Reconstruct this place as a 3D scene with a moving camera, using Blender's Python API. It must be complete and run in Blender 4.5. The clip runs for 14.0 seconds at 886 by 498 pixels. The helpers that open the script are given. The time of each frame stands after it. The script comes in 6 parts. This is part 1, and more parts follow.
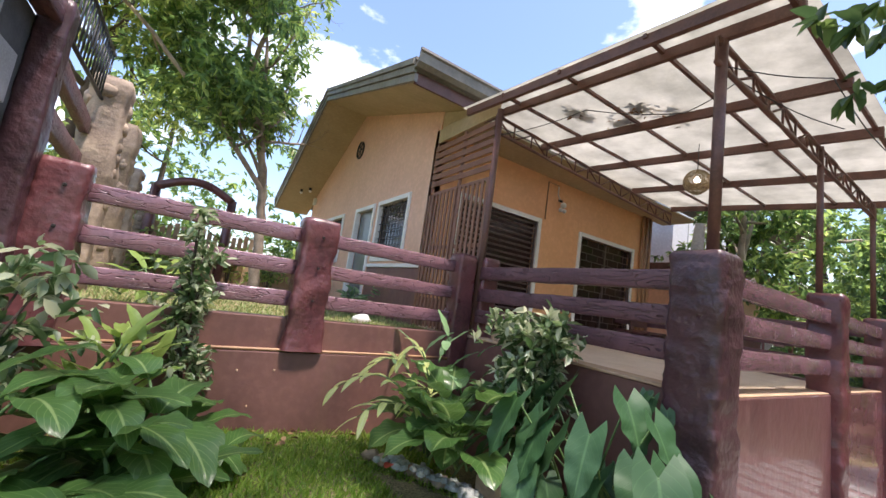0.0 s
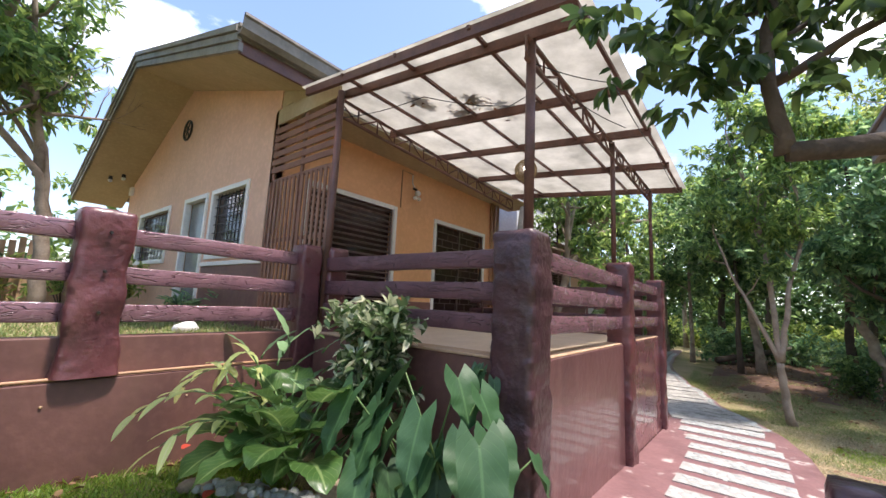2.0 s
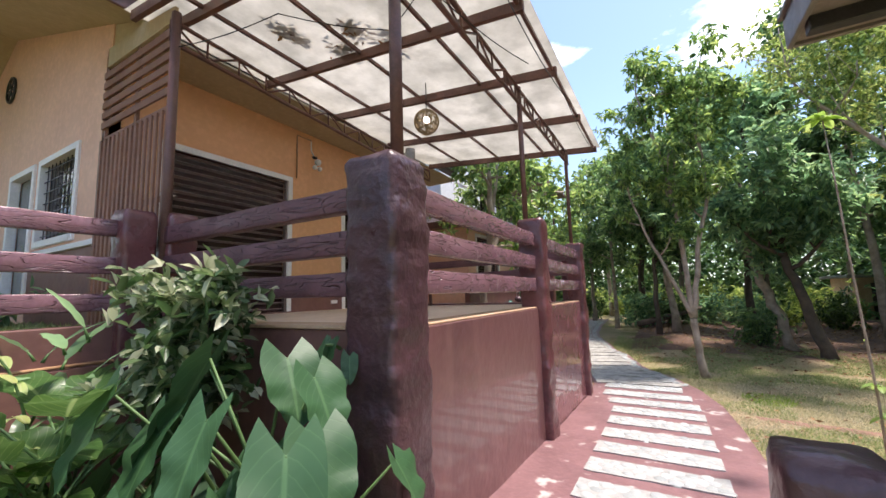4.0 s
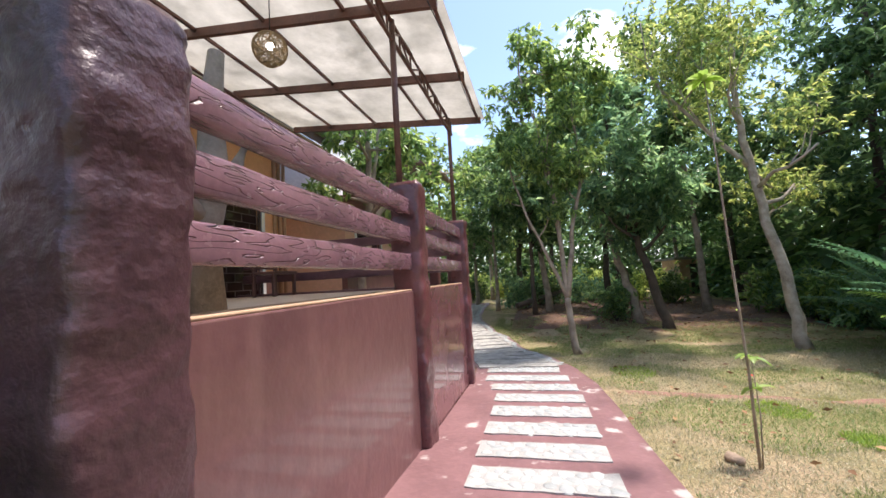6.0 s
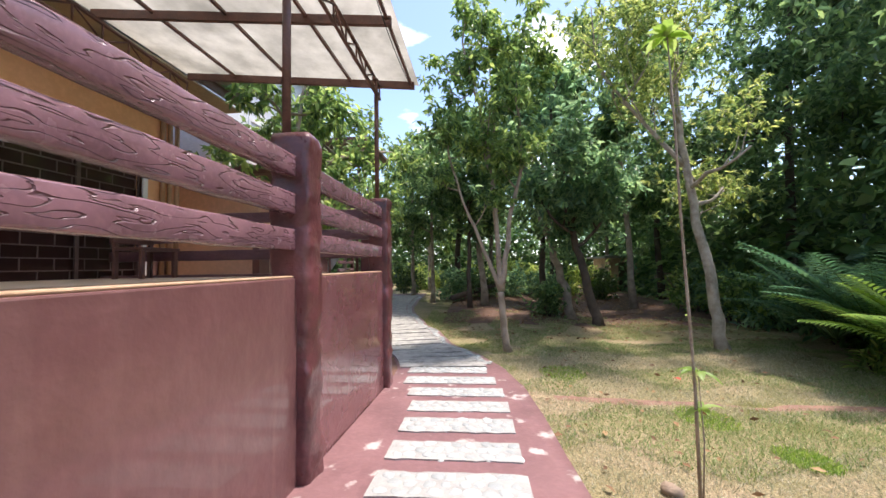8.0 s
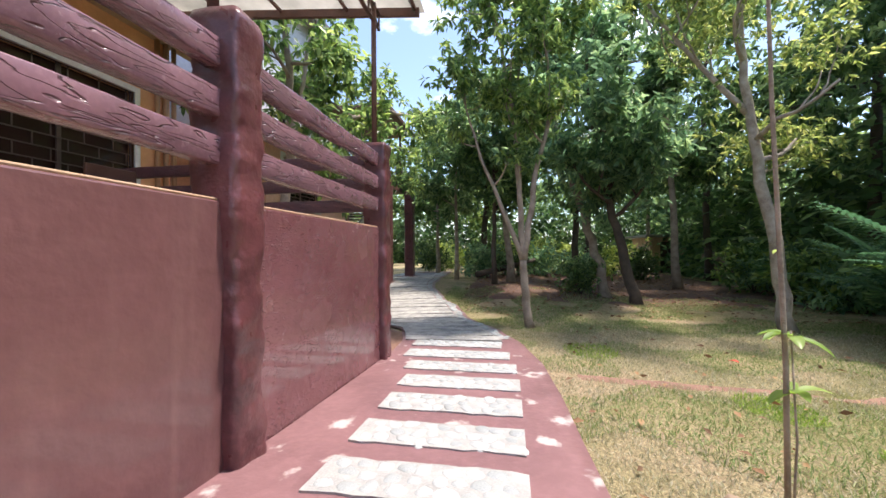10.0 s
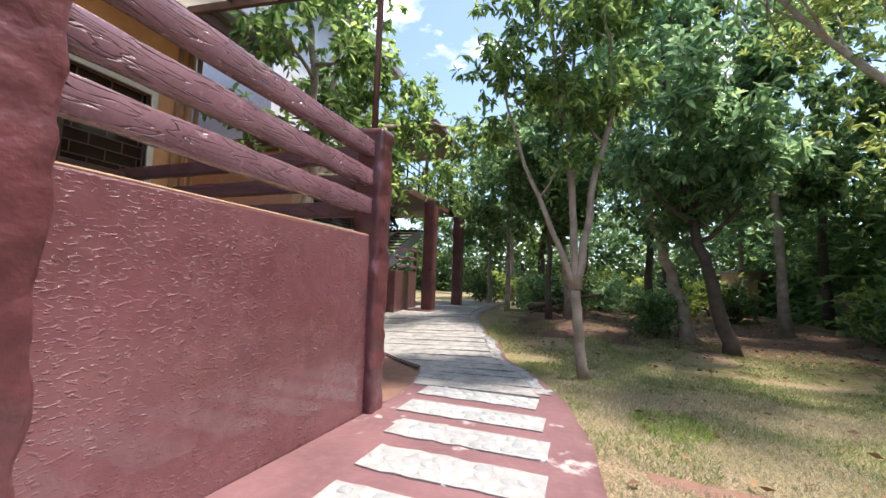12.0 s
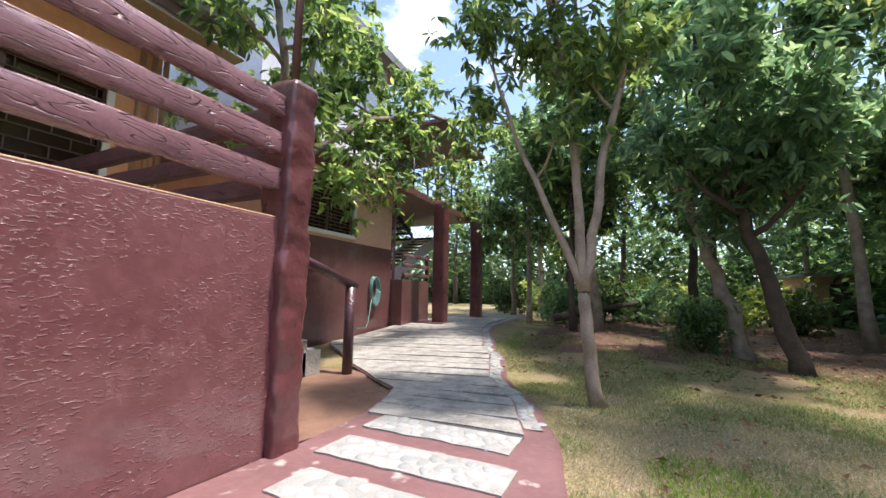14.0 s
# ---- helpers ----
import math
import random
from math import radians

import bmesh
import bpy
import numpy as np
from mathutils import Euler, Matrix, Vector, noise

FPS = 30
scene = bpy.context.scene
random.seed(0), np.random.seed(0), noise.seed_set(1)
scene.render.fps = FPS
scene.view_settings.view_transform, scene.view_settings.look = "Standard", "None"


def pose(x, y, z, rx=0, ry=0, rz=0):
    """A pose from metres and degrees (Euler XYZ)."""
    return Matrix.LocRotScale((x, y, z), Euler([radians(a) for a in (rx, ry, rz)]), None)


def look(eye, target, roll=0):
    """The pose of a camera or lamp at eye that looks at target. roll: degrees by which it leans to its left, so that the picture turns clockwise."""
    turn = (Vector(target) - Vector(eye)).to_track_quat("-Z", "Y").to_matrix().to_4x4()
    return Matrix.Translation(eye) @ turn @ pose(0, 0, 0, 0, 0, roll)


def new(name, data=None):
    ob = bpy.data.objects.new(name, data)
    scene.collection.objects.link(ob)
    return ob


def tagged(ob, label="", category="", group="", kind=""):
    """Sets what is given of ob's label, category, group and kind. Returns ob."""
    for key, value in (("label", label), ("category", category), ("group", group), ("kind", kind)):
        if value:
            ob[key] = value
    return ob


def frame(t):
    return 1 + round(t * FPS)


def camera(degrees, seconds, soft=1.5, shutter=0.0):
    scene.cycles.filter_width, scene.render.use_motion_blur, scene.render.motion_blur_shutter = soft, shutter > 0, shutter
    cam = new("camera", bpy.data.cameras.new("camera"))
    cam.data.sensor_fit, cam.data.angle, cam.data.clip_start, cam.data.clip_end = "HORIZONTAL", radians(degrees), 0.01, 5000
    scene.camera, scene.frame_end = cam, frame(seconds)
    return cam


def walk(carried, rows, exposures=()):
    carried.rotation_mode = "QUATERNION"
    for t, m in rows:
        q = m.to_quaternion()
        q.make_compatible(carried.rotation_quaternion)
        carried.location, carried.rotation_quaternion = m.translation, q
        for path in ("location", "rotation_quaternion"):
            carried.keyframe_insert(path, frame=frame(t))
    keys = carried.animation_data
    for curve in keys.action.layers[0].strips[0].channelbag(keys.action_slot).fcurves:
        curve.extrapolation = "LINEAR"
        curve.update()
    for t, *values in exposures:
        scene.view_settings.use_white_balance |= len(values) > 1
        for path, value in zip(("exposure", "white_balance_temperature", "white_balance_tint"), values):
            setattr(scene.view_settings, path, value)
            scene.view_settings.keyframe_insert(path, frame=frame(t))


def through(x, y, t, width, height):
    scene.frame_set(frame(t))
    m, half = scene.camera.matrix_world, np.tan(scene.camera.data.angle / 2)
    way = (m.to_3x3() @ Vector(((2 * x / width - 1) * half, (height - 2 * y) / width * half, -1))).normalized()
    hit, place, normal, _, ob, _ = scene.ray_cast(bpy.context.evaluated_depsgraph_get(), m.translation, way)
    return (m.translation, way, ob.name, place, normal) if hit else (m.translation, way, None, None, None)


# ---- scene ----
cam = camera(97.7, 14.0)
PATH = [
    (0, (0.003, -0.056, 1.519), (1.07, 1.615, 1.783), 8.1),
    (0.5, (-0.158, 0.014, 1.552), (0.967, 1.639, 1.865), 5.6),
    (1, (-0.148, 0.022, 1.561), (1.066, 1.588, 1.831), 4.3),
    (1.5, (0.063, -0.04, 1.552), (1.476, 1.35, 1.821), 3.1),
    (2, (0.353, -0.167, 1.537), (1.904, 1.064, 1.816), 2.7),
    (2.5, (0.578, -0.216, 1.519), (2.199, 0.925, 1.785), 2.3),
    (2.7, (0.685, -0.21, 1.483), (2.323, 0.906, 1.747), 2.0),
    (4.8, (1.873, -0.11, 1.256), (3.661, 0.765, 1.456), -4.2),
    (5, (1.961, -0.064, 1.285), (3.772, 0.76, 1.485), -4.3),
    (5.5, (2.228, -0.004, 1.213), (4.1, 0.671, 1.41), -4.3),
    (6, (2.536, -0.001, 1.183), (4.475, 0.464, 1.334), -3.3),
    (6.5, (2.805, 0.003, 1.119), (4.784, 0.267, 1.222), -2.1),
    (7, (3.139, 0.062, 1.132), (5.134, 0.157, 1.243), -1.0),
    (7.5, (3.307, -0.025, 1.126), (5.302, 0.043, 1.253), -0.5),
    (8, (3.5, -0.17, 1.147), (5.489, 0.012, 1.235), -0.9),
    (8.5, (3.608, -0.213, 1.1), (5.592, 0.032, 1.066), -1.7),
    (8.7, (3.671, -0.22, 1.081), (5.657, 0.016, 1.06), -1.3),
    (10.8, (5.017, -0.581, 0.635), (6.955, -0.09, 0.705), -0.1),
    (11, (5.161, -0.598, 0.653), (7.086, -0.064, 0.75), 0.0),
    (11.5, (5.55, -0.664, 0.671), (7.439, -0.022, 0.819), 1.2),
    (12, (5.905, -0.71, 0.654), (7.785, -0.045, 0.81), 1.9),
    (12.5, (6.253, -0.781, 0.654), (8.138, -0.134, 0.814), 1.2),
    (13, (6.528, -0.918, 0.493), (8.402, -0.245, 0.683), 0.2),
    (13.5, (6.827, -1.096, 0.436), (8.702, -0.423, 0.611), 0.7),
    (14, (7.235, -1.112, 0.518), (9.035, -0.271, 0.742), 1.0),
]
walk(cam, [(t, look(eye, target, roll)) for t, eye, target, roll in PATH])

# ---- world, sun ----
SUN_EL, SUN_AZ = 72.0, 158.0          # degrees; azimuth clockwise from +y


def make_world():
    w = bpy.data.worlds.new("sky")
    w.use_nodes = True
    nt = w.node_tree
    nt.nodes.clear()
    out = nt.nodes.new("ShaderNodeOutputWorld")
    bg = nt.nodes.new("ShaderNodeBackground")
    sky = nt.nodes.new("ShaderNodeTexSky")
    sky.sky_type = "NISHITA"
    sky.sun_disc = False
    sky.sun_elevation, sky.sun_rotation = radians(SUN_EL), radians(SUN_AZ)
    sky.air_density, sky.dust_density, sky.ozone_density = 1.0, 0.9, 3.0
    co = nt.nodes.new("ShaderNodeTexCoord")
    mp = nt.nodes.new("ShaderNodeMapping")
    mp.inputs["Scale"].default_value = (1.0, 1.0, 2.2)
    mp.inputs["Location"].default_value = (0.35, 0.1, 0.2)
    n = nt.nodes.new("ShaderNodeTexNoise")
    n.inputs["Scale"].default_value, n.inputs["Detail"].default_value, n.inputs["Roughness"].default_value = 2.3, 9.0, 0.55
    r = nt.nodes.new("ShaderNodeValToRGB")
    r.color_ramp.elements[0].position, r.color_ramp.elements[1].position = 0.54, 0.70
    mix = nt.nodes.new("ShaderNodeMix")
    mix.data_type = "RGBA"
    mix.inputs[7].default_value = (11.0, 11.4, 12.0, 1)
    nt.links.new(co.outputs["Generated"], mp.inputs["Vector"])
    nt.links.new(mp.outputs["Vector"], n.inputs["Vector"])
    nt.links.new(n.outputs["Fac"], r.inputs["Fac"])
    nt.links.new(r.outputs["Color"], mix.inputs[0])
    nt.links.new(sky.outputs["Color"], mix.inputs[6])
    nt.links.new(mix.outputs[2], bg.inputs["Color"])
    bg.inputs["Strength"].default_value = 0.20
    nt.links.new(bg.outputs["Background"], out.inputs["Surface"])
    scene.world = w


make_world()
sun_data = bpy.data.lights.new("sun", "SUN")
sun_data.energy, sun_data.angle, sun_data.color = 3.7, radians(5.0), (1.0, 0.945, 0.87)
sun = new("sun", sun_data)
_a, _e = radians(SUN_AZ), radians(SUN_EL)
sun.matrix_world = look((math.sin(_a) * math.cos(_e) * 40, math.cos(_a) * math.cos(_e) * 40, math.sin(_e) * 40), (0, 0, 0))
scene.view_settings.exposure = 0.90
scene.view_settings.use_white_balance = True
scene.view_settings.white_balance_temperature = 6720
scene.view_settings.white_balance_tint = 18

# ---- materials ----
def mat(name, base, rough=0.6, dark=None, scale=6.0, bump=0.0, bump_scale=40.0, metallic=0.0, spec=0.5, island=0.0,
        streak=None, spots=None, contrast=(0.35, 0.7), coat=0.0, relief=0.02, trowel=False):
    """Principled paint or mineral: a second tone by large noise, fine grain, relief, and streaks or spots of wear."""
    m = bpy.data.materials.new(name)
    m.use_nodes = True
    nt = m.node_tree
    p = nt.nodes["Principled BSDF"]
    p.inputs["Roughness"].default_value, p.inputs["Metallic"].default_value = rough, metallic
    p.inputs["Specular IOR Level"].default_value = spec
    p.inputs["Coat Weight"].default_value = coat
    co = nt.nodes.new("ShaderNodeTexCoord")
    dark = dark or tuple(c * 0.7 for c in base)

    def noise_node(sc, detail=6.0, vec=None):
        n = nt.nodes.new("ShaderNodeTexNoise")
        n.inputs["Scale"].default_value, n.inputs["Detail"].default_value = sc, detail
        nt.links.new(vec or co.outputs["Object"], n.inputs["Vector"])
        return n.outputs["Fac"]

    def ramp(fac, lo, hi):
        r = nt.nodes.new("ShaderNodeMapRange")
        r.inputs["From Min"].default_value, r.inputs["From Max"].default_value = lo, hi
        nt.links.new(fac, r.inputs["Value"])
        return r.outputs["Result"]

    def mixc(fac, a, b):
        x = nt.nodes.new("ShaderNodeMix")
        x.data_type = "RGBA"
        if isinstance(fac, float):
            x.inputs[0].default_value = fac
        else:
            nt.links.new(fac, x.inputs[0])
        for i, v in ((6, a), (7, b)):
            if isinstance(v, tuple):
                x.inputs[i].default_value = (*v[:3], 1)
            else:
                nt.links.new(v, x.inputs[i])
        return x.outputs[2]

    def times(fac, k):
        x = nt.nodes.new("ShaderNodeMath")
        x.operation = "MULTIPLY"
        x.inputs[1].default_value = k
        nt.links.new(fac, x.inputs[0])
        return x.outputs[0]

    col = mixc(ramp(noise_node(scale), *contrast), base, dark)
    col = mixc(times(ramp(noise_node(scale * 9, 3.0), 0.45, 0.75), 0.35), col, tuple(min(1, c * 1.35 + 0.01) for c in base))
    if island:
        g = nt.nodes.new("ShaderNodeObjectInfo")
        hs = nt.nodes.new("ShaderNodeHueSaturation")
        nt.links.new(ramp(g.outputs["Random"], 0, 1), hs.inputs["Fac"])
        hs.inputs["Value"].default_value = 1.0 + island
        hs.inputs["Saturation"].default_value = 0.8
        nt.links.new(col, hs.inputs["Color"])
        col = hs.outputs["Color"]
    if streak:
        mp = nt.nodes.new("ShaderNodeMapping")
        mp.inputs["Scale"].default_value = (7.0, 7.0, 0.5)
        nt.links.new(co.outputs["Object"], mp.inputs["Vector"])
        col = mixc(times(ramp(noise_node(1.0, 5.0, mp.outputs["Vector"]), 0.52, 0.75), 0.6), col, streak)
    if spots:
        col = mixc(ramp(noise_node(scale * 2.3, 10.0), 0.61, 0.68), col, spots)
    nt.links.new(col, p.inputs["Base Color"])
    rr = nt.nodes.new("ShaderNodeMapRange")
    rr.inputs["To Min"].default_value, rr.inputs["To Max"].default_value = max(0.03, rough - 0.12), min(1, rough + 0.15)
    nt.links.new(noise_node(scale * 3), rr.inputs["Value"])
    nt.links.new(rr.outputs["Result"], p.inputs["Roughness"])
    if bump:
        b = nt.nodes.new("ShaderNodeBump")
        b.inputs["Strength"].default_value, b.inputs["Distance"].default_value = bump, relief
        h = noise_node(bump_scale, 8.0)
        if trowel:
            # ridges left by the trowel, thick in some places and smooth in others
            mp = nt.nodes.new("ShaderNodeMapping")
            mp.inputs["Scale"].default_value, mp.inputs["Rotation"].default_value = (1.0, 1.0, 2.2), (0.0, 0.5, 0.0)
            nt.links.new(co.outputs["Object"], mp.inputs["Vector"])
            ridge = ramp(noise_node(bump_scale, 4.0, mp.outputs["Vector"]), 0.54, 0.72)
            both = nt.nodes.new("ShaderNodeMath")
            both.operation = "MULTIPLY"
            nt.links.new(ridge, both.inputs[0])
            nt.links.new(ramp(noise_node(2.6, 3.0), 0.38, 0.62), both.inputs[1])
            add = nt.nodes.new("ShaderNodeMath")
            add.operation = "MULTIPLY_ADD"
            add.inputs[1].default_value = 0.25
            nt.links.new(h, add.inputs[0])
            nt.links.new(both.outputs[0], add.inputs[2])
            h = add.outputs[0]
        nt.links.new(h, b.inputs["Height"])
        nt.links.new(b.outputs["Normal"], p.inputs["Normal"])
    return m


def grain_mat(name, base, dark, rough, axis, coat=0.6):
    """Painted cast concrete with carved wood grain running along one axis."""
    m = mat(name, base, rough, dark, 4.0, coat=coat)
    nt = m.node_tree
    p = nt.nodes["Principled BSDF"]
    co = nt.nodes.new("ShaderNodeTexCoord")
    mp = nt.nodes.new("ShaderNodeMapping")
    sc = [26.0, 26.0, 26.0]
    sc[axis] = 4.2
    mp.inputs["Scale"].default_value = sc
    nt.links.new(co.outputs["Object"], mp.inputs["Vector"])
    w = nt.nodes.new("ShaderNodeTexNoise")
    w.inputs["Scale"].default_value, w.inputs["Detail"].default_value = 0.62, 1.5
    w.inputs["Distortion"].default_value = 0.35
    nt.links.new(mp.outputs["Vector"], w.inputs["Vector"])
    # contour lines of the noise read as carved grain
    k = nt.nodes.new("ShaderNodeMath")
    k.operation = "MULTIPLY"
    k.inputs[1].default_value = 6.0
    nt.links.new(w.outputs["Fac"], k.inputs[0])
    f = nt.nodes.new("ShaderNodeMath")
    f.operation = "FRACT"
    nt.links.new(k.outputs[0], f.inputs[0])
    r = nt.nodes.new("ShaderNodeValToRGB")
    e = r.color_ramp.elements
    e[0].position, e[0].color = 0.0, (0, 0, 0, 1)
    e[1].position, e[1].color = 0.13, (1, 1, 1, 1)
    x = e.new(0.90)
    x.color = (1, 1, 1, 1)
    x = e.new(1.0)
    x.color = (0, 0, 0, 1)
    nt.links.new(f.outputs[0], r.inputs["Fac"])
    # groove shade put into the colour: the carved lines are mixed darker
    was = p.inputs["Base Color"].links[0].from_socket
    dm = nt.nodes.new("ShaderNodeMix")
    dm.data_type = "RGBA"
    dm.inputs[6].default_value = (*(c * 0.85 for c in dark), 1)
    nt.links.new(r.outputs["Color"], dm.inputs[0])
    nt.links.new(was, dm.inputs[7])
    nt.links.new(dm.outputs[2], p.inputs["Base Color"])
    b = nt.nodes.new("ShaderNodeBump")
    b.inputs["Strength"].default_value, b.inputs["Distance"].default_value = 1.0, 0.016
    nt.links.new(r.outputs["Color"], b.inputs["Height"])
    n = nt.nodes.new("ShaderNodeTexNoise")
    n.inputs["Scale"].default_value, n.inputs["Detail"].default_value = 60.0, 6.0
    nt.links.new(mp.outputs["Vector"], n.inputs["Vector"])
    b2 = nt.nodes.new("ShaderNodeBump")
    b2.inputs["Strength"].default_value, b2.inputs["Distance"].default_value = 0.25, 0.004
    nt.links.new(n.outputs["Fac"], b2.inputs["Height"])
    nt.links.new(b.outputs["Normal"], b2.inputs["Normal"])
    nt.links.new(b2.outputs["Normal"], p.inputs["Normal"])
    return m


def leaf_mat(name, lo, mid, hi, rough=0.38, through=0.45, vein=None):
    """Leaf: colour differs from leaf to leaf, some light goes through."""
    m = bpy.data.materials.new(name)
    m.use_nodes = True
    nt = m.node_tree
    p = nt.nodes["Principled BSDF"]
    out = nt.nodes["Material Output"]
    g = nt.nodes.new("ShaderNodeNewGeometry")
    r = nt.nodes.new("ShaderNodeValToRGB")
    e = r.color_ramp.elements
    e[0].color, e[1].color = (*lo, 1), (*hi, 1)
    x = e.new(0.55)
    x.color = (*mid, 1)
    nt.links.new(g.outputs["Random Per Island"], r.inputs["Fac"])
    col = r.outputs["Color"]
    if vein:
        uv = nt.nodes.new("ShaderNodeUVMap")
        uv.uv_map = "UVMap"
        sep = nt.nodes.new("ShaderNodeSeparateXYZ")
        nt.links.new(uv.outputs["UV"], sep.inputs[0])
        # ribs: |u| near 0, and slanted stripes in v + 0.5 |u|
        ab = nt.nodes.new("ShaderNodeMath")
        ab.operation = "ABSOLUTE"
        nt.links.new(sep.outputs[0], ab.inputs[0])
        mid_r = nt.nodes.new("ShaderNodeMapRange")
        mid_r.inputs["From Min"].default_value, mid_r.inputs["From Max"].default_value = 0.09, 0.04
        nt.links.new(ab.outputs[0], mid_r.inputs["Value"])
        ma = nt.nodes.new("ShaderNodeMath")
        ma.operation = "MULTIPLY_ADD"
        ma.inputs[1].default_value = -0.35
        nt.links.new(ab.outputs[0], ma.inputs[0])
        nt.links.new(sep.outputs[1], ma.inputs[2])
        mu = nt.nodes.new("ShaderNodeMath")
        mu.operation = "MULTIPLY"
        mu.inputs[1].default_value = 9.0
        nt.links.new(ma.outputs[0], mu.inputs[0])
        fr = nt.nodes.new("ShaderNodeMath")
        fr.operation = "FRACT"
        nt.links.new(mu.outputs[0], fr.inputs[0])
        rb = nt.nodes.new("ShaderNodeMapRange")
        rb.inputs["From Min"].default_value, rb.inputs["From Max"].default_value = 0.16, 0.0
        rb.inputs["To Max"].default_value = 0.55
        nt.links.new(fr.outputs[0], rb.inputs["Value"])
        mx = nt.nodes.new("ShaderNodeMath")
        mx.operation = "MAXIMUM"
        nt.links.new(mid_r.outputs["Result"], mx.inputs[0])
        nt.links.new(rb.outputs["Result"], mx.inputs[1])
        mc = nt.nodes.new("ShaderNodeMix")
        mc.data_type = "RGBA"
        mc.inputs[7].default_value = (*vein, 1)
        nt.links.new(mx.outputs[0], mc.inputs[0])
        nt.links.new(col, mc.inputs[6])
        col = mc.outputs[2]
        bp = nt.nodes.new("ShaderNodeBump")
        bp.inputs["Strength"].default_value, bp.inputs["Distance"].default_value = 0.5, 0.006
        nt.links.new(fr.outputs[0], bp.inputs["Height"])
        nt.links.new(bp.outputs["Normal"], p.inputs["Normal"])
    nt.links.new(col, p.inputs["Base Color"])
    p.inputs["Roughness"].default_value = rough
    t = nt.nodes.new("ShaderNodeBsdfTranslucent")
    hs = nt.nodes.new("ShaderNodeHueSaturation")
    hs.inputs["Hue"].default_value, hs.inputs["Value"].default_value = 0.48, 2.1
    nt.links.new(col, hs.inputs["Color"])
    nt.links.new(hs.outputs["Color"], t.inputs["Color"])
    mix = nt.nodes.new("ShaderNodeMixShader")
    mix.inputs[0].default_value = through
    nt.links.new(p.outputs["BSDF"], mix.inputs[1])
    nt.links.new(t.outputs["BSDF"], mix.inputs[2])
    nt.links.new(mix.outputs["Shader"], out.inputs["Surface"])
    return m


def sheet_mat():
    """Cloudy fibreglass roofing, dirty, that lets light through."""
    m = mat("cloudy_sheet", (0.80, 0.80, 0.74), 0.35, (0.62, 0.62, 0.56), 2.2, 0.25, 60.0)
    nt = m.node_tree
    p, out = nt.nodes["Principled BSDF"], nt.nodes["Material Output"]
    t = nt.nodes.new("ShaderNodeBsdfTranslucent")
    co = nt.nodes.new("ShaderNodeTexCoord")
    n = nt.nodes.new("ShaderNodeTexNoise")
    n.inputs["Scale"].default_value, n.inputs["Detail"].default_value, n.inputs["Roughness"].default_value = 1.6, 12.0, 0.72
    nt.links.new(co.outputs["Object"], n.inputs["Vector"])
    r = nt.nodes.new("ShaderNodeValToRGB")
    e = r.color_ramp.elements
    e[0].position, e[0].color = 0.36, (0.66, 0.64, 0.585, 1)
    e[1].position, e[1].color = 0.66, (0.42, 0.41, 0.37, 1)
    nt.links.new(n.outputs["Fac"], r.inputs["Fac"])
    nt.links.new(r.outputs["Color"], t.inputs["Color"])
    mix = nt.nodes.new("ShaderNodeMixShader")
    mix.inputs[0].default_value = 0.84
    nt.links.new(p.outputs["BSDF"], mix.inputs[1])
    nt.links.new(t.outputs["BSDF"], mix.inputs[2])
    nt.links.new(mix.outputs["Shader"], out.inputs["Surface"])
    return m


def lawn_mat():
    m = bpy.data.materials.new("lawn_soil")
    m.use_nodes = True
    nt = m.node_tree
    p = nt.nodes["Principled BSDF"]
    p.inputs["Roughness"].default_value, p.inputs["Specular IOR Level"].default_value = 0.95, 0.1
    co = nt.nodes.new("ShaderNodeTexCoord")

    def tex(sc, detail, rough=0.55):
        n = nt.nodes.new("ShaderNodeTexNoise")
        n.inputs["Scale"].default_value, n.inputs["Detail"].default_value, n.inputs["Roughness"].default_value = sc, detail, rough
        nt.links.new(co.outputs["Object"], n.inputs["Vector"])
        return n.outputs["Fac"]

    def ramp(fac, stops):
        r = nt.nodes.new("ShaderNodeValToRGB")
        e = r.color_ramp.elements
        e[0].position, e[0].color = stops[0][0], (*stops[0][1], 1)
        e[1].position, e[1].color = stops[-1][0], (*stops[-1][1], 1)
        for pos, c in stops[1:-1]:
            x = e.new(pos)
            x.color = (*c, 1)
        nt.links.new(fac, r.inputs["Fac"])
        return r.outputs["Color"]

    a = ramp(tex(0.7, 8.0, 0.6), [(0.32, (0.19, 0.20, 0.075)), (0.50, (0.39, 0.34, 0.20)), (0.68, (0.47, 0.37, 0.255))])
    b = ramp(tex(45.0, 4.0, 0.7), [(0.3, (0.25, 0.25, 0.25)), (0.7, (1.35, 1.3, 1.2))])
    mx = nt.nodes.new("ShaderNodeMix")
    mx.data_type, mx.blend_type = "RGBA", "MULTIPLY"
    mx.inputs[0].default_value = 1.0
    nt.links.new(a, mx.inputs[6])
    nt.links.new(b, mx.inputs[7])
    nt.links.new(mx.outputs[2], p.inputs["Base Color"])
    bp = nt.nodes.new("ShaderNodeBump")
    bp.inputs["Strength"].default_value, bp.inputs["Distance"].default_value = 0.8, 0.03
    nt.links.new(tex(55.0, 6.0, 0.7), bp.inputs["Height"])
    nt.links.new(bp.outputs["Normal"], p.inputs["Normal"])
    return m


def glass_mat():
    m = bpy.data.materials.new("dark_glass")
    m.use_nodes = True
    p = m.node_tree.nodes["Principled BSDF"]
    p.inputs["Base Color"].default_value = (0.045, 0.022, 0.020, 1)
    p.inputs["Roughness"].default_value = 0.06
    return m


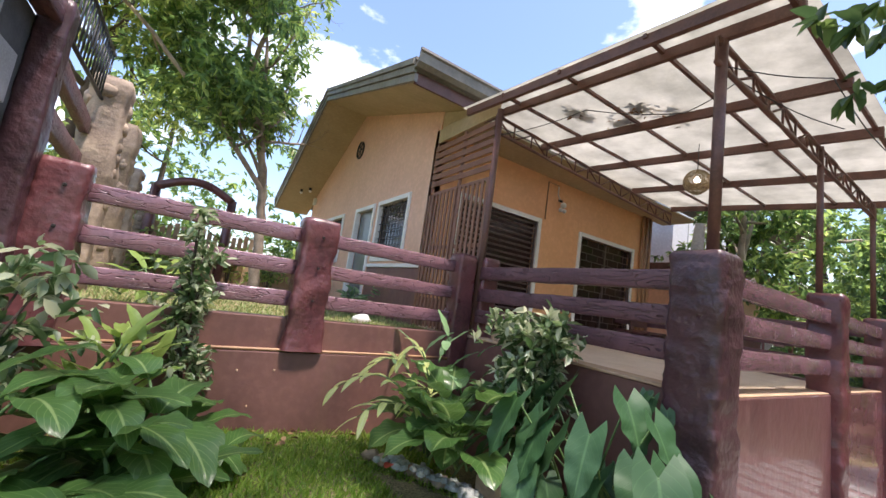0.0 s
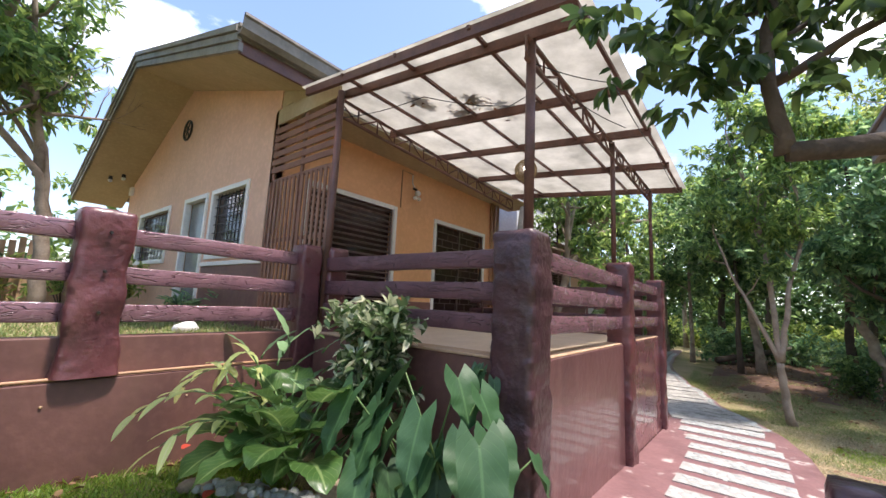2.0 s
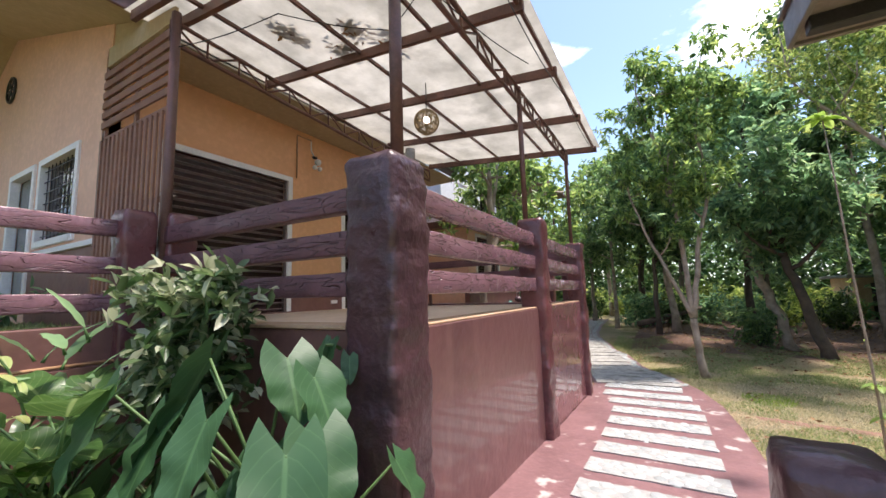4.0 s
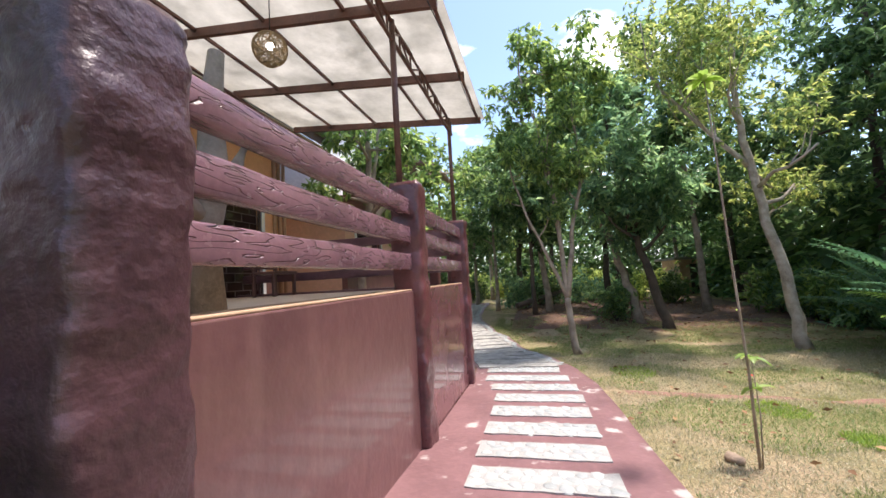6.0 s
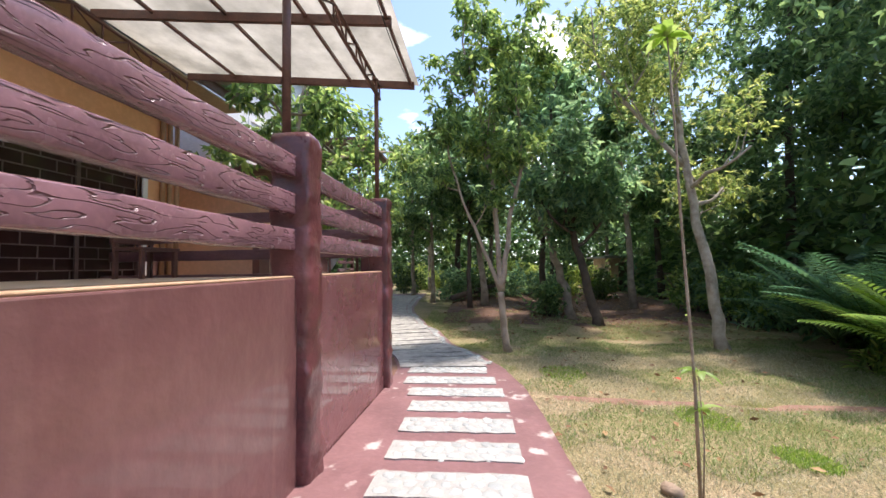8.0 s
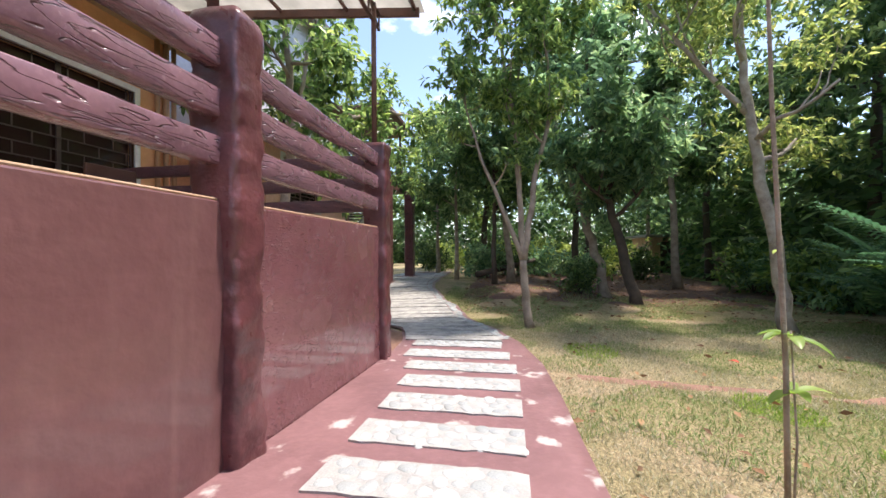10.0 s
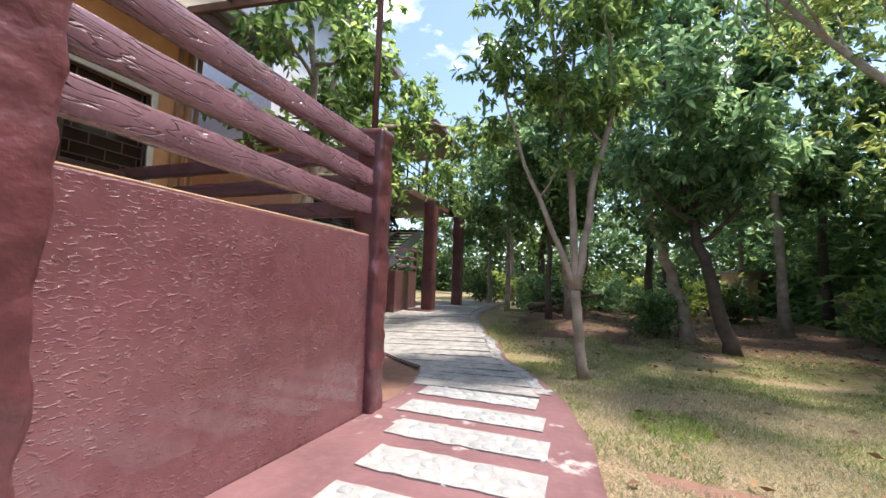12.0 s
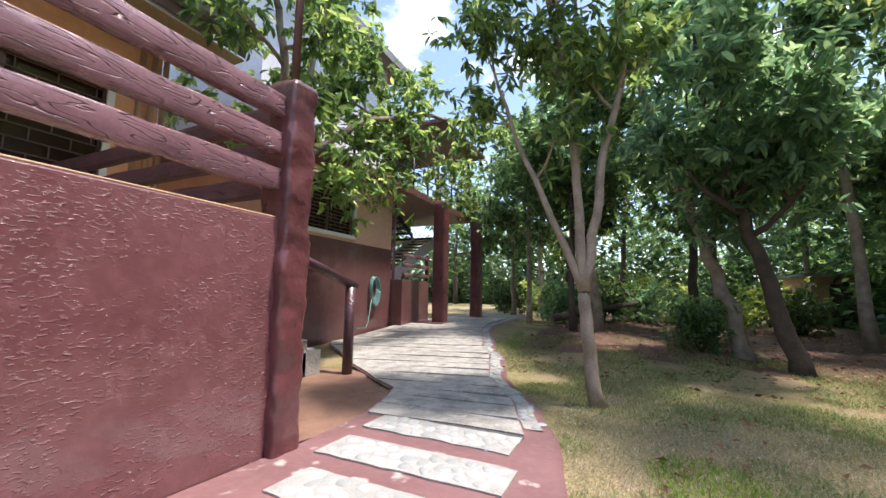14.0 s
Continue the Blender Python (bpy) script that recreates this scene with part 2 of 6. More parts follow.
def glow_mat(name, col, strength):
    m = bpy.data.materials.new(name)
    m.use_nodes = True
    p = m.node_tree.nodes["Principled BSDF"]
    p.inputs["Emission Color"].default_value, p.inputs["Emission Strength"].default_value = (*col, 1), strength
    return m


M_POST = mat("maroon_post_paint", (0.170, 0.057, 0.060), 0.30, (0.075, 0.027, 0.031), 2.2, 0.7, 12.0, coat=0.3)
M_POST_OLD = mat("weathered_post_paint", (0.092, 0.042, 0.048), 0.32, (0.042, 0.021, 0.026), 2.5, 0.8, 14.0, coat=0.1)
# one maroon paint: x rails lightened for sky sheen, y rails darkened for shade
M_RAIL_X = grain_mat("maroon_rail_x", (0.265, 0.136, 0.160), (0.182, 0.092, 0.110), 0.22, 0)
M_RAIL_Y_SHADED = grain_mat("maroon_rail_y_shaded", (0.180, 0.084, 0.094), (0.120, 0.055, 0.062), 0.42, 1, 0.05)
M_WALL = mat("maroon_wall_paint", (0.182, 0.083, 0.080), 0.32, (0.128, 0.058, 0.060), 0.8, 0.35, 10.0, streak=(0.235, 0.125, 0.116), coat=0.4)
M_WALL_R = mat("rough_maroon_wall_paint", (0.235, 0.100, 0.108), 0.25, (0.165, 0.062, 0.066), 1.1, 0.9, 26.0, coat=0.8, relief=0.014, trowel=True)
M_WALL_G = mat("brown_garden_wall_paint", (0.205, 0.098, 0.080), 0.50, (0.140, 0.064, 0.056), 1.3, 0.15, 12.0, streak=(0.20, 0.105, 0.075))
M_CAP = mat("sandy_wall_cap", (0.52, 0.36, 0.23), 0.8, (0.40, 0.25, 0.15), 3.0, 0.2, 30.0)
M_PEACH = mat("peach_wall_paint", (0.74, 0.47, 0.335), 0.7, (0.68, 0.42, 0.295), 1.2, 0.06, 80.0)
M_ORANGE = mat("orange_wall_paint", (0.80, 0.43, 0.215), 0.65, (0.74, 0.39, 0.19), 1.2, 0.06, 80.0)
M_SOFFIT = mat("olive_tan_soffit", (0.43, 0.34, 0.205), 0.7, (0.38, 0.30, 0.175), 1.4)
M_ROOF = mat("grey_roof_metal", (0.27, 0.25, 0.215), 0.5, (0.15, 0.14, 0.12), 2.0, 0.1, 10.0, metallic=0.3)
M_WHITE = mat("white_frame_paint", (0.80, 0.79, 0.77), 0.45, (0.74, 0.73, 0.70), 3.0)
M_DARKIRON = mat("black_iron", (0.025, 0.024, 0.024), 0.45, (0.015, 0.015, 0.015), 9.0)
M_SLAT = mat("dark_louvre_blade", (0.215, 0.160, 0.148), 0.28, (0.15, 0.11, 0.10), 9.0)
M_GRILLE = mat("brown_grille_paint", (0.135, 0.085, 0.078), 0.35, (0.09, 0.055, 0.05), 6.0)
M_STEEL = mat("brown_steel_paint", (0.150, 0.068, 0.052), 0.45, (0.095, 0.044, 0.036), 5.0, 0.1, 40.0)
M_SCREEN = mat("brown_screen_slats", (0.255, 0.125, 0.085), 0.55, (0.19, 0.09, 0.06), 4.0, 0.08, 30.0)
M_SHEET = sheet_mat()
M_GLASS = glass_mat()
M_PATH = mat("red_path_concrete", (0.240, 0.125, 0.126), 0.50, (0.175, 0.090, 0.092), 1.6, 0.2, 22.0, spots=(0.50, 0.43, 0.40))
M_MORTAR = mat("pale_mortar", (0.39, 0.39, 0.365), 0.85, (0.28, 0.28, 0.265), 8.0, 0.3, 50.0)
M_PEBBLE = mat("river_pebble", (0.33, 0.355, 0.345), 0.55, (0.22, 0.24, 0.232), 8.0, 0.1, 60.0, island=0.45)
M_SLAB = mat("washed_slab", (0.42, 0.41, 0.375), 0.75, (0.19, 0.19, 0.175), 5.0, 0.8, 20.0, spots=(0.50, 0.48, 0.44))
M_FLOOR = mat("terrace_floor_tile", (0.70, 0.56, 0.42), 0.5, (0.62, 0.48, 0.35), 2.0)
M_LAWN = lawn_mat()
M_SOIL = mat("leafy_soil", (0.15, 0.085, 0.055), 0.95, (0.09, 0.05, 0.035), 3.0, 0.6, 30.0, spots=(0.28, 0.17, 0.10))
M_REDSOIL = mat("red_soil", (0.27, 0.155, 0.105), 0.95, (0.18, 0.10, 0.07), 4.0, 0.5, 40.0)
M_BARK = mat("grey_bark", (0.36, 0.295, 0.23), 0.85, (0.20, 0.155, 0.115), 5.0, 0.6, 25.0)
M_BARK_D = mat("dark_bark", (0.10, 0.075, 0.055), 0.9, (0.055, 0.042, 0.034), 5.0, 0.6, 25.0)
M_BARK_P = mat("pale_mottled_bark", (0.38, 0.34, 0.28), 0.8, (0.20, 0.16, 0.12), 7.0, 0.4, 25.0)
M_BLOCK = mat("grey_concrete_block", (0.40, 0.39, 0.38), 0.9, (0.31, 0.305, 0.30), 5.0, 0.35, 60.0, island=0.12)
M_JOINT = mat("block_joint", (0.10, 0.10, 0.10), 0.95)
M_STONE = mat("tan_field_stone", (0.34, 0.25, 0.17), 0.8, (0.17, 0.12, 0.085), 5.0, 1.0, 12.0, island=0.3)
M_SHEDWOOD = mat("grey_weathered_board", (0.26, 0.23, 0.19), 0.7, (0.19, 0.165, 0.135), 4.0, 0.1, 30.0)
M_WEAVE = mat("woven_rattan", (0.34, 0.25, 0.14), 0.6, (0.22, 0.16, 0.09), 20.0)
M_BULB = glow_mat("lit_bulb", (1.0, 0.93, 0.82), 9.0)
M_WHITEPLAIN = mat("white_wall_paint", (0.72, 0.73, 0.74), 0.7, (0.64, 0.65, 0.66), 1.5)
M_PIPE = mat("tan_pipe", (0.42, 0.24, 0.13), 0.5, (0.34, 0.19, 0.10), 6.0)
M_HOSE = mat("green_hose", (0.16, 0.36, 0.33), 0.4, (0.12, 0.28, 0.26), 8.0)
L_MANGO = leaf_mat("mango_leaves", (0.050, 0.105, 0.038), (0.120, 0.220, 0.064), (0.290, 0.390, 0.110), 0.30, 0.55)
L_DARK = leaf_mat("dark_leaves", (0.042, 0.092, 0.042), (0.096, 0.185, 0.070), (0.205, 0.315, 0.115), 0.30, 0.55)
L_LIGHT = leaf_mat("light_leaves", (0.080, 0.142, 0.040), (0.197, 0.286, 0.080), (0.429, 0.473, 0.150), 0.36, 0.52)
L_TEAK = leaf_mat("blue_green_leaves", (0.066, 0.140, 0.085), (0.140, 0.255, 0.130), (0.260, 0.390, 0.180), 0.30, 0.58)
L_SUNLIT = leaf_mat("sunlit_yellow_green_leaves", (0.110, 0.180, 0.040), (0.240, 0.340, 0.080), (0.450, 0.500, 0.140), 0.40, 0.50)
# darker leaf tones carry the shade of foliage seen against the sky
L_OVER = leaf_mat("glossy_shaded_leaves", (0.025, 0.058, 0.022), (0.055, 0.110, 0.035), (0.130, 0.210, 0.055), 0.34, 0.35)
L_BIG = leaf_mat("veined_big_leaves", (0.034, 0.092, 0.026), (0.056, 0.132, 0.034), (0.130, 0.235, 0.054), 0.32, 0.35, vein=(0.22, 0.32, 0.12))
L_HEART = leaf_mat("glossy_heart_leaves", (0.022, 0.072, 0.028), (0.034, 0.096, 0.036), (0.060, 0.150, 0.048), 0.50, 0.12, vein=(0.070, 0.160, 0.062))
L_VARIEG = leaf_mat("variegated_leaves", (0.040, 0.095, 0.030), (0.130, 0.200, 0.085), (0.58, 0.60, 0.44), through=0.35)
L_GINGER = leaf_mat("striped_lance_leaves", (0.120, 0.230, 0.050), (0.220, 0.340, 0.085), (0.50, 0.54, 0.25), through=0.4)
L_GRASS = leaf_mat("grass_blades", (0.10, 0.170, 0.048), (0.20, 0.275, 0.095), (0.42, 0.40, 0.21), 0.6, 0.3)
L_DRY = leaf_mat("dry_grass_blades", (0.205, 0.225, 0.120), (0.36, 0.350, 0.225), (0.54, 0.475, 0.350), 0.7, 0.25)
L_LITTER = leaf_mat("fallen_leaves", (0.11, 0.060, 0.030), (0.24, 0.13, 0.06), (0.42, 0.27, 0.13), 0.8, 0.1)
L_REDLEAF = leaf_mat("red_fallen_leaf", (0.5, 0.05, 0.03), (0.55, 0.07, 0.04), (0.6, 0.12, 0.05), 0.6, 0.2)

# ---- building helpers ----
def mesh_ob(name, verts, faces, material, parent=None, smooth=False, uvs=None):
    me = bpy.data.meshes.new(name)
    me.from_pydata(verts, [], faces)
    if uvs is not None:
        layer = me.uv_layers.new(name="UVMap")
        idx = np.empty(len(me.loops), dtype=np.int32)
        me.loops.foreach_get("vertex_index", idx)
        layer.data.foreach_set("uv", np.asarray(uvs, dtype=np.float32)[idx].ravel())
    if smooth:
        me.polygons.foreach_set("use_smooth", [True] * len(me.polygons))
    me.materials.append(material)
    me.update()
    ob = new(name, me)
    if parent is not None:
        ob.parent = parent
    return ob


def part(name, bm, material, parent=None, label="", smooth=False):
    me = bpy.data.meshes.new(name)
    bm.normal_update()
    bm.to_mesh(me)
    bm.free()
    if smooth:
        me.polygons.foreach_set("use_smooth", [True] * len(me.polygons))
    me.materials.append(material)
    ob = new(name, me)
    if parent is not None:
        ob.parent = parent
    if label:
        tagged(ob, label)
    return ob


def thing(name, label, category, group="", kind=""):
    return tagged(new(name), label, category, group, kind)


def bm_box(x0, x1, y0, y1, z0, z1, bevel=0.0, bm=None):
    own = bmesh.new()
    r = bmesh.ops.create_cube(own, size=1.0)
    for v in r["verts"]:
        v.co = Vector(((x0 + x1) / 2 + v.co.x * (x1 - x0), (y0 + y1) / 2 + v.co.y * (y1 - y0), (z0 + z1) / 2 + v.co.z * (z1 - z0)))
    if bevel:
        bmesh.ops.bevel(own, geom=own.edges[:], offset=bevel, segments=2, affect="EDGES", profile=0.5)
    if bm is None:
        return own
    me = bpy.data.meshes.new("tmp")
    own.to_mesh(me)
    own.free()
    bm.from_mesh(me)
    bpy.data.meshes.remove(me)
    return bm


def box(name, x0, x1, y0, y1, z0, z1, material, parent=None, bevel=0.0, label=""):
    return part(name, bm_box(x0, x1, y0, y1, z0, z1, bevel), material, parent, label)


def tube_data(pts, radii, sides=8, closed=False):
    """Rings of a tube along points; returns vertices and faces."""
    pts = [Vector(p) for p in pts]
    if not hasattr(radii, "__len__"):
        radii = [radii] * len(pts)
    verts, faces = [], []
    n = len(pts)
    ref = Vector((0.31, 0.17, 0.94))
    for i, p in enumerate(pts):
        d = (pts[min(i + 1, n - 1)] - pts[max(i - 1, 0)])
        if d.length < 1e-6:
            d = Vector((0, 0, 1))
        d.normalize()
        if abs(d.dot(ref)) > 0.95:
            ref = Vector((0.94, 0.2, 0.28))
        u = d.cross(ref).normalized()
        w = d.cross(u)
        for k in range(sides):
            a = 2 * math.pi * k / sides
            verts.append(tuple(p + radii[i] * (math.cos(a) * u + math.sin(a) * w)))
    for i in range(n - 1):
        for k in range(sides):
            a, b = i * sides + k, i * sides + (k + 1) % sides
            faces.append((a, b, b + sides, a + sides))
    faces.append(tuple(range(sides))[::-1])
    faces.append(tuple((n - 1) * sides + k for k in range(sides)))
    return verts, faces


def tube(name, pts, radii, material, parent=None, sides=8, label=""):
    v, f = tube_data(pts, radii, sides)
    ob = mesh_ob(name, v, f, material, parent, True)
    if label:
        tagged(ob, label)
    return ob


def merge(parts):
    """Join several (verts, faces) into one."""
    V, F = [], []
    for v, f in parts:
        o = len(V)
        V.extend(v)
        F.extend([tuple(i + o for i in q) for q in f])
    return V, F


def lumpy(name, cx, cy, wx, wy, z0, z1, material, parent, amp=0.018, seed=0, step=0.06, freq=4.5, foot=0.0):
    """A hand-moulded concrete post: rounded section, dents and knots, a slightly domed top."""
    nz = max(6, int((z1 - z0) / step))
    ns = 28
    verts, faces = [], []
    for i in range(nz + 1):
        f = i / nz
        z = z0 + (z1 - z0) * f
        top = max(0.0, (z - (z1 - 0.05)) / 0.05)
        grow = 1.0 + foot * max(0.0, 1.0 - (z - z0) / 0.35)
        for k in range(ns):
            a = 2 * math.pi * k / ns
            c, s = math.cos(a), math.sin(a)
            e = 0.30
            px = math.copysign(abs(c) ** e, c) * wx / 2 * grow
            py = math.copysign(abs(s) ** e, s) * wy / 2 * grow
            d = noise.fractal(Vector((px * freq + seed * 7.1, py * freq, z * freq * 0.8)), 0.9, 2.0, 4) * amp
            d += noise.noise(Vector((seed * 3.3, 1.7, z * 2.2))) * amp * 0.6
            k2 = 1.0 - 0.10 * top * top
            L = math.hypot(px, py)
            verts.append((cx + px * k2 * (1 + d / L), cy + py * k2 * (1 + d / L), z + (0.012 * noise.noise(Vector((px * 9, py * 9, seed))) if i == nz else 0)))
    for i in range(nz):
        for k in range(ns):
            a, b = i * ns + k, i * ns + (k + 1) % ns
            faces.append((a, b, b + ns, a + ns))
    verts.append((cx, cy, z1 + 0.012))
    t = len(verts) - 1
    for k in range(ns):
        faces.append((nz * ns + k, nz * ns + (k + 1) % ns, t))
    return mesh_ob(name, verts, faces, material, parent, True)


def rail(name, a, b, h, d, material, parent, seed=0):
    """A moulded plank from a to b, soft edged, a little wavy."""
    a, b = Vector(a), Vector(b)
    L = (b - a).length
    n = max(4, int(L / 0.10))
    t = (b - a).normalized()
    side = Vector((t.y, -t.x, 0)).normalized()
    prof = []
    r = 0.013
    for sx, sz in ((1, -1), (1, 1), (-1, 1), (-1, -1)):
        for k in range(3):
            ang = {(1, -1): -90, (1, 1): 0, (-1, 1): 90, (-1, -1): 180}[(sx, sz)] + k * 45
            prof.append((sx * (d / 2 - r) + r * math.cos(radians(ang)), sz * (h / 2 - r) + r * math.sin(radians(ang))))
    verts, faces = [], []
    m = len(prof)
    for i in range(n + 1):
        p = a + (b - a) * (i / n)
        for u, w in prof:
            q = p + side * u + Vector((0, 0, w))
            dd = noise.noise(Vector((q.x * 3.1, q.y * 3.1, q.z * 3.1 + seed))) * 0.007
            q = q + side * dd * (1 if u > 0 else -1) + Vector((0, 0, dd * (1 if w > 0 else -1)))
            verts.append(tuple(q))
    for i in range(n):
        for k in range(m):
            x, y = i * m + k, i * m + (k + 1) % m
            faces.append((x, x + m, y + m, y))
    faces.append(tuple(range(m)))
    faces.append(tuple(n * m + k for k in range(m))[::-1])
    return mesh_ob(name, verts, faces, material, parent, True)


def interp(x, table):
    for (x0, y0), (x1, y1) in zip(table, table[1:]):
        if x <= x1:
            f = max(0.0, (x - x0) / (x1 - x0))
            f = f * f * (3 - 2 * f) * 0.4 + f * 0.6
            return y0 + (y1 - y0) * f
    return table[-1][1]


GROUND = [(-6, 0.02), (0.5, -0.02), (2.0, -0.12), (3.2, -0.30), (5.0, -0.50), (7.5, -0.64), (10.0, -0.73), (12.5, -0.78), (15.0, -0.70), (18.5, -0.45), (24.0, -0.45), (60, -0.2)]


def gz(x, y):
    z = interp(x, GROUND)
    if y < -1.0:
        k = min(1.0, (-1.0 - y) / 3.0)
        z2 = interp(x, [(-6, -0.2), (3, -0.45), (9, -0.80), (14, -0.82), (24, -0.70), (60, -0.5)])
        z = z + (z2 - z) * k
    return z


# ---- ground ----
def axis(lo, hi, fine0, fine1, step, growth=1.35):
    v, x, s = [], fine0, step
    while x <= fine1:
        v.append(x)
        x += step
    s = step
    while v[-1] < hi:
        s *= growth
        v.append(v[-1] + s)
    s = step
    while v[0] > lo:
        s *= growth
        v.insert(0, v[0] - s)
    return v


def sheet(name, xs, ys, zf, material, parent=None):
    verts = [(x, y, zf(x, y)) for y in ys for x in xs]
    w = len(xs)
    faces = [(j * w + i, j * w + i + 1, (j + 1) * w + i + 1, (j + 1) * w + i) for j in range(len(ys) - 1) for i in range(w - 1)]
    return mesh_ob(name, verts, faces, material, parent, True)


def ground_z(x, y):
    bump = 0.012 * noise.noise(Vector((x * 1.7, y * 1.7, 0))) if abs(x) < 40 and abs(y) < 40 else 0
    inside = 3.75 < x < 9.4 and y > 1.45 or x < 3.9 and y > 4.6
    return gz(x, y) - 0.035 + bump - (0.5 if inside else 0.0)


ground = sheet("ground", axis(-900, 900, -4.0, 26.0, 0.25), axis(-900, 900, -12.0, 8.0, 0.25), ground_z, M_LAWN)
tagged(ground, "patchy green and straw-coloured lawn over soil", "lawn", kind="structure")

soil = sheet("ground_soil_bed", axis(14.0, 30.0, 14.0, 30.0, 0.5), axis(-9, 1.0, -9.0, 1.0, 0.5),
             lambda x, y: gz(x, y) - 0.02 + 0.03 * noise.noise(Vector((x * 0.9, y * 0.9, 4))) - max(0, 0.25 - 0.12 * (x - 14.0 - 1.2 * noise.noise(Vector((y * 0.6, 2, 0))))), M_SOIL)
tagged(soil, "shaded brown soil strewn with dry leaves under trees", "soil", kind="structure")

# ---- path ----
PATH_R = [(2.6, -0.72), (4.2, -0.92), (5.4, -1.02), (6.4, -0.97), (8.0, -0.92), (9.4, -0.84), (10.6, -0.62), (11.7, -0.25), (13.3, 0.60), (14.5, 0.95), (15.6, 1.5), (17.8, 2.25), (19.0, 2.45), (22.5, 2.75), (26, 2.9)]
PATH_L = [(2.6, 1.30), (9.4, 1.30), (9.7, 1.30), (10.6, 1.35), (11.7, 1.66), (12.3, 2.5), (13.2, 3.67), (14.6, 5.3), (26.0, 5.3)]


def path_sheet():
    xs = [2.6 + 0.2 * i for i in range(118)]
    n = 14
    verts, faces = [], []
    for x in xs:
        a, b = interp(x, PATH_R), interp(x, PATH_L)
        for k in range(n + 1):
            y = a + (b - a) * k / n
            verts.append((x, y, gz(x, y) + 0.012 + 0.006 * noise.noise(Vector((x * 2, y * 2, 3)))))
        verts.append((x, a - 0.02, gz(x, a) - 0.12))
    w = n + 2
    for i in range(len(xs) - 1):
        for k in range(n):
            faces.append((i * w + k, (i + 1) * w + k, (i + 1) * w + k + 1, i * w + k + 1))
        faces.append((i * w + n + 1, (i + 1) * w + n + 1, (i + 1) * w, i * w))
    return mesh_ob("path", verts, faces, M_PATH, None, True)


tagged(path_sheet(), "red-stained concrete garden path with scuffed patches", "path", kind="structure")

# ---- retaining walls and terrace ----
TZ = 1.10
tagged(box("wall_south_1", 3.6, 6.55, 1.30, 1.52, -1.2, TZ - 0.03, M_WALL, None, 0.012), "maroon painted plastered retaining wall with streaks", "wall", kind="structure")
tagged(box("wall_south_2", 6.77, 9.4, 1.31, 1.53, -1.2, TZ - 0.03, M_WALL_R, None, 0.012), "maroon painted plastered retaining wall with streaks", "wall", kind="structure")
tagged(box("wall_cap_south_1", 3.6, 6.55, 1.315, 1.55, TZ - 0.03, TZ - 0.012, M_CAP, None, 0.008), "sandy bare cement edge on the retaining wall", "wall cap", kind="structure")
tagged(box("wall_cap_south_2", 6.77, 9.4, 1.325, 1.56, TZ - 0.03, TZ - 0.012, M_CAP, None, 0.008), "sandy bare cement edge on the retaining wall", "wall cap", kind="structure")
tagged(box("wall_west", 3.42, 3.64, 1.62, 4.42, -0.6, TZ - 0.03, M_WALL_G, None, 0.012), "dark maroon painted retaining wall behind plants", "wall", kind="structure")
tagged(box("wall_cap_west", 3.40, 3.66, 1.62, 4.42, TZ - 0.028, TZ, M_CAP, None, 0.008), "sandy bare cement edge on the retaining wall", "wall cap", kind="structure")
tagged(box("wall_east", 9.4, 9.6, 1.55, 6.1, -1.2, TZ - 0.03, M_WALL, None, 0.012), "maroon painted terrace end wall", "wall", kind="structure")
tagged(box("wall_garden_low", -1.3, 3.42, 4.36, 4.62, -0.6, 0.745, M_WALL_G, None, 0.012), "brown painted garden wall with drip stains", "wall", kind="structure")
tagged(box("wall_garden_high", -1.3, 3.42, 4.44, 4.62, 0.748, 1.10, M_WALL_G, None, 0.012), "brown painted upper course of the garden wall", "wall", kind="structure")
tagged(box("floor_terrace", 3.65, 9.4, 1.53, 6.15, 0.80, 1.03, M_FLOOR), "tan tiled terrace floor", "floor", kind="structure")
garden = sheet("ground_garden", axis(-14, 3.5, -3.0, 3.5, 0.3), axis(4.62, 40, 4.62, 16.0, 0.3), lambda x, y: 1.0 + 0.03 * noise.noise(Vector((x, y, 0))), M_LAWN)
tagged(garden, "raised garden lawn with straw patches", "lawn", kind="structure")


# ---- fences ----
def bolt(x, y, z, parent):
    bm = bmesh.new()
    bmesh.ops.create_cone(bm, cap_ends=True, segments=8, radius1=0.017, radius2=0.012, depth=0.02, matrix=pose(x, y, z, 90))
    return part("bolt", bm, M_DARKIRON, parent)


RZ = (1.985, 1.675, 1.38)
f1 = thing("rustic_fence", "glossy maroon wood-grained concrete rail fence on the terrace wall", "fence", "terrace fences")
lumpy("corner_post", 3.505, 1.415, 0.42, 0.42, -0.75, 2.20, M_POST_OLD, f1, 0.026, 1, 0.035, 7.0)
lumpy("post", 6.66, 1.37, 0.28, 0.34, -0.95, 2.27, M_POST, f1, 0.032, 2, 0.04, 5.5)
lumpy("post", 9.52, 1.38, 0.28, 0.32, -1.05, 2.22, M_POST, f1, 0.030, 3, 0.04, 5.5)
for i, z in enumerate(RZ):
    rail("rail", (3.68, 1.36, z), (6.6, 1.36, z), 0.175, 0.11, M_RAIL_X, f1, i)
    rail("rail", (6.72, 1.36, z), (9.44, 1.36, z), 0.175, 0.11, M_RAIL_X, f1, i + 5)
f2 = thing("rustic_fence", "maroon wood-grained concrete rail fence behind leafy plants, coloured darker for shade", "fence", "terrace fences")
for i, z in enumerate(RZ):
    rail("rail", (3.52, 1.6, z), (3.52, 4.3, z), 0.175, 0.11, M_RAIL_Y_SHADED, f2, i + 9)
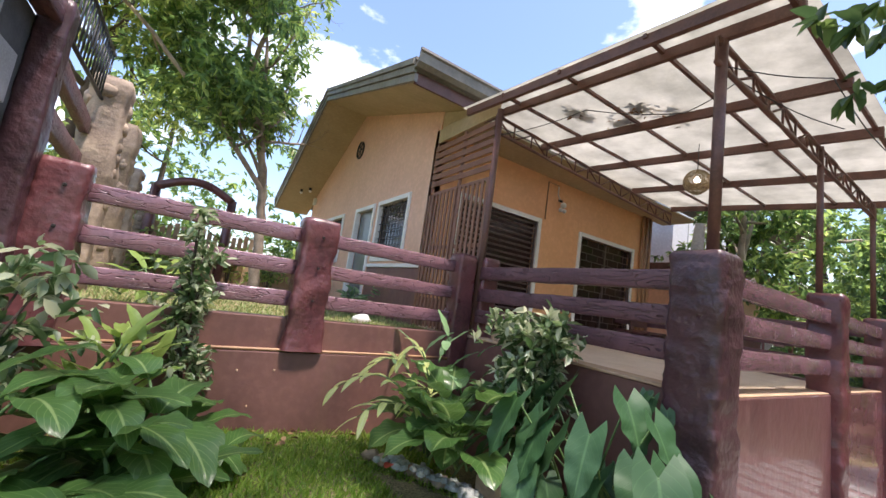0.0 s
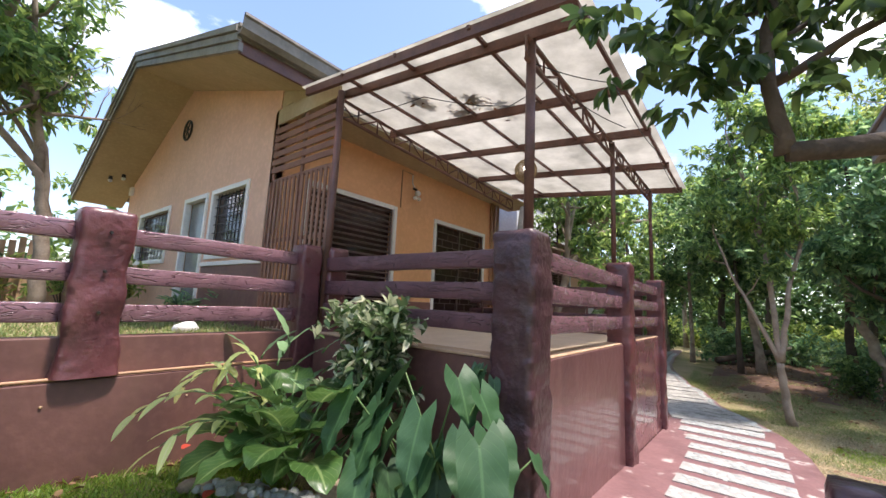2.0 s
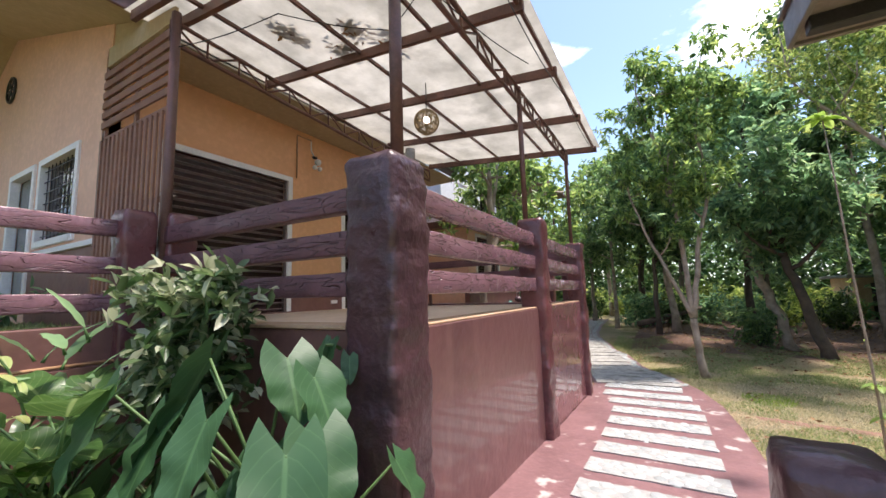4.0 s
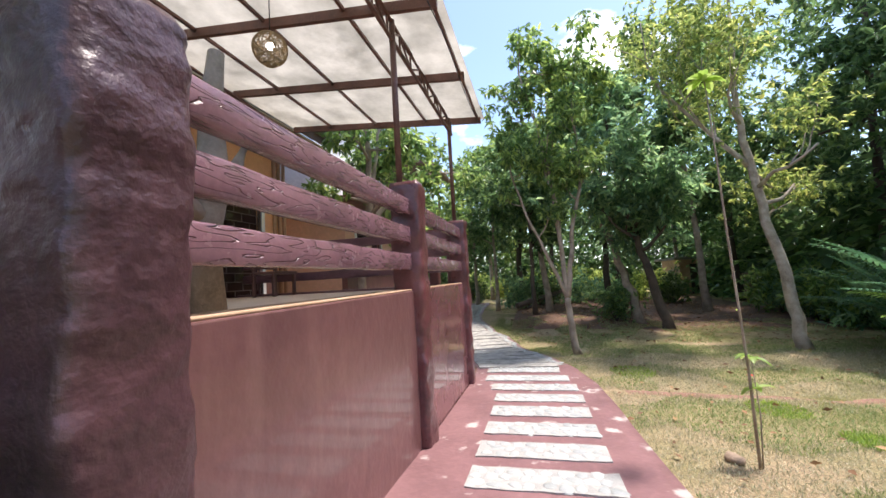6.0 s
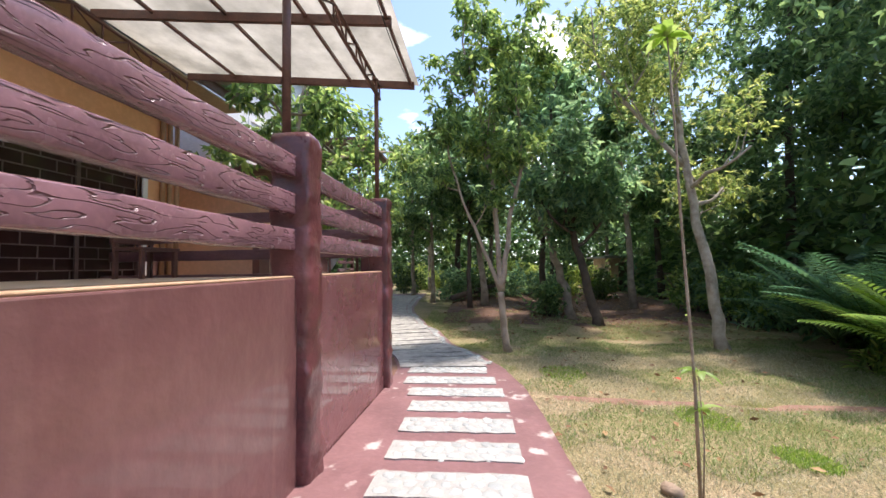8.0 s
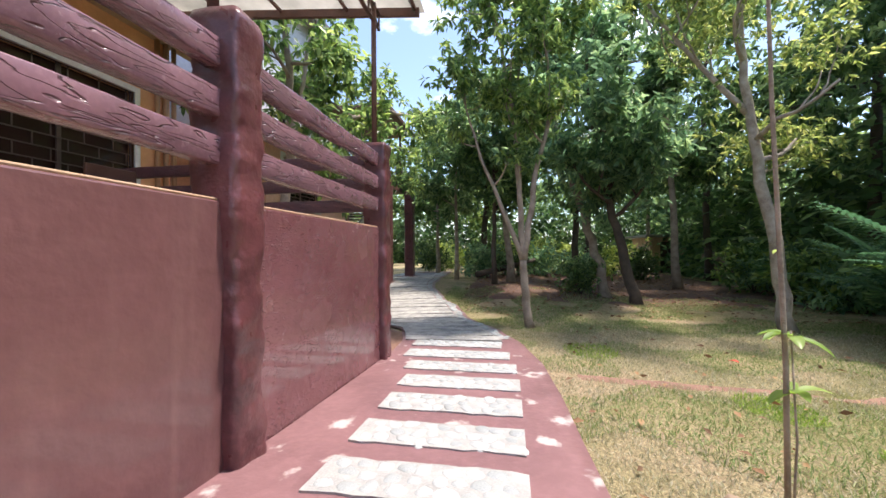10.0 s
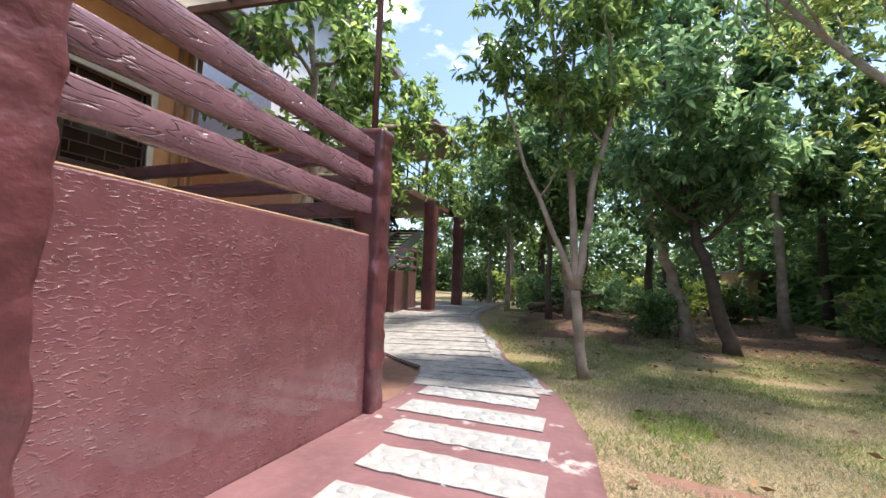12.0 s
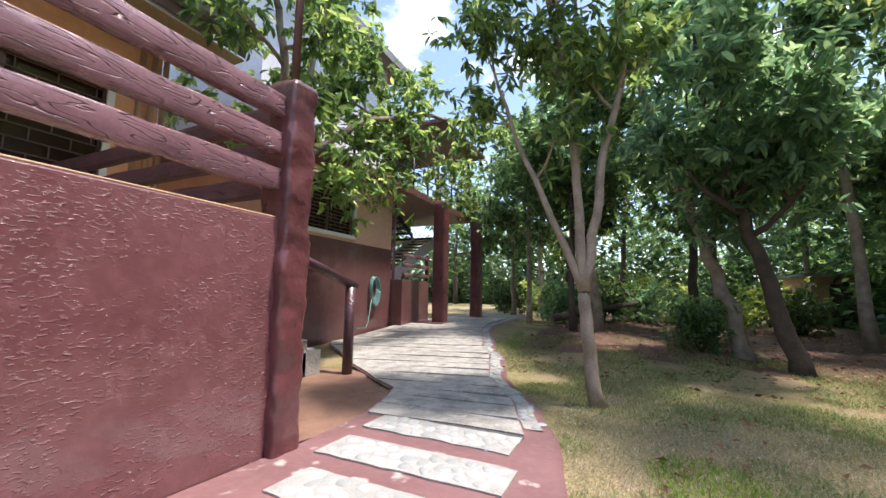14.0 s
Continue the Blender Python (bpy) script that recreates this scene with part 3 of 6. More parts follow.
f3 = thing("rustic_fence", "maroon concrete rail fence with bolted posts beside the garden lawn", "fence", "terrace fences")
lumpy("post", 3.28, 4.46, 0.31, 0.28, 0.6, 2.22, M_POST, f3, 0.02, 4)
lumpy("post", 3.63, 4.36, 0.30, 0.28, 0.3, 2.22, M_POST, f3, 0.02, 5)
lumpy("post", 1.19, 4.47, 0.40, 0.30, 0.77, 2.24, M_POST, f3, 0.03, 6, 0.05, 4.5, 0.14)
lumpy("post", -1.00, 4.47, 0.36, 0.30, 0.72, 2.24, M_POST, f3, 0.03, 7, 0.05, 4.5, 0.1)
for i, z in enumerate((2.03, 1.66, 1.31)):
    rail("rail", (1.33, 4.50, z), (3.18, 4.50, z), 0.165, 0.10, M_RAIL_X, f3, i + 20)
    rail("rail", (-0.86, 4.50, z), (1.02, 4.50, z), 0.165, 0.10, M_RAIL_X, f3, i + 30)
for x in (1.2, -0.97):
    for z in (2.03, 1.68, 1.32):
        bolt(x, 4.31, z, f3)
f4 = thing("rustic_fence", "maroon fence rails closing the far end of the terrace", "fence", "terrace fences")
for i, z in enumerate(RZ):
    rail("rail", (9.50, 1.5, z), (9.50, 6.0, z), 0.165, 0.11, M_RAIL_Y_SHADED, f4, i + 40)

# ---- house ----
HX0, HX1, HY0, HY1 = 3.55, 10.95, 6.15, 15.2
AP_Y = 10.7
house = thing("house", "peach and orange painted house with white frames and grey roof", "house")


def rake_z(y):
    """Underside of the roof over the gable."""
    return 4.84 + 0.32 * (y - 5.19) if y <= AP_Y else 4.84 + 0.32 * (AP_Y - 5.19) - 0.44 * (y - AP_Y)


def wall_xz(name, y0, y1, x0, x1, z0, z1, holes, material, parent):
    """A wall along x with rectangular holes (x0, x1, z0, z1)."""
    xs = sorted({x0, x1, *[h[0] for h in holes], *[h[1] for h in holes]})
    zs = sorted({z0, z1, *[h[2] for h in holes], *[h[3] for h in holes]})
    bm = bmesh.new()
    for xa, xb in zip(xs, xs[1:]):
        for za, zb in zip(zs, zs[1:]):
            c = ((xa + xb) / 2, (za + zb) / 2)
            if not any(h[0] < c[0] < h[1] and h[2] < c[1] < h[3] for h in holes):
                bm_box(xa, xb, y0, y1, za, zb, 0, bm)
    bmesh.ops.remove_doubles(bm, verts=bm.verts[:], dist=1e-4)
    return part(name, bm, material, parent)


DOOR = (4.25, 6.42, 1.05, 3.60)
WIN3 = (7.98, 10.22, 0.98, 3.60)
wall_xz("south_wall", HY0, HY0 + 0.15, HX0, HX1, 1.55, 4.78, [(DOOR[0], DOOR[1], 1.55, DOOR[3]), (WIN3[0], WIN3[1], 1.55, WIN3[3])], M_ORANGE, house)
wall_xz("south_plinth", HY0 - 0.02, HY0 + 0.15, HX0, HX1, 0.6, 1.548, [(DOOR[0], DOOR[1], 1.05, 1.548), (WIN3[0], WIN3[1], WIN3[2], 1.548)], M_WALL_G, house)


def gable_wall():
    """West wall with window holes and a sloping top."""
    holes = [(6.98, 8.62, 2.20, 3.66), (8.82, 10.15, 1.25, 3.66), (11.1, 13.6, 2.2, 3.66)]
    ys = sorted({HY0, HY1, AP_Y, *[h[0] for h in holes], *[h[1] for h in holes], 7.5, 13.0, 14.0})
    zs = [0.6, 1.25, 2.2, 3.55, 3.66]
    bm = bmesh.new()
    for ya, yb in zip(ys, ys[1:]):
        for za, zb in zip(zs, zs[1:]):
            c = ((ya + yb) / 2, (za + zb) / 2)
            if not any(h[0] < c[0] < h[1] and h[2] < c[1] < h[3] for h in holes):
                bm_box(HX0, HX0 + 0.15, ya, yb, za, zb, 0, bm)
        v = [bm.verts.new((x, y, z)) for x in (HX0, HX0 + 0.15) for y, z in ((ya, 3.66), (yb, 3.66), (yb, rake_z(yb) + 0.03), (ya, rake_z(ya) + 0.03))]
        for q in ((3, 2, 1, 0), (4, 5, 6, 7), (0, 1, 5, 4), (1, 2, 6, 5), (2, 3, 7, 6), (3, 0, 4, 7)):
            bm.faces.new([v[i] for i in q])
    bmesh.ops.remove_doubles(bm, verts=bm.verts[:], dist=1e-4)
    return part("gable_wall", bm, M_PEACH, house)


gable_wall()
box("west_plinth", HX0 - 0.03, HX0 - 0.002, HY0 + 0.02, 8.70, 0.9, 2.06, M_WALL_G, house, 0.006)
box("west_ledge", HX0 - 0.07, HX0 - 0.002, HY0 + 0.02, 8.70, 2.062, 2.14, M_WHITE, house, 0.008)
box("east_wall", HX1 - 0.15, HX1, HY0 + 0.15, HY1, 0.6, 5.0, M_ORANGE, house)
box("north_wall", HX0 + 0.15, HX1 - 0.15, HY1 - 0.15, HY1, 0.6, 4.6, M_ORANGE, house)
box("dark_interior_floor", HX0 + 0.15, HX1 - 0.15, HY0 + 0.15, HY1 - 0.15, 0.9, 1.04, M_FLOOR, house)


def slab_yz(name, x0, x1, pts, thick, material, parent):
    """A bent slab: a profile in y and z, drawn out along x."""
    bm = bmesh.new()
    rows = []
    for y, z in pts:
        rows.append([bm.verts.new((x, y, zz)) for x in (x0, x1) for zz in (z, z + thick)])
    for a, b in zip(rows, rows[1:]):
        bm.faces.new((a[0], a[2], b[2], b[0]))
        bm.faces.new((a[1], b[1], b[3], a[3]))
        bm.faces.new((a[0], b[0], b[1], a[1]))
        bm.faces.new((a[2], a[3], b[3], b[2]))
    for a in (rows[0], rows[-1]):
        bm.faces.new((a[0], a[1], a[3], a[2]))
    bmesh.ops.recalc_face_normals(bm, faces=bm.faces[:])
    return part(name, bm, material, parent)


RX0 = 2.37
NTIP = 16.2
slab_yz("gable_soffit", RX0, HX0 + 0.05, [(5.19, rake_z(5.19)), (AP_Y, rake_z(AP_Y)), (NTIP, rake_z(NTIP))], 0.03, M_SOFFIT, house)
slab_yz("roof_cover", RX0 - 0.06, 11.9, [(5.08, rake_z(5.08) + 0.34), (AP_Y, rake_z(AP_Y) + 0.29), (NTIP + 0.1, rake_z(NTIP) + 0.26)], 0.05, M_ROOF, house)
box("eave_soffit", HX0 + 0.05, 11.8, 5.19, HY0 + 0.02, 4.74, 4.77, M_SOFFIT, house)
box("eave_fascia", RX0, 11.8, 5.15, 5.19, 4.80, 5.0, M_STEEL, house, 0.006)
box("upper_fascia", RX0, 11.8, 5.14, 5.19, 5.003, 5.20, M_ROOF, house, 0.006)
slab_yz("eave_return", HX0 + 0.02, HX0 + 0.06, [(5.19, 4.742), (HY0, 4.742)], 0.12, M_SOFFIT, house)
slab_yz("eave_return", HX0 + 0.015, HX0 + 0.055, [(5.19, 4.80), (HY0 + 0.02, 4.83)], 0.30, M_SOFFIT, house)


def gutter():
    """Box gutter with a rolled lip along the south eave."""
    prof = [(5.15, 5.02), (5.05, 5.02), (4.98, 5.08), (4.96, 5.22), (4.93, 5.24), (4.93, 5.28), (4.98, 5.29), (4.985, 5.25), (5.0, 5.12), (5.06, 5.05), (5.15, 5.05)]
    bm = bmesh.new()
    rings = [[bm.verts.new((x, y, z)) for y, z in prof] for x in (RX0 - 0.06, 11.9)]
    n = len(prof)
    for k in range(n):
        bm.faces.new((rings[0][k], rings[0][(k + 1) % n], rings[1][(k + 1) % n], rings[1][k]))
    bm.faces.new(rings[0])
    bm.faces.new(rings[1][::-1])
    bmesh.ops.recalc_face_normals(bm, faces=bm.faces[:])
    part("gutter", bm, M_ROOF, house)


gutter()
# stepped barge boards up the gable
for k, (dx, lo, hi) in enumerate(((0.0, 0.0, 0.14), (-0.03, 0.14, 0.26), (-0.06, 0.26, 0.36))):
    slab_yz("barge_board", RX0 - 0.03 + dx, RX0 + dx + 0.03, [(5.12, rake_z(5.12) + lo), (AP_Y, rake_z(AP_Y) + lo), (NTIP, rake_z(NTIP) + lo)], hi - lo - 0.012, M_ROOF, house)


def window_x(x0, x1, z0, z1, y, parent, name="window", bars=9, blades=False):
    """Window in a wall along x whose outer face is y: casing, sill, pane, grille."""
    w = new(name)
    w.parent = parent
    f = 0.10
    for q in ((x0 - f, x0, z0 - (0 if blades else f), z1 + f), (x1, x1 + f, z0 - (0 if blades else f), z1 + f), (x0, x1, z1, z1 + f)):
        box("frame", q[0], q[1], y - 0.035, y + 0.10, q[2], q[3], M_WHITE, w, 0.008)
    if not blades:
        box("sill", x0, x1, y - 0.05, y + 0.10, z0 - f, z0, M_WHITE, w, 0.008)
    box("pane", x0, x1, y + 0.12, y + 0.128, z0, z1, M_GLASS, w)
    if blades:
        n = 22
        for i in range(n):
            z = z0 + 0.05 + (z1 - z0 - 0.1) * i / (n - 1)
            bm = bmesh.new()
            bm_box(-(x1 - x0) / 2 + 0.01, (x1 - x0) / 2 - 0.01, -0.025, 0.025, -0.006, 0.006, 0, bm)
            bm.transform(pose((x0 + x1) / 2, y + 0.03, z, -35))
            part("blade", bm, M_SLAT, w)
        for x in (x0 + 0.02, x1 - 0.02):
            box("jamb", x - 0.02, x + 0.02, y + 0.0, y + 0.06, z0, z1, M_SLAT, w)
    else:
        rows = bars + 5
        for i in range(rows + 1):
            z = z0 + (z1 - z0) * i / rows
            box("bar", x0, x1, y + 0.03, y + 0.045, max(z0, z - 0.009), min(z1, z + 0.009), M_GRILLE, w)
            for k in range(5 if i < rows else 0):
                x = x0 + (x1 - x0) * (k + (0.75 if i % 2 else 0.25)) / 5
                box("upright", x - 0.008, x + 0.008, y + 0.032, y + 0.043, z + 0.0095, z + (z1 - z0) / rows - 0.0095, M_GRILLE, w)
        for k in (0.0, 0.5, 1.0):
            x = x0 + (x1 - x0) * k
            box("mullion", max(x0, x - 0.03), min(x1, x + 0.03), y + 0.046, y + 0.075, z0, z1, M_GRILLE, w)
    return w


def window_y(y0, y1, z0, z1, x, parent, grille=True, pane=M_GLASS):
    """Window in a wall along y whose outer face is x (facing west)."""
    w = new("window")
    w.parent = parent
    f = 0.10
    for q in ((y0 - f, y0, z0 - f, z1 + f), (y1, y1 + f, z0 - f, z1 + f), (y0, y1, z1, z1 + f)):
        box("frame", x - 0.035, x + 0.10, q[0], q[1], q[2], q[3], M_WHITE, w, 0.008)
    box("sill", x - 0.05, x + 0.10, y0, y1, z0 - f, z0, M_WHITE, w, 0.008)
    box("pane", x + 0.11, x + 0.118, y0, y1, z0, z1, pane, w)
    if grille:
        n = 7
        for i in range(n):
            z = z0 + (z1 - z0) * (i + 0.5) / n
            box("bar", x + 0.03, x + 0.042, y0, y1, z - 0.007, z + 0.007, M_DARKIRON, w)
        for i in range(9):
            y = y0 + (y1 - y0) * (i + 0.5) / 9
            box("upright", x + 0.043, x + 0.055, y - 0.007, y + 0.007, z0, z1, M_DARKIRON, w)
    return w


M_CURTAIN = mat("pale_curtained_pane", (0.20, 0.21, 0.21), 0.15, (0.12, 0.13, 0.13), 2.0)
window_x(DOOR[0], DOOR[1], DOOR[2], DOOR[3], HY0, house, "louvre_door", blades=True)
window_x(*WIN3, HY0, house)
window_y(7.08, 8.52, 2.30, 3.56, HX0, house)
window_y(8.92, 10.05, 1.35, 3.56, HX0, house, False, M_CURTAIN)
window_y(11.2, 13.5, 2.30, 3.56, HX0, house)


def wheel_vent():
    v = new("round_vent")
    v.parent = house
    bm = bmesh.new()
    cy, cz = 10.66, 5.52
    ring = [(HX0 - 0.03, cy + 0.25 * math.cos(a), cz + 0.25 * math.sin(a)) for a in [i * math.pi / 12 for i in range(25)]]
    tube("rim", ring, 0.022, M_DARKIRON, v, 6)
    for k in range(3):
        a = k * math.pi / 3
        tube("spoke", [(HX0 - 0.03, cy + 0.24 * math.cos(a), cz + 0.24 * math.sin(a)), (HX0 - 0.03, cy - 0.24 * math.cos(a), cz - 0.24 * math.sin(a))], 0.013, M_DARKIRON, v, 6)
    bm.free()


wheel_vent()

# ---- canopy ----
canopy = thing("terrace_canopy", "brown steel lattice canopy with cloudy translucent roofing over the terrace", "canopy")
CZ = 4.18
CX = (3.33, 3.66, 5.10, 6.50, 8.15, 9.90)
CY0, CY1 = 0.86, 4.98


def on_slope(ob):
    """The canopy rises towards the house."""
    for v in ob.data.vertices:
        v.co.z += 0.10 * (v.co.y - CY0)
    return ob


for x in CX:
    on_slope(box("beam", x - 0.03, x + 0.03, CY0, CY1, CZ - 0.02, CZ + 0.10, M_STEEL, canopy, 0.004))
for y in (0.92, 1.97, 3.05, 4.08):
    on_slope(box("purlin", 3.28, 9.95, y - 0.02, y + 0.02, CZ + 0.05, CZ + 0.098, M_STEEL, canopy, 0.004))
on_slope(box("roof_sheet", 3.26, 10.02, CY0 - 0.06, CY1 + 0.06, CZ + 0.104, CZ + 0.110, M_SHEET, canopy))


def truss(a, c, depth):
    """Lattice between two level chords from a to c (top corners)."""
    t = new("truss")
    t.parent = canopy
    a, c = Vector(a), Vector(c)
    dn = Vector((0, 0, -depth))
    for nm, o in (("top_chord", Vector((0, 0, -0.022))), ("bottom_chord", dn + Vector((0, 0, 0.022)))):
        rail(nm, a + o, c + o, 0.045, 0.045, M_STEEL, t)
    n = int(round((c - a).length / 0.42))
    for i in range(n + 1):
        p = a.lerp(c, i / n)
        tube("web", [p + dn * 0.9, p + dn * 0.1], 0.014, M_STEEL, t, 6)
        if i < n:
            q = a.lerp(c, (i + 1) / n)
            if i % 2 == 0:
                p, q = q, p
            tube("web", [p + dn * 0.9, q + dn * 0.1], 0.014, M_STEEL, t, 6)


truss((3.55, 1.44, CZ + 0.04), (9.80, 1.44, CZ + 0.04), 0.27)
truss((3.45, 4.36, CZ + 0.26), (9.80, 4.92, CZ + 0.31), 0.30)
for x, z0 in ((3.66, 2.25), (6.62, 2.24), (9.58, 2.20)):
    tube("pole", [(x, 1.44, z0), (x, 1.44, CZ + 0.04)], 0.048 if x < 4 else 0.036, M_STEEL, canopy, 12)
tube("pole", [(3.49, 4.33, 1.03), (3.49, 4.33, CZ + 0.33)], 0.05, M_STEEL, canopy, 12)

# ---- slatted screen between house and canopy ----
screen = thing("slatted_screen", "brown timber screen of upright and level slats beside the house", "screen")
for i in range(15):
    y = 4.42 + (6.1 - 4.42) * i / 14
    box("slat", 3.475, 3.50, y - 0.028, y + 0.028, 1.05, 3.42, M_SCREEN, screen, 0.003)
for i in range(6):
    z = 3.62 + 0.14 * i
    box("slat", 3.475, 3.50, 4.36, 6.12, z - 0.045, z + 0.045, M_SCREEN, screen, 0.003)
for z in (1.3, 2.42, 3.44):
    box("bar", 3.502, 3.54, 4.36, 6.12, z - 0.03, z + 0.03, M_SCREEN, screen, 0.003)
box("header", 3.502, 3.54, 4.40, 6.12, 4.47, 4.738, M_SOFFIT, screen, 0.003)
box("bar", 3.502, 3.54, 5.20, 5.26, 1.05, 4.44, M_SCREEN, screen, 0.003)
box("bar", 3.502, 3.54, 6.06, 6.12, 1.05, 4.44, M_SCREEN, screen, 0.003)

# ---- plants ----
RNG = np.random.default_rng(11)


def leaf_mesh(name, pos, length, width, material, parent, rng, droop=0.35, up=0.0, dirs=None, spread=1.0, fine=False):
    """Many small folded leaves at the points given: four corners each, or six with an arched rib when fine."""
    n = len(pos)
    if dirs is None:
        a = rng.uniform(0, 2 * np.pi, n)
        z = rng.normal(-droop, 0.45, n) + up
        d = np.stack([np.cos(a), np.sin(a), z], 1)
    else:
        d = dirs + rng.normal(0, 0.35 * spread, (n, 3))
    d /= np.linalg.norm(d, axis=1)[:, None]
    r = rng.normal(0, 1, (n, 3)) * 0.45 + np.array([0, 0, 1.0])
    s = np.cross(d, r)
    s /= np.linalg.norm(s, axis=1)[:, None] + 1e-9
    nrm = np.cross(s, d)
    L = (length * rng.uniform(0.65, 1.25, n))[:, None]
    W = L * width
    if fine:
        q1, q2 = pos + d * L * 0.30 + nrm * L * 0.03, pos + d * L * 0.66 + nrm * L * 0.01
        rows = [pos, q1 + s * W * 0.46 + nrm * W * 0.14, q2 + s * W * 0.40 + nrm * W * 0.12, pos + d * L - nrm * L * 0.10,
                q2 - s * W * 0.40 + nrm * W * 0.12, q1 - s * W * 0.46 + nrm * W * 0.14]
        tris = ((0, 2, 1), (0, 3, 2), (0, 4, 3), (0, 5, 4))
    else:
        mid = pos + d * L * 0.45
        rows = [pos, mid + s * W * 0.5 + nrm * W * 0.16, pos + d * L - nrm * L * 0.06, mid - s * W * 0.5 + nrm * W * 0.16]
        tris = ((0, 2, 1), (0, 3, 2))
    m, q = len(rows), len(tris)
    v = np.stack(rows, 1).reshape(-1, 3)
    k = np.arange(n) * m
    me = bpy.data.meshes.new(name)
    me.vertices.add(m * n)
    me.vertices.foreach_set("co", v.ravel().astype(np.float32))
    tri = np.stack([k + c for t in tris for c in t], 1).ravel().astype(np.int32)
    me.loops.add(3 * q * n)
    me.loops.foreach_set("vertex_index", tri)
    me.polygons.add(q * n)
    me.polygons.foreach_set("loop_start", np.arange(q * n, dtype=np.int32) * 3)
    me.update(calc_edges=True)
    me.materials.append(material)
    ob = new(name, me)
    ob.parent = parent
    return ob


def sprays(rng, centres, radius, n_leaf, leaf_len, squash=0.75, whorl=9, droop=0.4):
    """Leaves in whorls round twig ends that are strewn about the centres: places and directions."""
    c = np.asarray(centres, float)
    twigs = max(1, n_leaf // (whorl * len(c)))
    ends = np.repeat(c, twigs, axis=0)
    off = rng.normal(0, 1, ends.shape) * np.array([radius, radius, radius * squash]) * 0.62
    ends = ends + off
    axis_d = off / (np.linalg.norm(off, axis=1)[:, None] + 1e-6) * 0.7 + rng.normal(0, 0.5, ends.shape) + np.array([0, 0, 0.15])
    axis_d /= np.linalg.norm(axis_d, axis=1)[:, None]
    p = np.repeat(ends, whorl, axis=0)
    x = np.repeat(axis_d, whorl, axis=0)
    p = p - x * (rng.uniform(0, 1.1, len(p)) * leaf_len)[:, None]
    d = x * 0.55 + rng.normal(0, 0.62, p.shape) + np.array([0, 0, -droop])
    return p, d


def grow(rng, start, direction, length, r0, depth, out, tips, bend=0.25, kids=(2, 4), lift=0.25, shrink=0.62):
    """Recursive limbs; fills out with tubes and tips with leaf places."""
    p, d = Vector(start), Vector(direction).normalized()
    n = 5
    pts, rad = [p.copy()], [r0]
    for i in range(n):
        d = (d + Vector(rng.normal(0, bend, 3)) * 0.6 + Vector((0, 0, lift * 0.25))).normalized()
        p = p + d * (length / n)
        pts.append(p.copy())
        rad.append(r0 * (1 - 0.6 * (i + 1) / n))
    out.append(tube_data(pts, rad, 7 if r0 > 0.04 else 5))
    if depth == 0:
        for q in pts[2:]:
            tips.append(tuple(q))
        return
    if depth == 1:
        tips.append(tuple(pts[-1]))
    for k in range(int(rng.integers(kids[0], kids[1] + 1))):
        j = int(rng.integers(2, n + 1))
        dd = Vector((rng.normal(0, 1), rng.normal(0, 1), rng.normal(0.25, 0.5))).normalized()
        grow(rng, pts[j], (d + dd * 0.95).normalized(), length * shrink * rng.uniform(0.8, 1.2), rad[j] * 0.62, depth - 1, out, tips, bend, kids, lift, shrink)


def tree(name, label, stems, bark, leaf, n_leaf, leaf_len, leaf_w, radius, seed, depth=2, limb=1.6, kids=(2, 4), droop=0.35, lift=0.25, squash=0.8, extra=(), cat="tree", group="", bare=0.5, keep=None):
    """stems: lists of (points, base radius, top radius). Limbs grow from the upper part of each stem."""
    rng = np.random.default_rng(seed)
    t = thing(name, label, cat, group)
    tubes, tips = [], []
    for pts, ra, rb, *leafless in stems:
        P = [Vector(p) for p in pts]
        fine, rad = [], []
        m = 4
        for i in range(len(P) - 1):
            for k in range(m):
                f = k / m
                q = P[i].lerp(P[i + 1], f) + Vector(rng.normal(0, ra * 0.18, 3))
                fine.append(q)
                rad.append(ra + (rb - ra) * (i + f) / (len(P) - 1))
        fine.append(P[-1])
        rad.append(rb)
        rad[0] *= 1.25
        tubes.append(tube_data(fine, rad, 10))
        if leafless:
            continue
        for k in range(int(len(fine) * bare), len(fine)):
            if rng.random() < 0.75:
                dd = Vector((rng.normal(0, 1), rng.normal(0, 1), rng.normal(0.3, 0.4)))
                grow(rng, fine[k], dd, limb * rng.uniform(0.6, 1.15), rad[k] * 0.6, depth, tubes, tips, 0.25, kids, lift)
        grow(rng, fine[-1], P[-1] - P[-2], limb, rad[-1], depth, tubes, tips, 0.25, kids, lift)
    for e in extra:
        tips.extend(e)
    tips = [q for q in tips if keep is None or keep(*q)]
    v, f = merge(tubes)
    mesh_ob("trunk", v, f, bark, t, True)
    p, d = sprays(rng, tips, radius, n_leaf, leaf_len, squash, 9, droop)
    leaf_mesh("crown", p, leaf_len, leaf_w, leaf, t, rng, dirs=d, spread=0.3, fine=True)
    return t


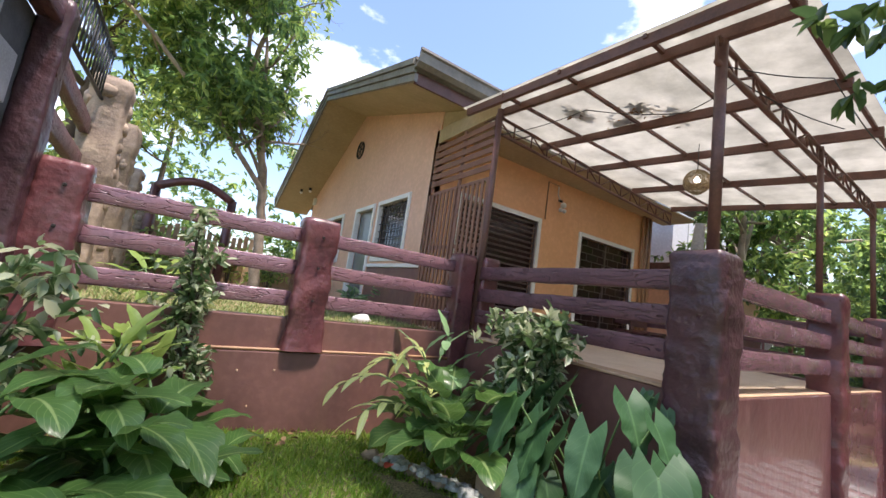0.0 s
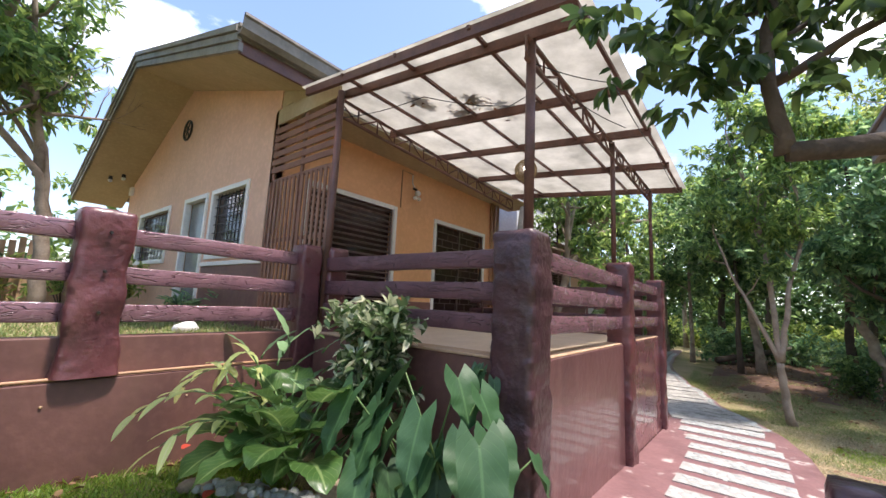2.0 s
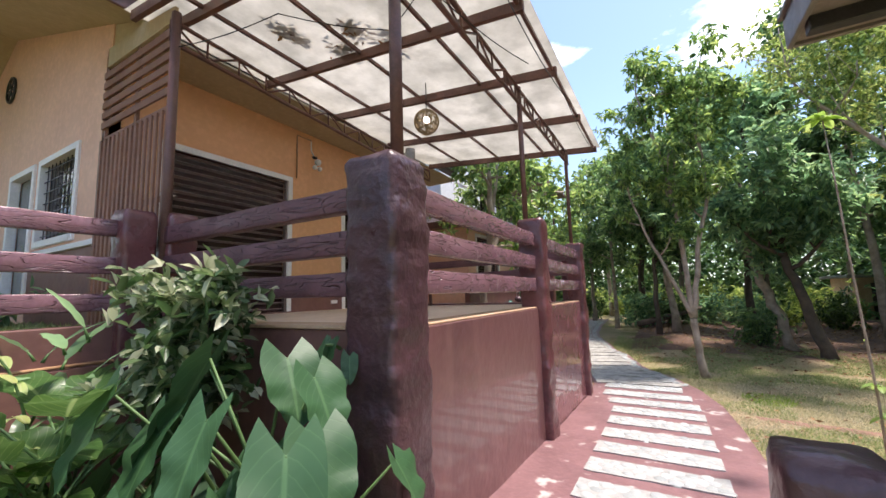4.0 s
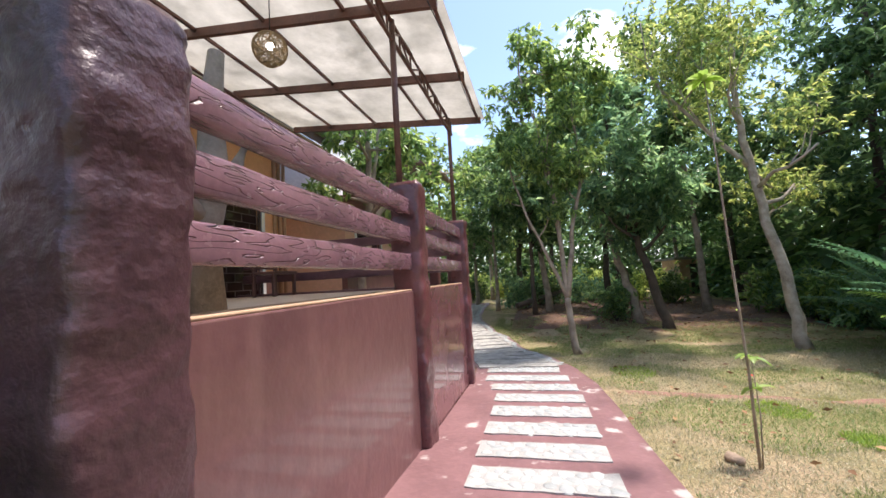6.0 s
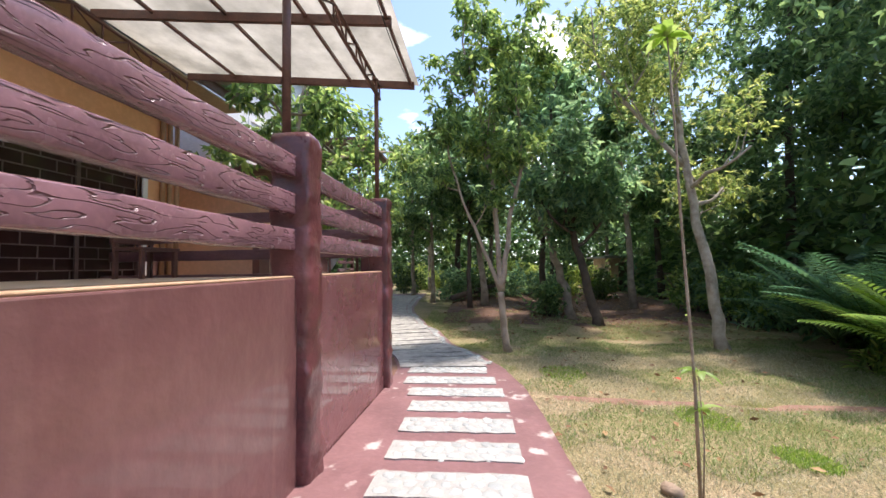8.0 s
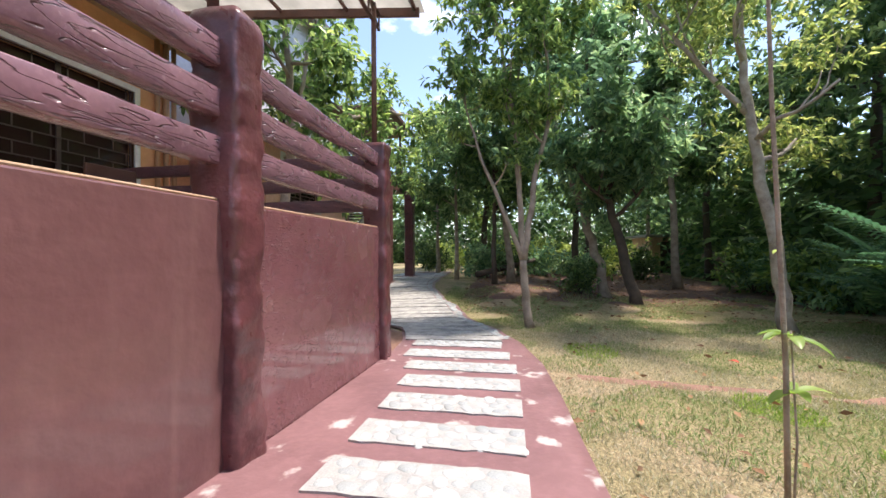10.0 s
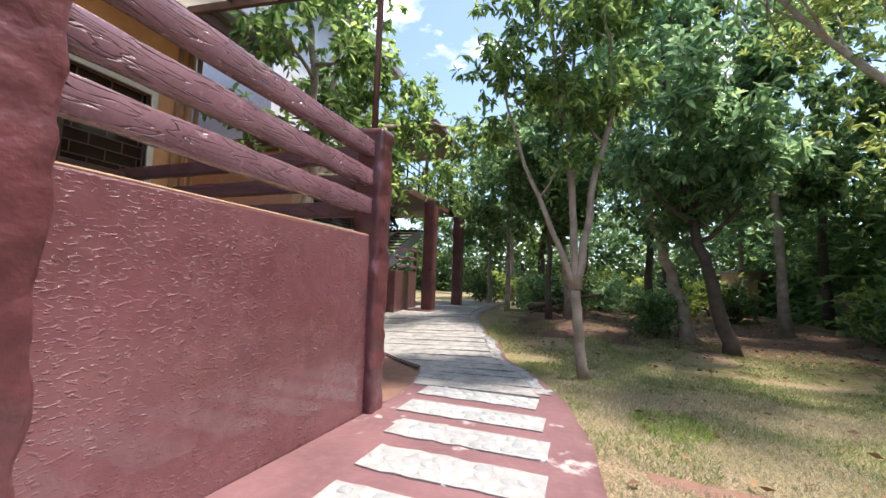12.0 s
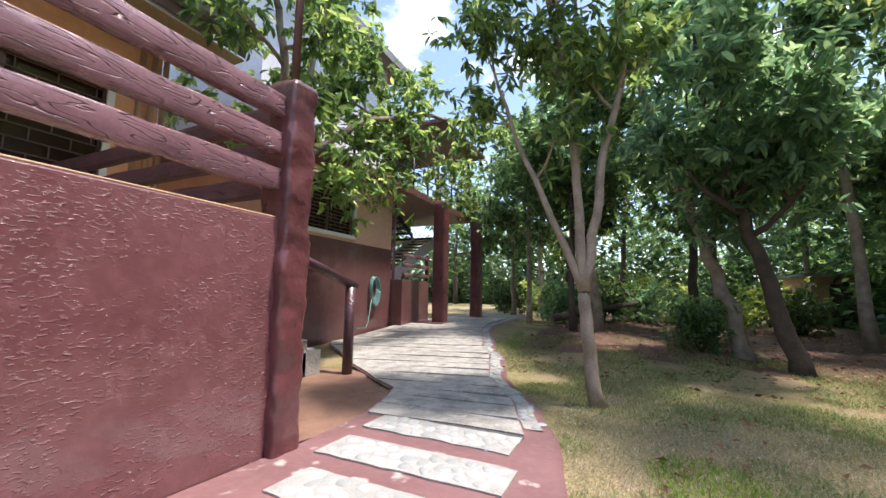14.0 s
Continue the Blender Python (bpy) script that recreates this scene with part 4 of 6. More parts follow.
def far_tree(x, y, h, r, seed, leaf, bark, n=9000, trunk=0.16, leaf_len=0.26, low=0.3, lean=(0, 0)):
    z = gz(x, y) - 0.05
    top = (x + lean[0], y + lean[1], z + h * 0.72)
    midp = (x + lean[0] * 0.35, y + lean[1] * 0.35, z + h * 0.35)
    rng = np.random.default_rng(seed)
    ex = []
    for k in range(46):
        a, u = rng.uniform(0, 2 * np.pi), rng.uniform(-1, 1)
        q = r * rng.uniform(0.35, 1.0) * math.sqrt(1 - u * u)
        ex.append((x + lean[0] * 0.7 + q * math.cos(a), y + lean[1] * 0.7 + q * math.sin(a), z + h * (low + (1 - low) * (0.5 + 0.5 * u))))
    return tree("tree", "tall dark green tree with a dense leafy crown in shade", [([(x, y, z), midp, top], trunk, trunk * 0.4)], bark, leaf, n, leaf_len, 0.42, r * 0.20, seed, 1, r * 0.7, (2, 3), 0.3, 0.2, 0.8, [ex], "tree", "background trees")


# slim garden tree with several stems
b = (12.36, -0.76, gz(12.36, -0.76) - 0.05)
f0 = (12.38, -0.66, 0.55)
tree("garden_tree", "slender grey-barked tree with several upright stems and mid-green leaves", [
    ([b, (12.37, -0.70, -0.1), f0], 0.088, 0.072, True),
    ([f0, (12.35, -0.30, 1.5), (12.3, 0.15, 2.6), (12.2, 0.45, 3.6)], 0.055, 0.02),
    ([f0, (12.40, -0.62, 1.6), (12.4, -0.55, 3.2), (12.2, -0.25, 4.8), (12.1, 0.1, 6.2)], 0.07, 0.02),
    ([f0, (12.45, -0.82, 1.5), (12.5, -0.95, 2.4), (12.5, -1.2, 3.4), (12.6, -1.15, 5.2), (12.7, -1.3, 6.4)], 0.07, 0.02),
    ([(12.40, -0.62, 1.4), (12.6, -0.5, 3.0), (12.7, -0.6, 4.6), (12.8, -0.5, 6.4)], 0.045, 0.015)],
    M_BARK, L_MANGO, 12500, 0.17, 0.36, 0.32, 3, 1, 0.85, (2, 3), 0.55, 0.5, bare=0.50)
# pale leaning tree
tree("garden_tree", "pale mottled trunk leaning over the lawn under feathery light foliage", [
    ([(12.9, -5.62, gz(12.9, -5.6) - 0.08), (12.9, -5.5, 0.5), (12.9, -5.2, 2.1), (12.9, -4.95, 3.6), (12.9, -4.85, 5.2), (13.0, -5.0, 7.2)], 0.135, 0.04),
    ([(12.9, -5.0, 3.4), (13.0, -4.2, 4.4), (12.8, -3.2, 5.6)], 0.06, 0.03)],
    M_BARK_P, L_LIGHT, 12000, 0.13, 0.36, 0.50, 5, 2, 1.6, (2, 3), 0.25, 0.4, bare=0.42,
    extra=[[(12.9 + 0.55 * math.cos(k * 2.1), -5.05 + 0.55 * math.sin(k * 2.1), 2.3 + 0.16 * k) for k in range(26)]])
# dark pair of trunks on the lawn edge
tree("garden_tree", "dark-barked tree with broad drooping blue-green leaf clumps", [
    ([(16.4, -3.9, gz(16.4, -3.9) - 0.08), (16.4, -3.7, 0.4), (16.4, -3.3, 1.7), (16.2, -2.9, 3.2), (16.0, -2.6, 5.0)], 0.17, 0.06)],
    M_BARK_D, L_TEAK, 9500, 0.24, 0.38, 0.55, 8, 2, 1.6, (2, 4), 0.4, 0.15)
tree("garden_tree", "leaning brown-barked tree with broad drooping leaf clumps", [
    ([(17.5, -3.4, gz(17.5, -3.4) - 0.08), (17.5, -3.1, 0.6), (17.5, -2.6, 2.2), (17.3, -2.0, 4.0), (17.2, -1.6, 5.6)], 0.17, 0.06)],
    M_BARK, L_TEAK, 9500, 0.24, 0.38, 0.55, 9, 2, 1.7, (2, 4), 0.4, 0.15)
# tree between the two houses, with a long low limb
tree("garden_tree", "leafy tree beside the terrace end with a long low pale limb", [
    ([(12.2, 4.5, -0.6), (12.1, 4.5, 1.4), (12.2, 4.3, 2.6), (11.8, 4.1, 4.0), (11.5, 4.0, 5.2)], 0.13, 0.06),
    ([(12.2, 4.35, 2.4), (12.6, 4.2, 3.1), (13.6, 3.7, 4.1), (15.0, 3.1, 4.7), (16.2, 2.7, 5.0)], 0.09, 0.04),
    ([(12.1, 4.3, 3.0), (12.4, 4.2, 4.2), (12.5, 4.0, 5.6)], 0.08, 0.04)],
    M_BARK, L_MANGO, 9500, 0.20, 0.40, 0.45, 14, 1, 1.3, (2, 3), 0.6, 0.1,
    extra=[[(13.9 + 0.8 * math.cos(k), 3.6 + 0.5 * math.sin(2 * k), 2.55 + 0.08 * k) for k in range(22)], [(16.4 + 1.0 * math.cos(k), 2.9 + 0.5 * math.sin(2 * k), 3.0 + 0.08 * k) for k in range(22)]])
# garden tree behind the fence
tree("garden_tree", "spreading mango tree with forked dark trunk above the garden lawn", [
    ([(1.5, 11.5, 0.95), (1.45, 11.5, 2.6), (1.25, 11.4, 4.0), (0.8, 11.2, 5.4), (0.3, 11.0, 7.0)], 0.15, 0.06),
    ([(1.4, 11.5, 2.7), (1.2, 11.3, 3.8), (-0.4, 10.6, 5.4), (-2.0, 10.0, 6.6)], 0.09, 0.04),
    ([(1.25, 11.4, 3.8), (0.9, 11.0, 5.4), (0.6, 10.4, 7.2)], 0.09, 0.04),
    ([(0.3, 11.0, 6.2), (0.5, 9.6, 7.2), (0.7, 8.6, 8.0)], 0.07, 0.03)],
    M_BARK, L_MANGO, 20000, 0.24, 0.32, 0.60, 21, 2, 1.7, (2, 4), 0.5, 0.2, keep=lambda x, y, z: x < 1.3 and (x < 0.4 or z > 5.0))
tree("garden_tree", "tall light green tree rising beyond the garden fence", [
    ([(-3.5, 13.5, 0.95), (-3.2, 13.2, 4.0), (-2.6, 12.6, 7.0), (-2.4, 12.2, 9.0)], 0.2, 0.08)],
    M_BARK_D, L_LIGHT, 12000, 0.20, 0.34, 0.7, 22, 2, 2.3, (2, 4), 0.5, 0.2)

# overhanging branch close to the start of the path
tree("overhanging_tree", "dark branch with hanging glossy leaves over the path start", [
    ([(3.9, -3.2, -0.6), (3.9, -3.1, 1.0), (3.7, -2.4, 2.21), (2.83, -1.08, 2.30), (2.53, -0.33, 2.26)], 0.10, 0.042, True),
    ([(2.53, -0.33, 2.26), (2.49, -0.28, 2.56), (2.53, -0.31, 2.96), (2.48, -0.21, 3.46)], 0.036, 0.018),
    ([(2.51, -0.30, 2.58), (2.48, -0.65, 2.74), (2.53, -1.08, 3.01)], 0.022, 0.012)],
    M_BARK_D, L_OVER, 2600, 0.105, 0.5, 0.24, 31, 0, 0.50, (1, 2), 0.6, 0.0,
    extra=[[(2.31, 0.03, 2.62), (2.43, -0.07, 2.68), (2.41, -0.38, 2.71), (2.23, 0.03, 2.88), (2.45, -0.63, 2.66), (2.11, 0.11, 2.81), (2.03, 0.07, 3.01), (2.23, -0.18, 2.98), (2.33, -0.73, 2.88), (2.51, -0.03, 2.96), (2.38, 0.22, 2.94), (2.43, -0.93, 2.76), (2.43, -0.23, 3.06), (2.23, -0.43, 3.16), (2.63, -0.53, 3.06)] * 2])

# unseen tree over the start of the walk, added to shade the planting
tree("unseen_shade_tree", "unseen broad tree added high over the path start to cast shade", [
    ([(-3.0, -2.4, -0.1), (-2.7, -2.0, 2.5), (-1.8, -1.0, 4.6), (0.2, 0.6, 5.6), (1.6, 1.4, 5.9)], 0.2, 0.05)],
    M_BARK_D, L_DARK, 2300, 0.20, 0.45, 0.5, 33, 1, 1.0, (1, 2), 0.5, 0.0, bare=0.9,
    extra=[[(0.7 + 2.1 * math.cos(2.4 * k) * math.sqrt(k / 40), 1.0 + 1.9 * math.sin(2.4 * k) * math.sqrt(k / 40), 5.7 + 0.4 * math.sin(k * 1.7)) for k in range(40)]])

# woods behind the lawn
for i, (x, y, h, r, lf) in enumerate([
        (19.5, -0.4, 8.0, 2.4, L_DARK), (22.5, -3.2, 9.5, 3.0, L_DARK), (24.5, 1.0, 9.5, 3.0, L_MANGO), (20.5, -6.6, 12.5, 3.2, L_DARK),
        (17.2, -10.4, 14.0, 3.8, L_DARK), (14.0, -11.4, 12.5, 3.8, L_DARK), (10.8, -11.6, 11.5, 3.6, L_DARK), (24.5, -9.5, 13.5, 3.6, L_DARK),
        (27.5, -4.6, 11.0, 3.4, L_MANGO), (29.0, 3.0, 10.5, 3.4, L_DARK), (7.0, -11.5, 10.0, 3.2, L_MANGO), (19.0, -12.5, 13.0, 3.6, L_DARK),
        (15.0, 9.5, 9.0, 2.6, L_LIGHT), (21.5, 9.0, 9.0, 2.8, L_MANGO), (33.0, -1.0, 12.0, 4.0, L_DARK), (31.0, -9.0, 12.0, 4.0, L_DARK)]):
    far_tree(x, y, h, r, 100 + i, lf, M_BARK_D if i % 3 else M_BARK, 20000 if y < -9 and x < 20 else 13000 if y < -6 else 7000, 0.15 + 0.02 * (i % 3), 0.24 if x < 20 else 0.28, 0.16 if y < -9 else 0.34, (0.4 * math.sin(i), 0.5 * math.cos(i * 2)))
for i, (x, y, h, r) in enumerate([(-9.0, 20.0, 11.0, 4.0), (-2.0, 24.0, 12.0, 4.5), (6.0, 24.0, 11.0, 4.2), (-14.0, 12.0, 11.0, 4.0), (38.0, 12.0, 12.0, 5.0), (-10.0, -9.0, 9.0, 3.4), (0.0, -12.0, 9.0, 3.4)]):
    far_tree(x, y, h, r, 140 + i, L_MANGO, M_BARK_D, 5000, 0.2, 0.36, 0.2)
far_tree(20.9, 1.9, 7.0, 2.1, 160, L_DARK, M_BARK, 7500, 0.10, 0.22, 0.40)
far_tree(24.5, 3.4, 7.5, 2.5, 161, L_DARK, M_BARK, 7000, 0.12, 0.26, 0.35)
far_tree(18.6, 0.2, 7.5, 2.0, 162, L_DARK, M_BARK_D, 6500, 0.10, 0.22, 0.40)


def bush(name, label, x, y, z, r, h, leaf, n, ll, lw, seed, cat="shrub", group=""):
    rng = np.random.default_rng(seed)
    t = thing(name, label, cat, group)
    tubes, tips = [], []
    for k in range(7):
        a = rng.uniform(0, 2 * np.pi)
        d = Vector((math.cos(a) * rng.uniform(0.1, 0.8) * r, math.sin(a) * rng.uniform(0.1, 0.8) * r, h * rng.uniform(0.5, 0.95)))
        pts = [Vector((x, y, z)) + d * f + Vector((0, 0, 0.1 * h * math.sin(f * 3.1))) for f in (0, 0.3, 0.6, 1.0)]
        tubes.append(tube_data(pts, [0.014, 0.012, 0.009, 0.005], 5))
        tips.extend([tuple(pts[1].lerp(pts[2], 0.5)), tuple(pts[2]), tuple(pts[3]), tuple(pts[3])])
    v, f = merge(tubes)
    mesh_ob("stem_cluster", v, f, M_BARK_D, t, True)
    p, d = sprays(rng, tips, r * 0.55, n, ll, 0.8, 6, 0.05)
    leaf_mesh("foliage", p, ll, lw, leaf, t, rng, dirs=d, spread=0.3, fine=True)
    return t


rb = np.random.default_rng(77)
for i in range(44):
    x, y = [(rb.uniform(26.5, 36), rb.uniform(-9, 6)), (rb.uniform(9.5, 20), rb.uniform(-9.5, -8.3))][i % 2]
    if abs(y - 2.5) < 1.4 and x < 26:
        continue
    bush("undergrowth", "dark leafy undergrowth at the edge of the trees", x, y, gz(x, y) - 0.05, rb.uniform(0.6, 1.1), rb.uniform(0.8, 1.9), (L_SUNLIT, L_TEAK, L_LIGHT, L_MANGO)[i % 4], 900, 0.24, 0.4, 300 + i, "undergrowth", "undergrowth")
bush("shrub", "round dark evergreen shrub on the lawn edge", 17.4, -2.6, gz(17.4, -2.6) - 0.05, 0.7, 1.1, L_DARK, 1800, 0.14, 0.45, 51)
for i, (x, y, r, h) in enumerate(((22.0, 0.9, 1.0, 1.2), (23.4, -0.4, 1.1, 1.3), (24.6, -1.6, 1.1, 1.2), (25.8, 4.2, 1.2, 1.8), (26.5, -4.0, 1.2, 1.4), (24.5, -6.4, 1.0, 1.3))):
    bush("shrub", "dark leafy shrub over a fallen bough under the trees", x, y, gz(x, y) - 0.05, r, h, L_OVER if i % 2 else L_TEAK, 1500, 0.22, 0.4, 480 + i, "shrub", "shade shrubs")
bush("shrub", "small pale green leafy plant beside a stone", 11.0, -7.0, gz(11, -7) - 0.05, 0.28, 0.5, L_LIGHT, 200, 0.2, 0.3, 52)


def blade(rng, base, d, length, width, curl, segs=8, heart=False, fold=0.18, ripple=0.0):
    """One broad leaf as a curved strip; returns vertices, faces and uv."""
    d = Vector(d).normalized()
    up = Vector((0, 0, 1))
    side = d.cross(up)
    side = side.normalized() if side.length > 0.05 else Vector((1, 0, 0))
    p = Vector(base)
    V, F, UV = [], [], []
    for i in range(segs + 1):
        t = i / segs
        if heart:
            w = width * 1.62 * max(0.0, 1 - t) ** 0.72 * (t + 0.04) ** 0.30 + 0.003
        else:
            w = width * (math.sin(math.pi * (0.06 + 0.94 * t) ** 0.85) ** 0.75 if t < 1 else 0.0) + 0.003
        nrm = side.cross(d).normalized()
        back = d * (-0.30 * length * max(0.0, 1 - t / 0.3) if heart else 0.0)
        for u in (-1, -0.5, 0, 0.5, 1):
            wav = ripple * math.sin(t * 17 + u * 2) * abs(u) * width
            V.append(tuple(p + side * (u * w * 0.5) + nrm * (abs(u) * fold * w + wav) + back * abs(u)))
            UV.append((u, t))
        if i:
            for k in range(4):
                a = (i - 1) * 5 + k
                F.append((a, a + 1, a + 6, a + 5))
        p = p + d * (length / segs)
        d = (d + Vector((0, 0, -curl / segs))).normalized()
    return V, F, UV


def leafy_plant(name, label, x, y, z, leaves, leaf, stem_mat, cat="plant", group=""):
    """leaves: (direction, stem length, leaf length, width, curl, heart)"""
    t = thing(name, label, cat, group)
    rng = np.random.default_rng(int(abs(x * 97 + y * 31) * 10))
    for (dx, dy, dz), sl, ll, w, curl, heart, off in leaves:
        b0 = Vector((x + off[0], y + off[1], z + off[2]))
        d = Vector((dx, dy, dz)).normalized()
        tip = b0 + d * sl
        tube("stalk", [b0, b0.lerp(tip, 0.5) + Vector((0, 0, 0.05 * sl)), tip], [0.013, 0.010, 0.007], stem_mat, t, 6)
        dd = Vector((dx, dy, -1.7)) if heart else Vector((dx, dy, dz * 0.55))
        V, F, UV = blade(rng, tip, dd, ll, w, curl, 12, heart, 0.11, 0.05)
        mesh_ob("leaf", V, F, leaf, t, True, UV)
    return t


M_STALK = mat("green_stalk", (0.10, 0.19, 0.06), 0.5, (0.07, 0.13, 0.04), 8.0)


def rosette(rng, n, ll, w, tilt=(0.1, 1.2), off=0.08, tall=0.0, heart=False, curl=0.9, arc=(0, 6.283), sl=(0.05, 0.15)):
    out = []
    for k in range(n):
        a = arc[0] + (arc[1] - arc[0]) * (k + rng.uniform(-0.4, 0.4)) / n
        e = rng.uniform(*tilt)
        out.append(((math.cos(a), math.sin(a), e), rng.uniform(*sl), ll * rng.uniform(0.75, 1.2), w * rng.uniform(0.8, 1.15), curl * rng.uniform(0.6, 1.3), heart,
                    (rng.normal(0, off), rng.normal(0, off), rng.uniform(0, tall))))
    return out


rp = np.random.default_rng(5)
PL = "planting by the garden wall"
leafy_plant("broadleaf_plant", "large dark green plant with pale-veined oval leaves", -0.15, 2.95, 0.0, rosette(rp, 46, 0.50, 0.25, (0.1, 1.7), 0.15, 0.70, curl=1.1), L_BIG, M_STALK, group=PL)
leafy_plant("broadleaf_plant", "large dark green plant with pale-veined oval leaves", -0.75, 2.75, 0.0, rosette(rp, 28, 0.48, 0.22, (0.2, 1.8), 0.13, 0.75, curl=1.0), L_BIG, M_STALK, group=PL)
leafy_plant("broadleaf_plant", "spreading oval-leaved plant beside the lawn edge", -0.35, 2.3, 0.0, rosette(rp, 30, 0.48, 0.24, (0.1, 1.2), 0.15, 0.35, curl=1.0), L_BIG, M_STALK, group=PL)
leafy_plant("broadleaf_plant", "low oval-leaved plant spilling on the grass by the wall", 0.18, 3.35, 0.0, rosette(rp, 24, 0.44, 0.22, (0.1, 1.0), 0.13, 0.40, curl=1.1), L_BIG, M_STALK, group=PL)
leafy_plant("lance_leaf_plant", "upright light green lance-leaved plant against the fence", -0.35, 3.75, 0.0, rosette(rp, 40, 0.40, 0.085, (0.9, 2.6), 0.14, 0.9, curl=0.5), L_GINGER, M_STALK, group=PL)
leafy_plant("lance_leaf_plant", "bright green lance-leaved plant behind the fence", -0.3, 5.2, 1.0, rosette(rp, 22, 0.5, 0.12, (0.4, 1.8), 0.25, 0.4, curl=0.9), L_GINGER, M_STALK, group=PL)
bush("shrub", "grey-green leafy shrub with yellow leaves at the wall corner", -1.05, 3.4, 0.1, 0.50, 1.5, L_VARIEG, 800, 0.13, 0.5, 61, "shrub", PL)
bush("climbing_shrub", "small-leaved pale green climber on the garden fence", 0.08, 4.18, 0.35, 0.26, 1.85, L_VARIEG, 700, 0.09, 0.5, 62, "shrub", PL)
bush("climbing_shrub", "low spread of the pale climber over the wall", 0.22, 4.1, 0.2, 0.34, 0.8, L_VARIEG, 420, 0.09, 0.5, 63, "shrub", PL)
bush("variegated_shrub", "dense cream-edged variegated shrub in front of the fence", 2.98, 2.75, 0.1, 0.36, 1.60, L_VARIEG, 3000, 0.13, 0.42, 64, "shrub", PL)
leafy_plant("broadleaf_plant", "ribbed round-leaved plant behind the stone edging", 2.40, 3.0, 0.0, rosette(rp, 40, 0.44, 0.34, (0.3, 2.0), 0.15, 0.20, curl=1.0, sl=(0.25, 0.75)), L_BIG, M_STALK, group=PL)
def ginger_cane(root, out, rise, reach, n, seed):
    """One arching cane with lance leaves in two ranks."""
    rng = np.random.default_rng(seed)
    t = thing("striped_ginger", "arching ginger cane with cream-striped lance leaves", "plant", PL)
    o = Vector((out[0], out[1], 0)).normalized()
    side = Vector((-o.y, o.x, 0))
    pts = []
    for i in range(n + 3):
        f = i / (n + 2)
        pts.append(Vector(root) + o * (reach * f ** 1.3) + Vector((0, 0, rise * math.sin(f * 2.2))))
    tube("cane", pts, [0.011 - 0.007 * i / (n + 2) for i in range(n + 3)], M_STALK, t, 6)
    for i in range(3, n + 3):
        d = (pts[i] - pts[i - 1]).normalized()
        s = 1 if i % 2 else -1
        V, F, UV = blade(rng, pts[i], d * 0.75 + side * (0.75 * s) + Vector((0, 0, rng.uniform(-0.25, 0.1))), rng.uniform(0.22, 0.30), 0.060, 0.7, 7, False, 0.14)
        mesh_ob("leaf", V, F, L_STRIPE, t, True, UV)
    return t


L_STRIPE = leaf_mat("cream_striped_leaves", (0.30, 0.42, 0.12), (0.48, 0.56, 0.21), (0.70, 0.70, 0.40), 0.45, 0.4, vein=(0.60, 0.62, 0.36))
for i, (root, out, rise, reach, n) in enumerate((((2.30, 3.35, 0.0), (-0.9, 0.25), 0.72, 0.95, 11), ((2.28, 3.25, 0.0), (-0.95, -0.1), 0.55, 0.85, 10), ((2.35, 3.45, 0.0), (-0.7, 0.5), 0.85, 0.70, 10),
                                                 ((2.32, 3.30, 0.0), (-0.6, -0.45), 0.70, 0.55, 9), ((2.45, 3.5, 0.0), (-0.5, 0.2), 1.0, 0.45, 10))):
    ginger_cane(root, out, rise, reach, n, 810 + i)
leafy_plant("striped_ginger", "upright green ginger shoots against the wall", 2.75, 3.85, 0.0, rosette(rp, 34, 0.36, 0.085, (0.8, 2.6), 0.18, 1.0, curl=0.5), L_TEAK, M_STALK, group=PL)
leafy_plant("heart_leaf_plant", "glossy giant heart-leaved plant against the corner post", 3.0, 1.92, -0.15, rosette(rp, 20, 0.48, 0.32, (0.7, 3.0), 0.12, 0.10, True, 0.6, (2.0, 5.3), (0.45, 1.15)), L_HEART, M_STALK, group=PL)
leafy_plant("heart_leaf_plant", "low heart-leaved plant beside the pebble edging", 2.85, 2.3, 0.0, rosette(rp, 8, 0.42, 0.29, (0.6, 1.6), 0.12, 0.05, True, 0.7, (2.2, 5.0), (0.3, 0.5)), L_HEART, M_STALK, group=PL)
leafy_plant("arrowhead_plant", "low pale green arrowhead-leaved plant beside the corner post", 2.98, 1.66, -0.2, rosette(rp, 14, 0.20, 0.13, (0.6, 2.0), 0.10, 0.12, True, 0.7, (2.2, 5.6), (0.15, 0.35)), L_VARIEG, M_STALK, group=PL)
leafy_plant("heart_leaf_plant", "small creeping leaves climbing the corner post", 3.25, 1.62, 0.75, rosette(rp, 5, 0.16, 0.10, (0.2, 1.0), 0.05, 0.35, True, 1.0, (2.6, 4.6), (0.03, 0.08)), L_HEART, M_STALK, group=PL)


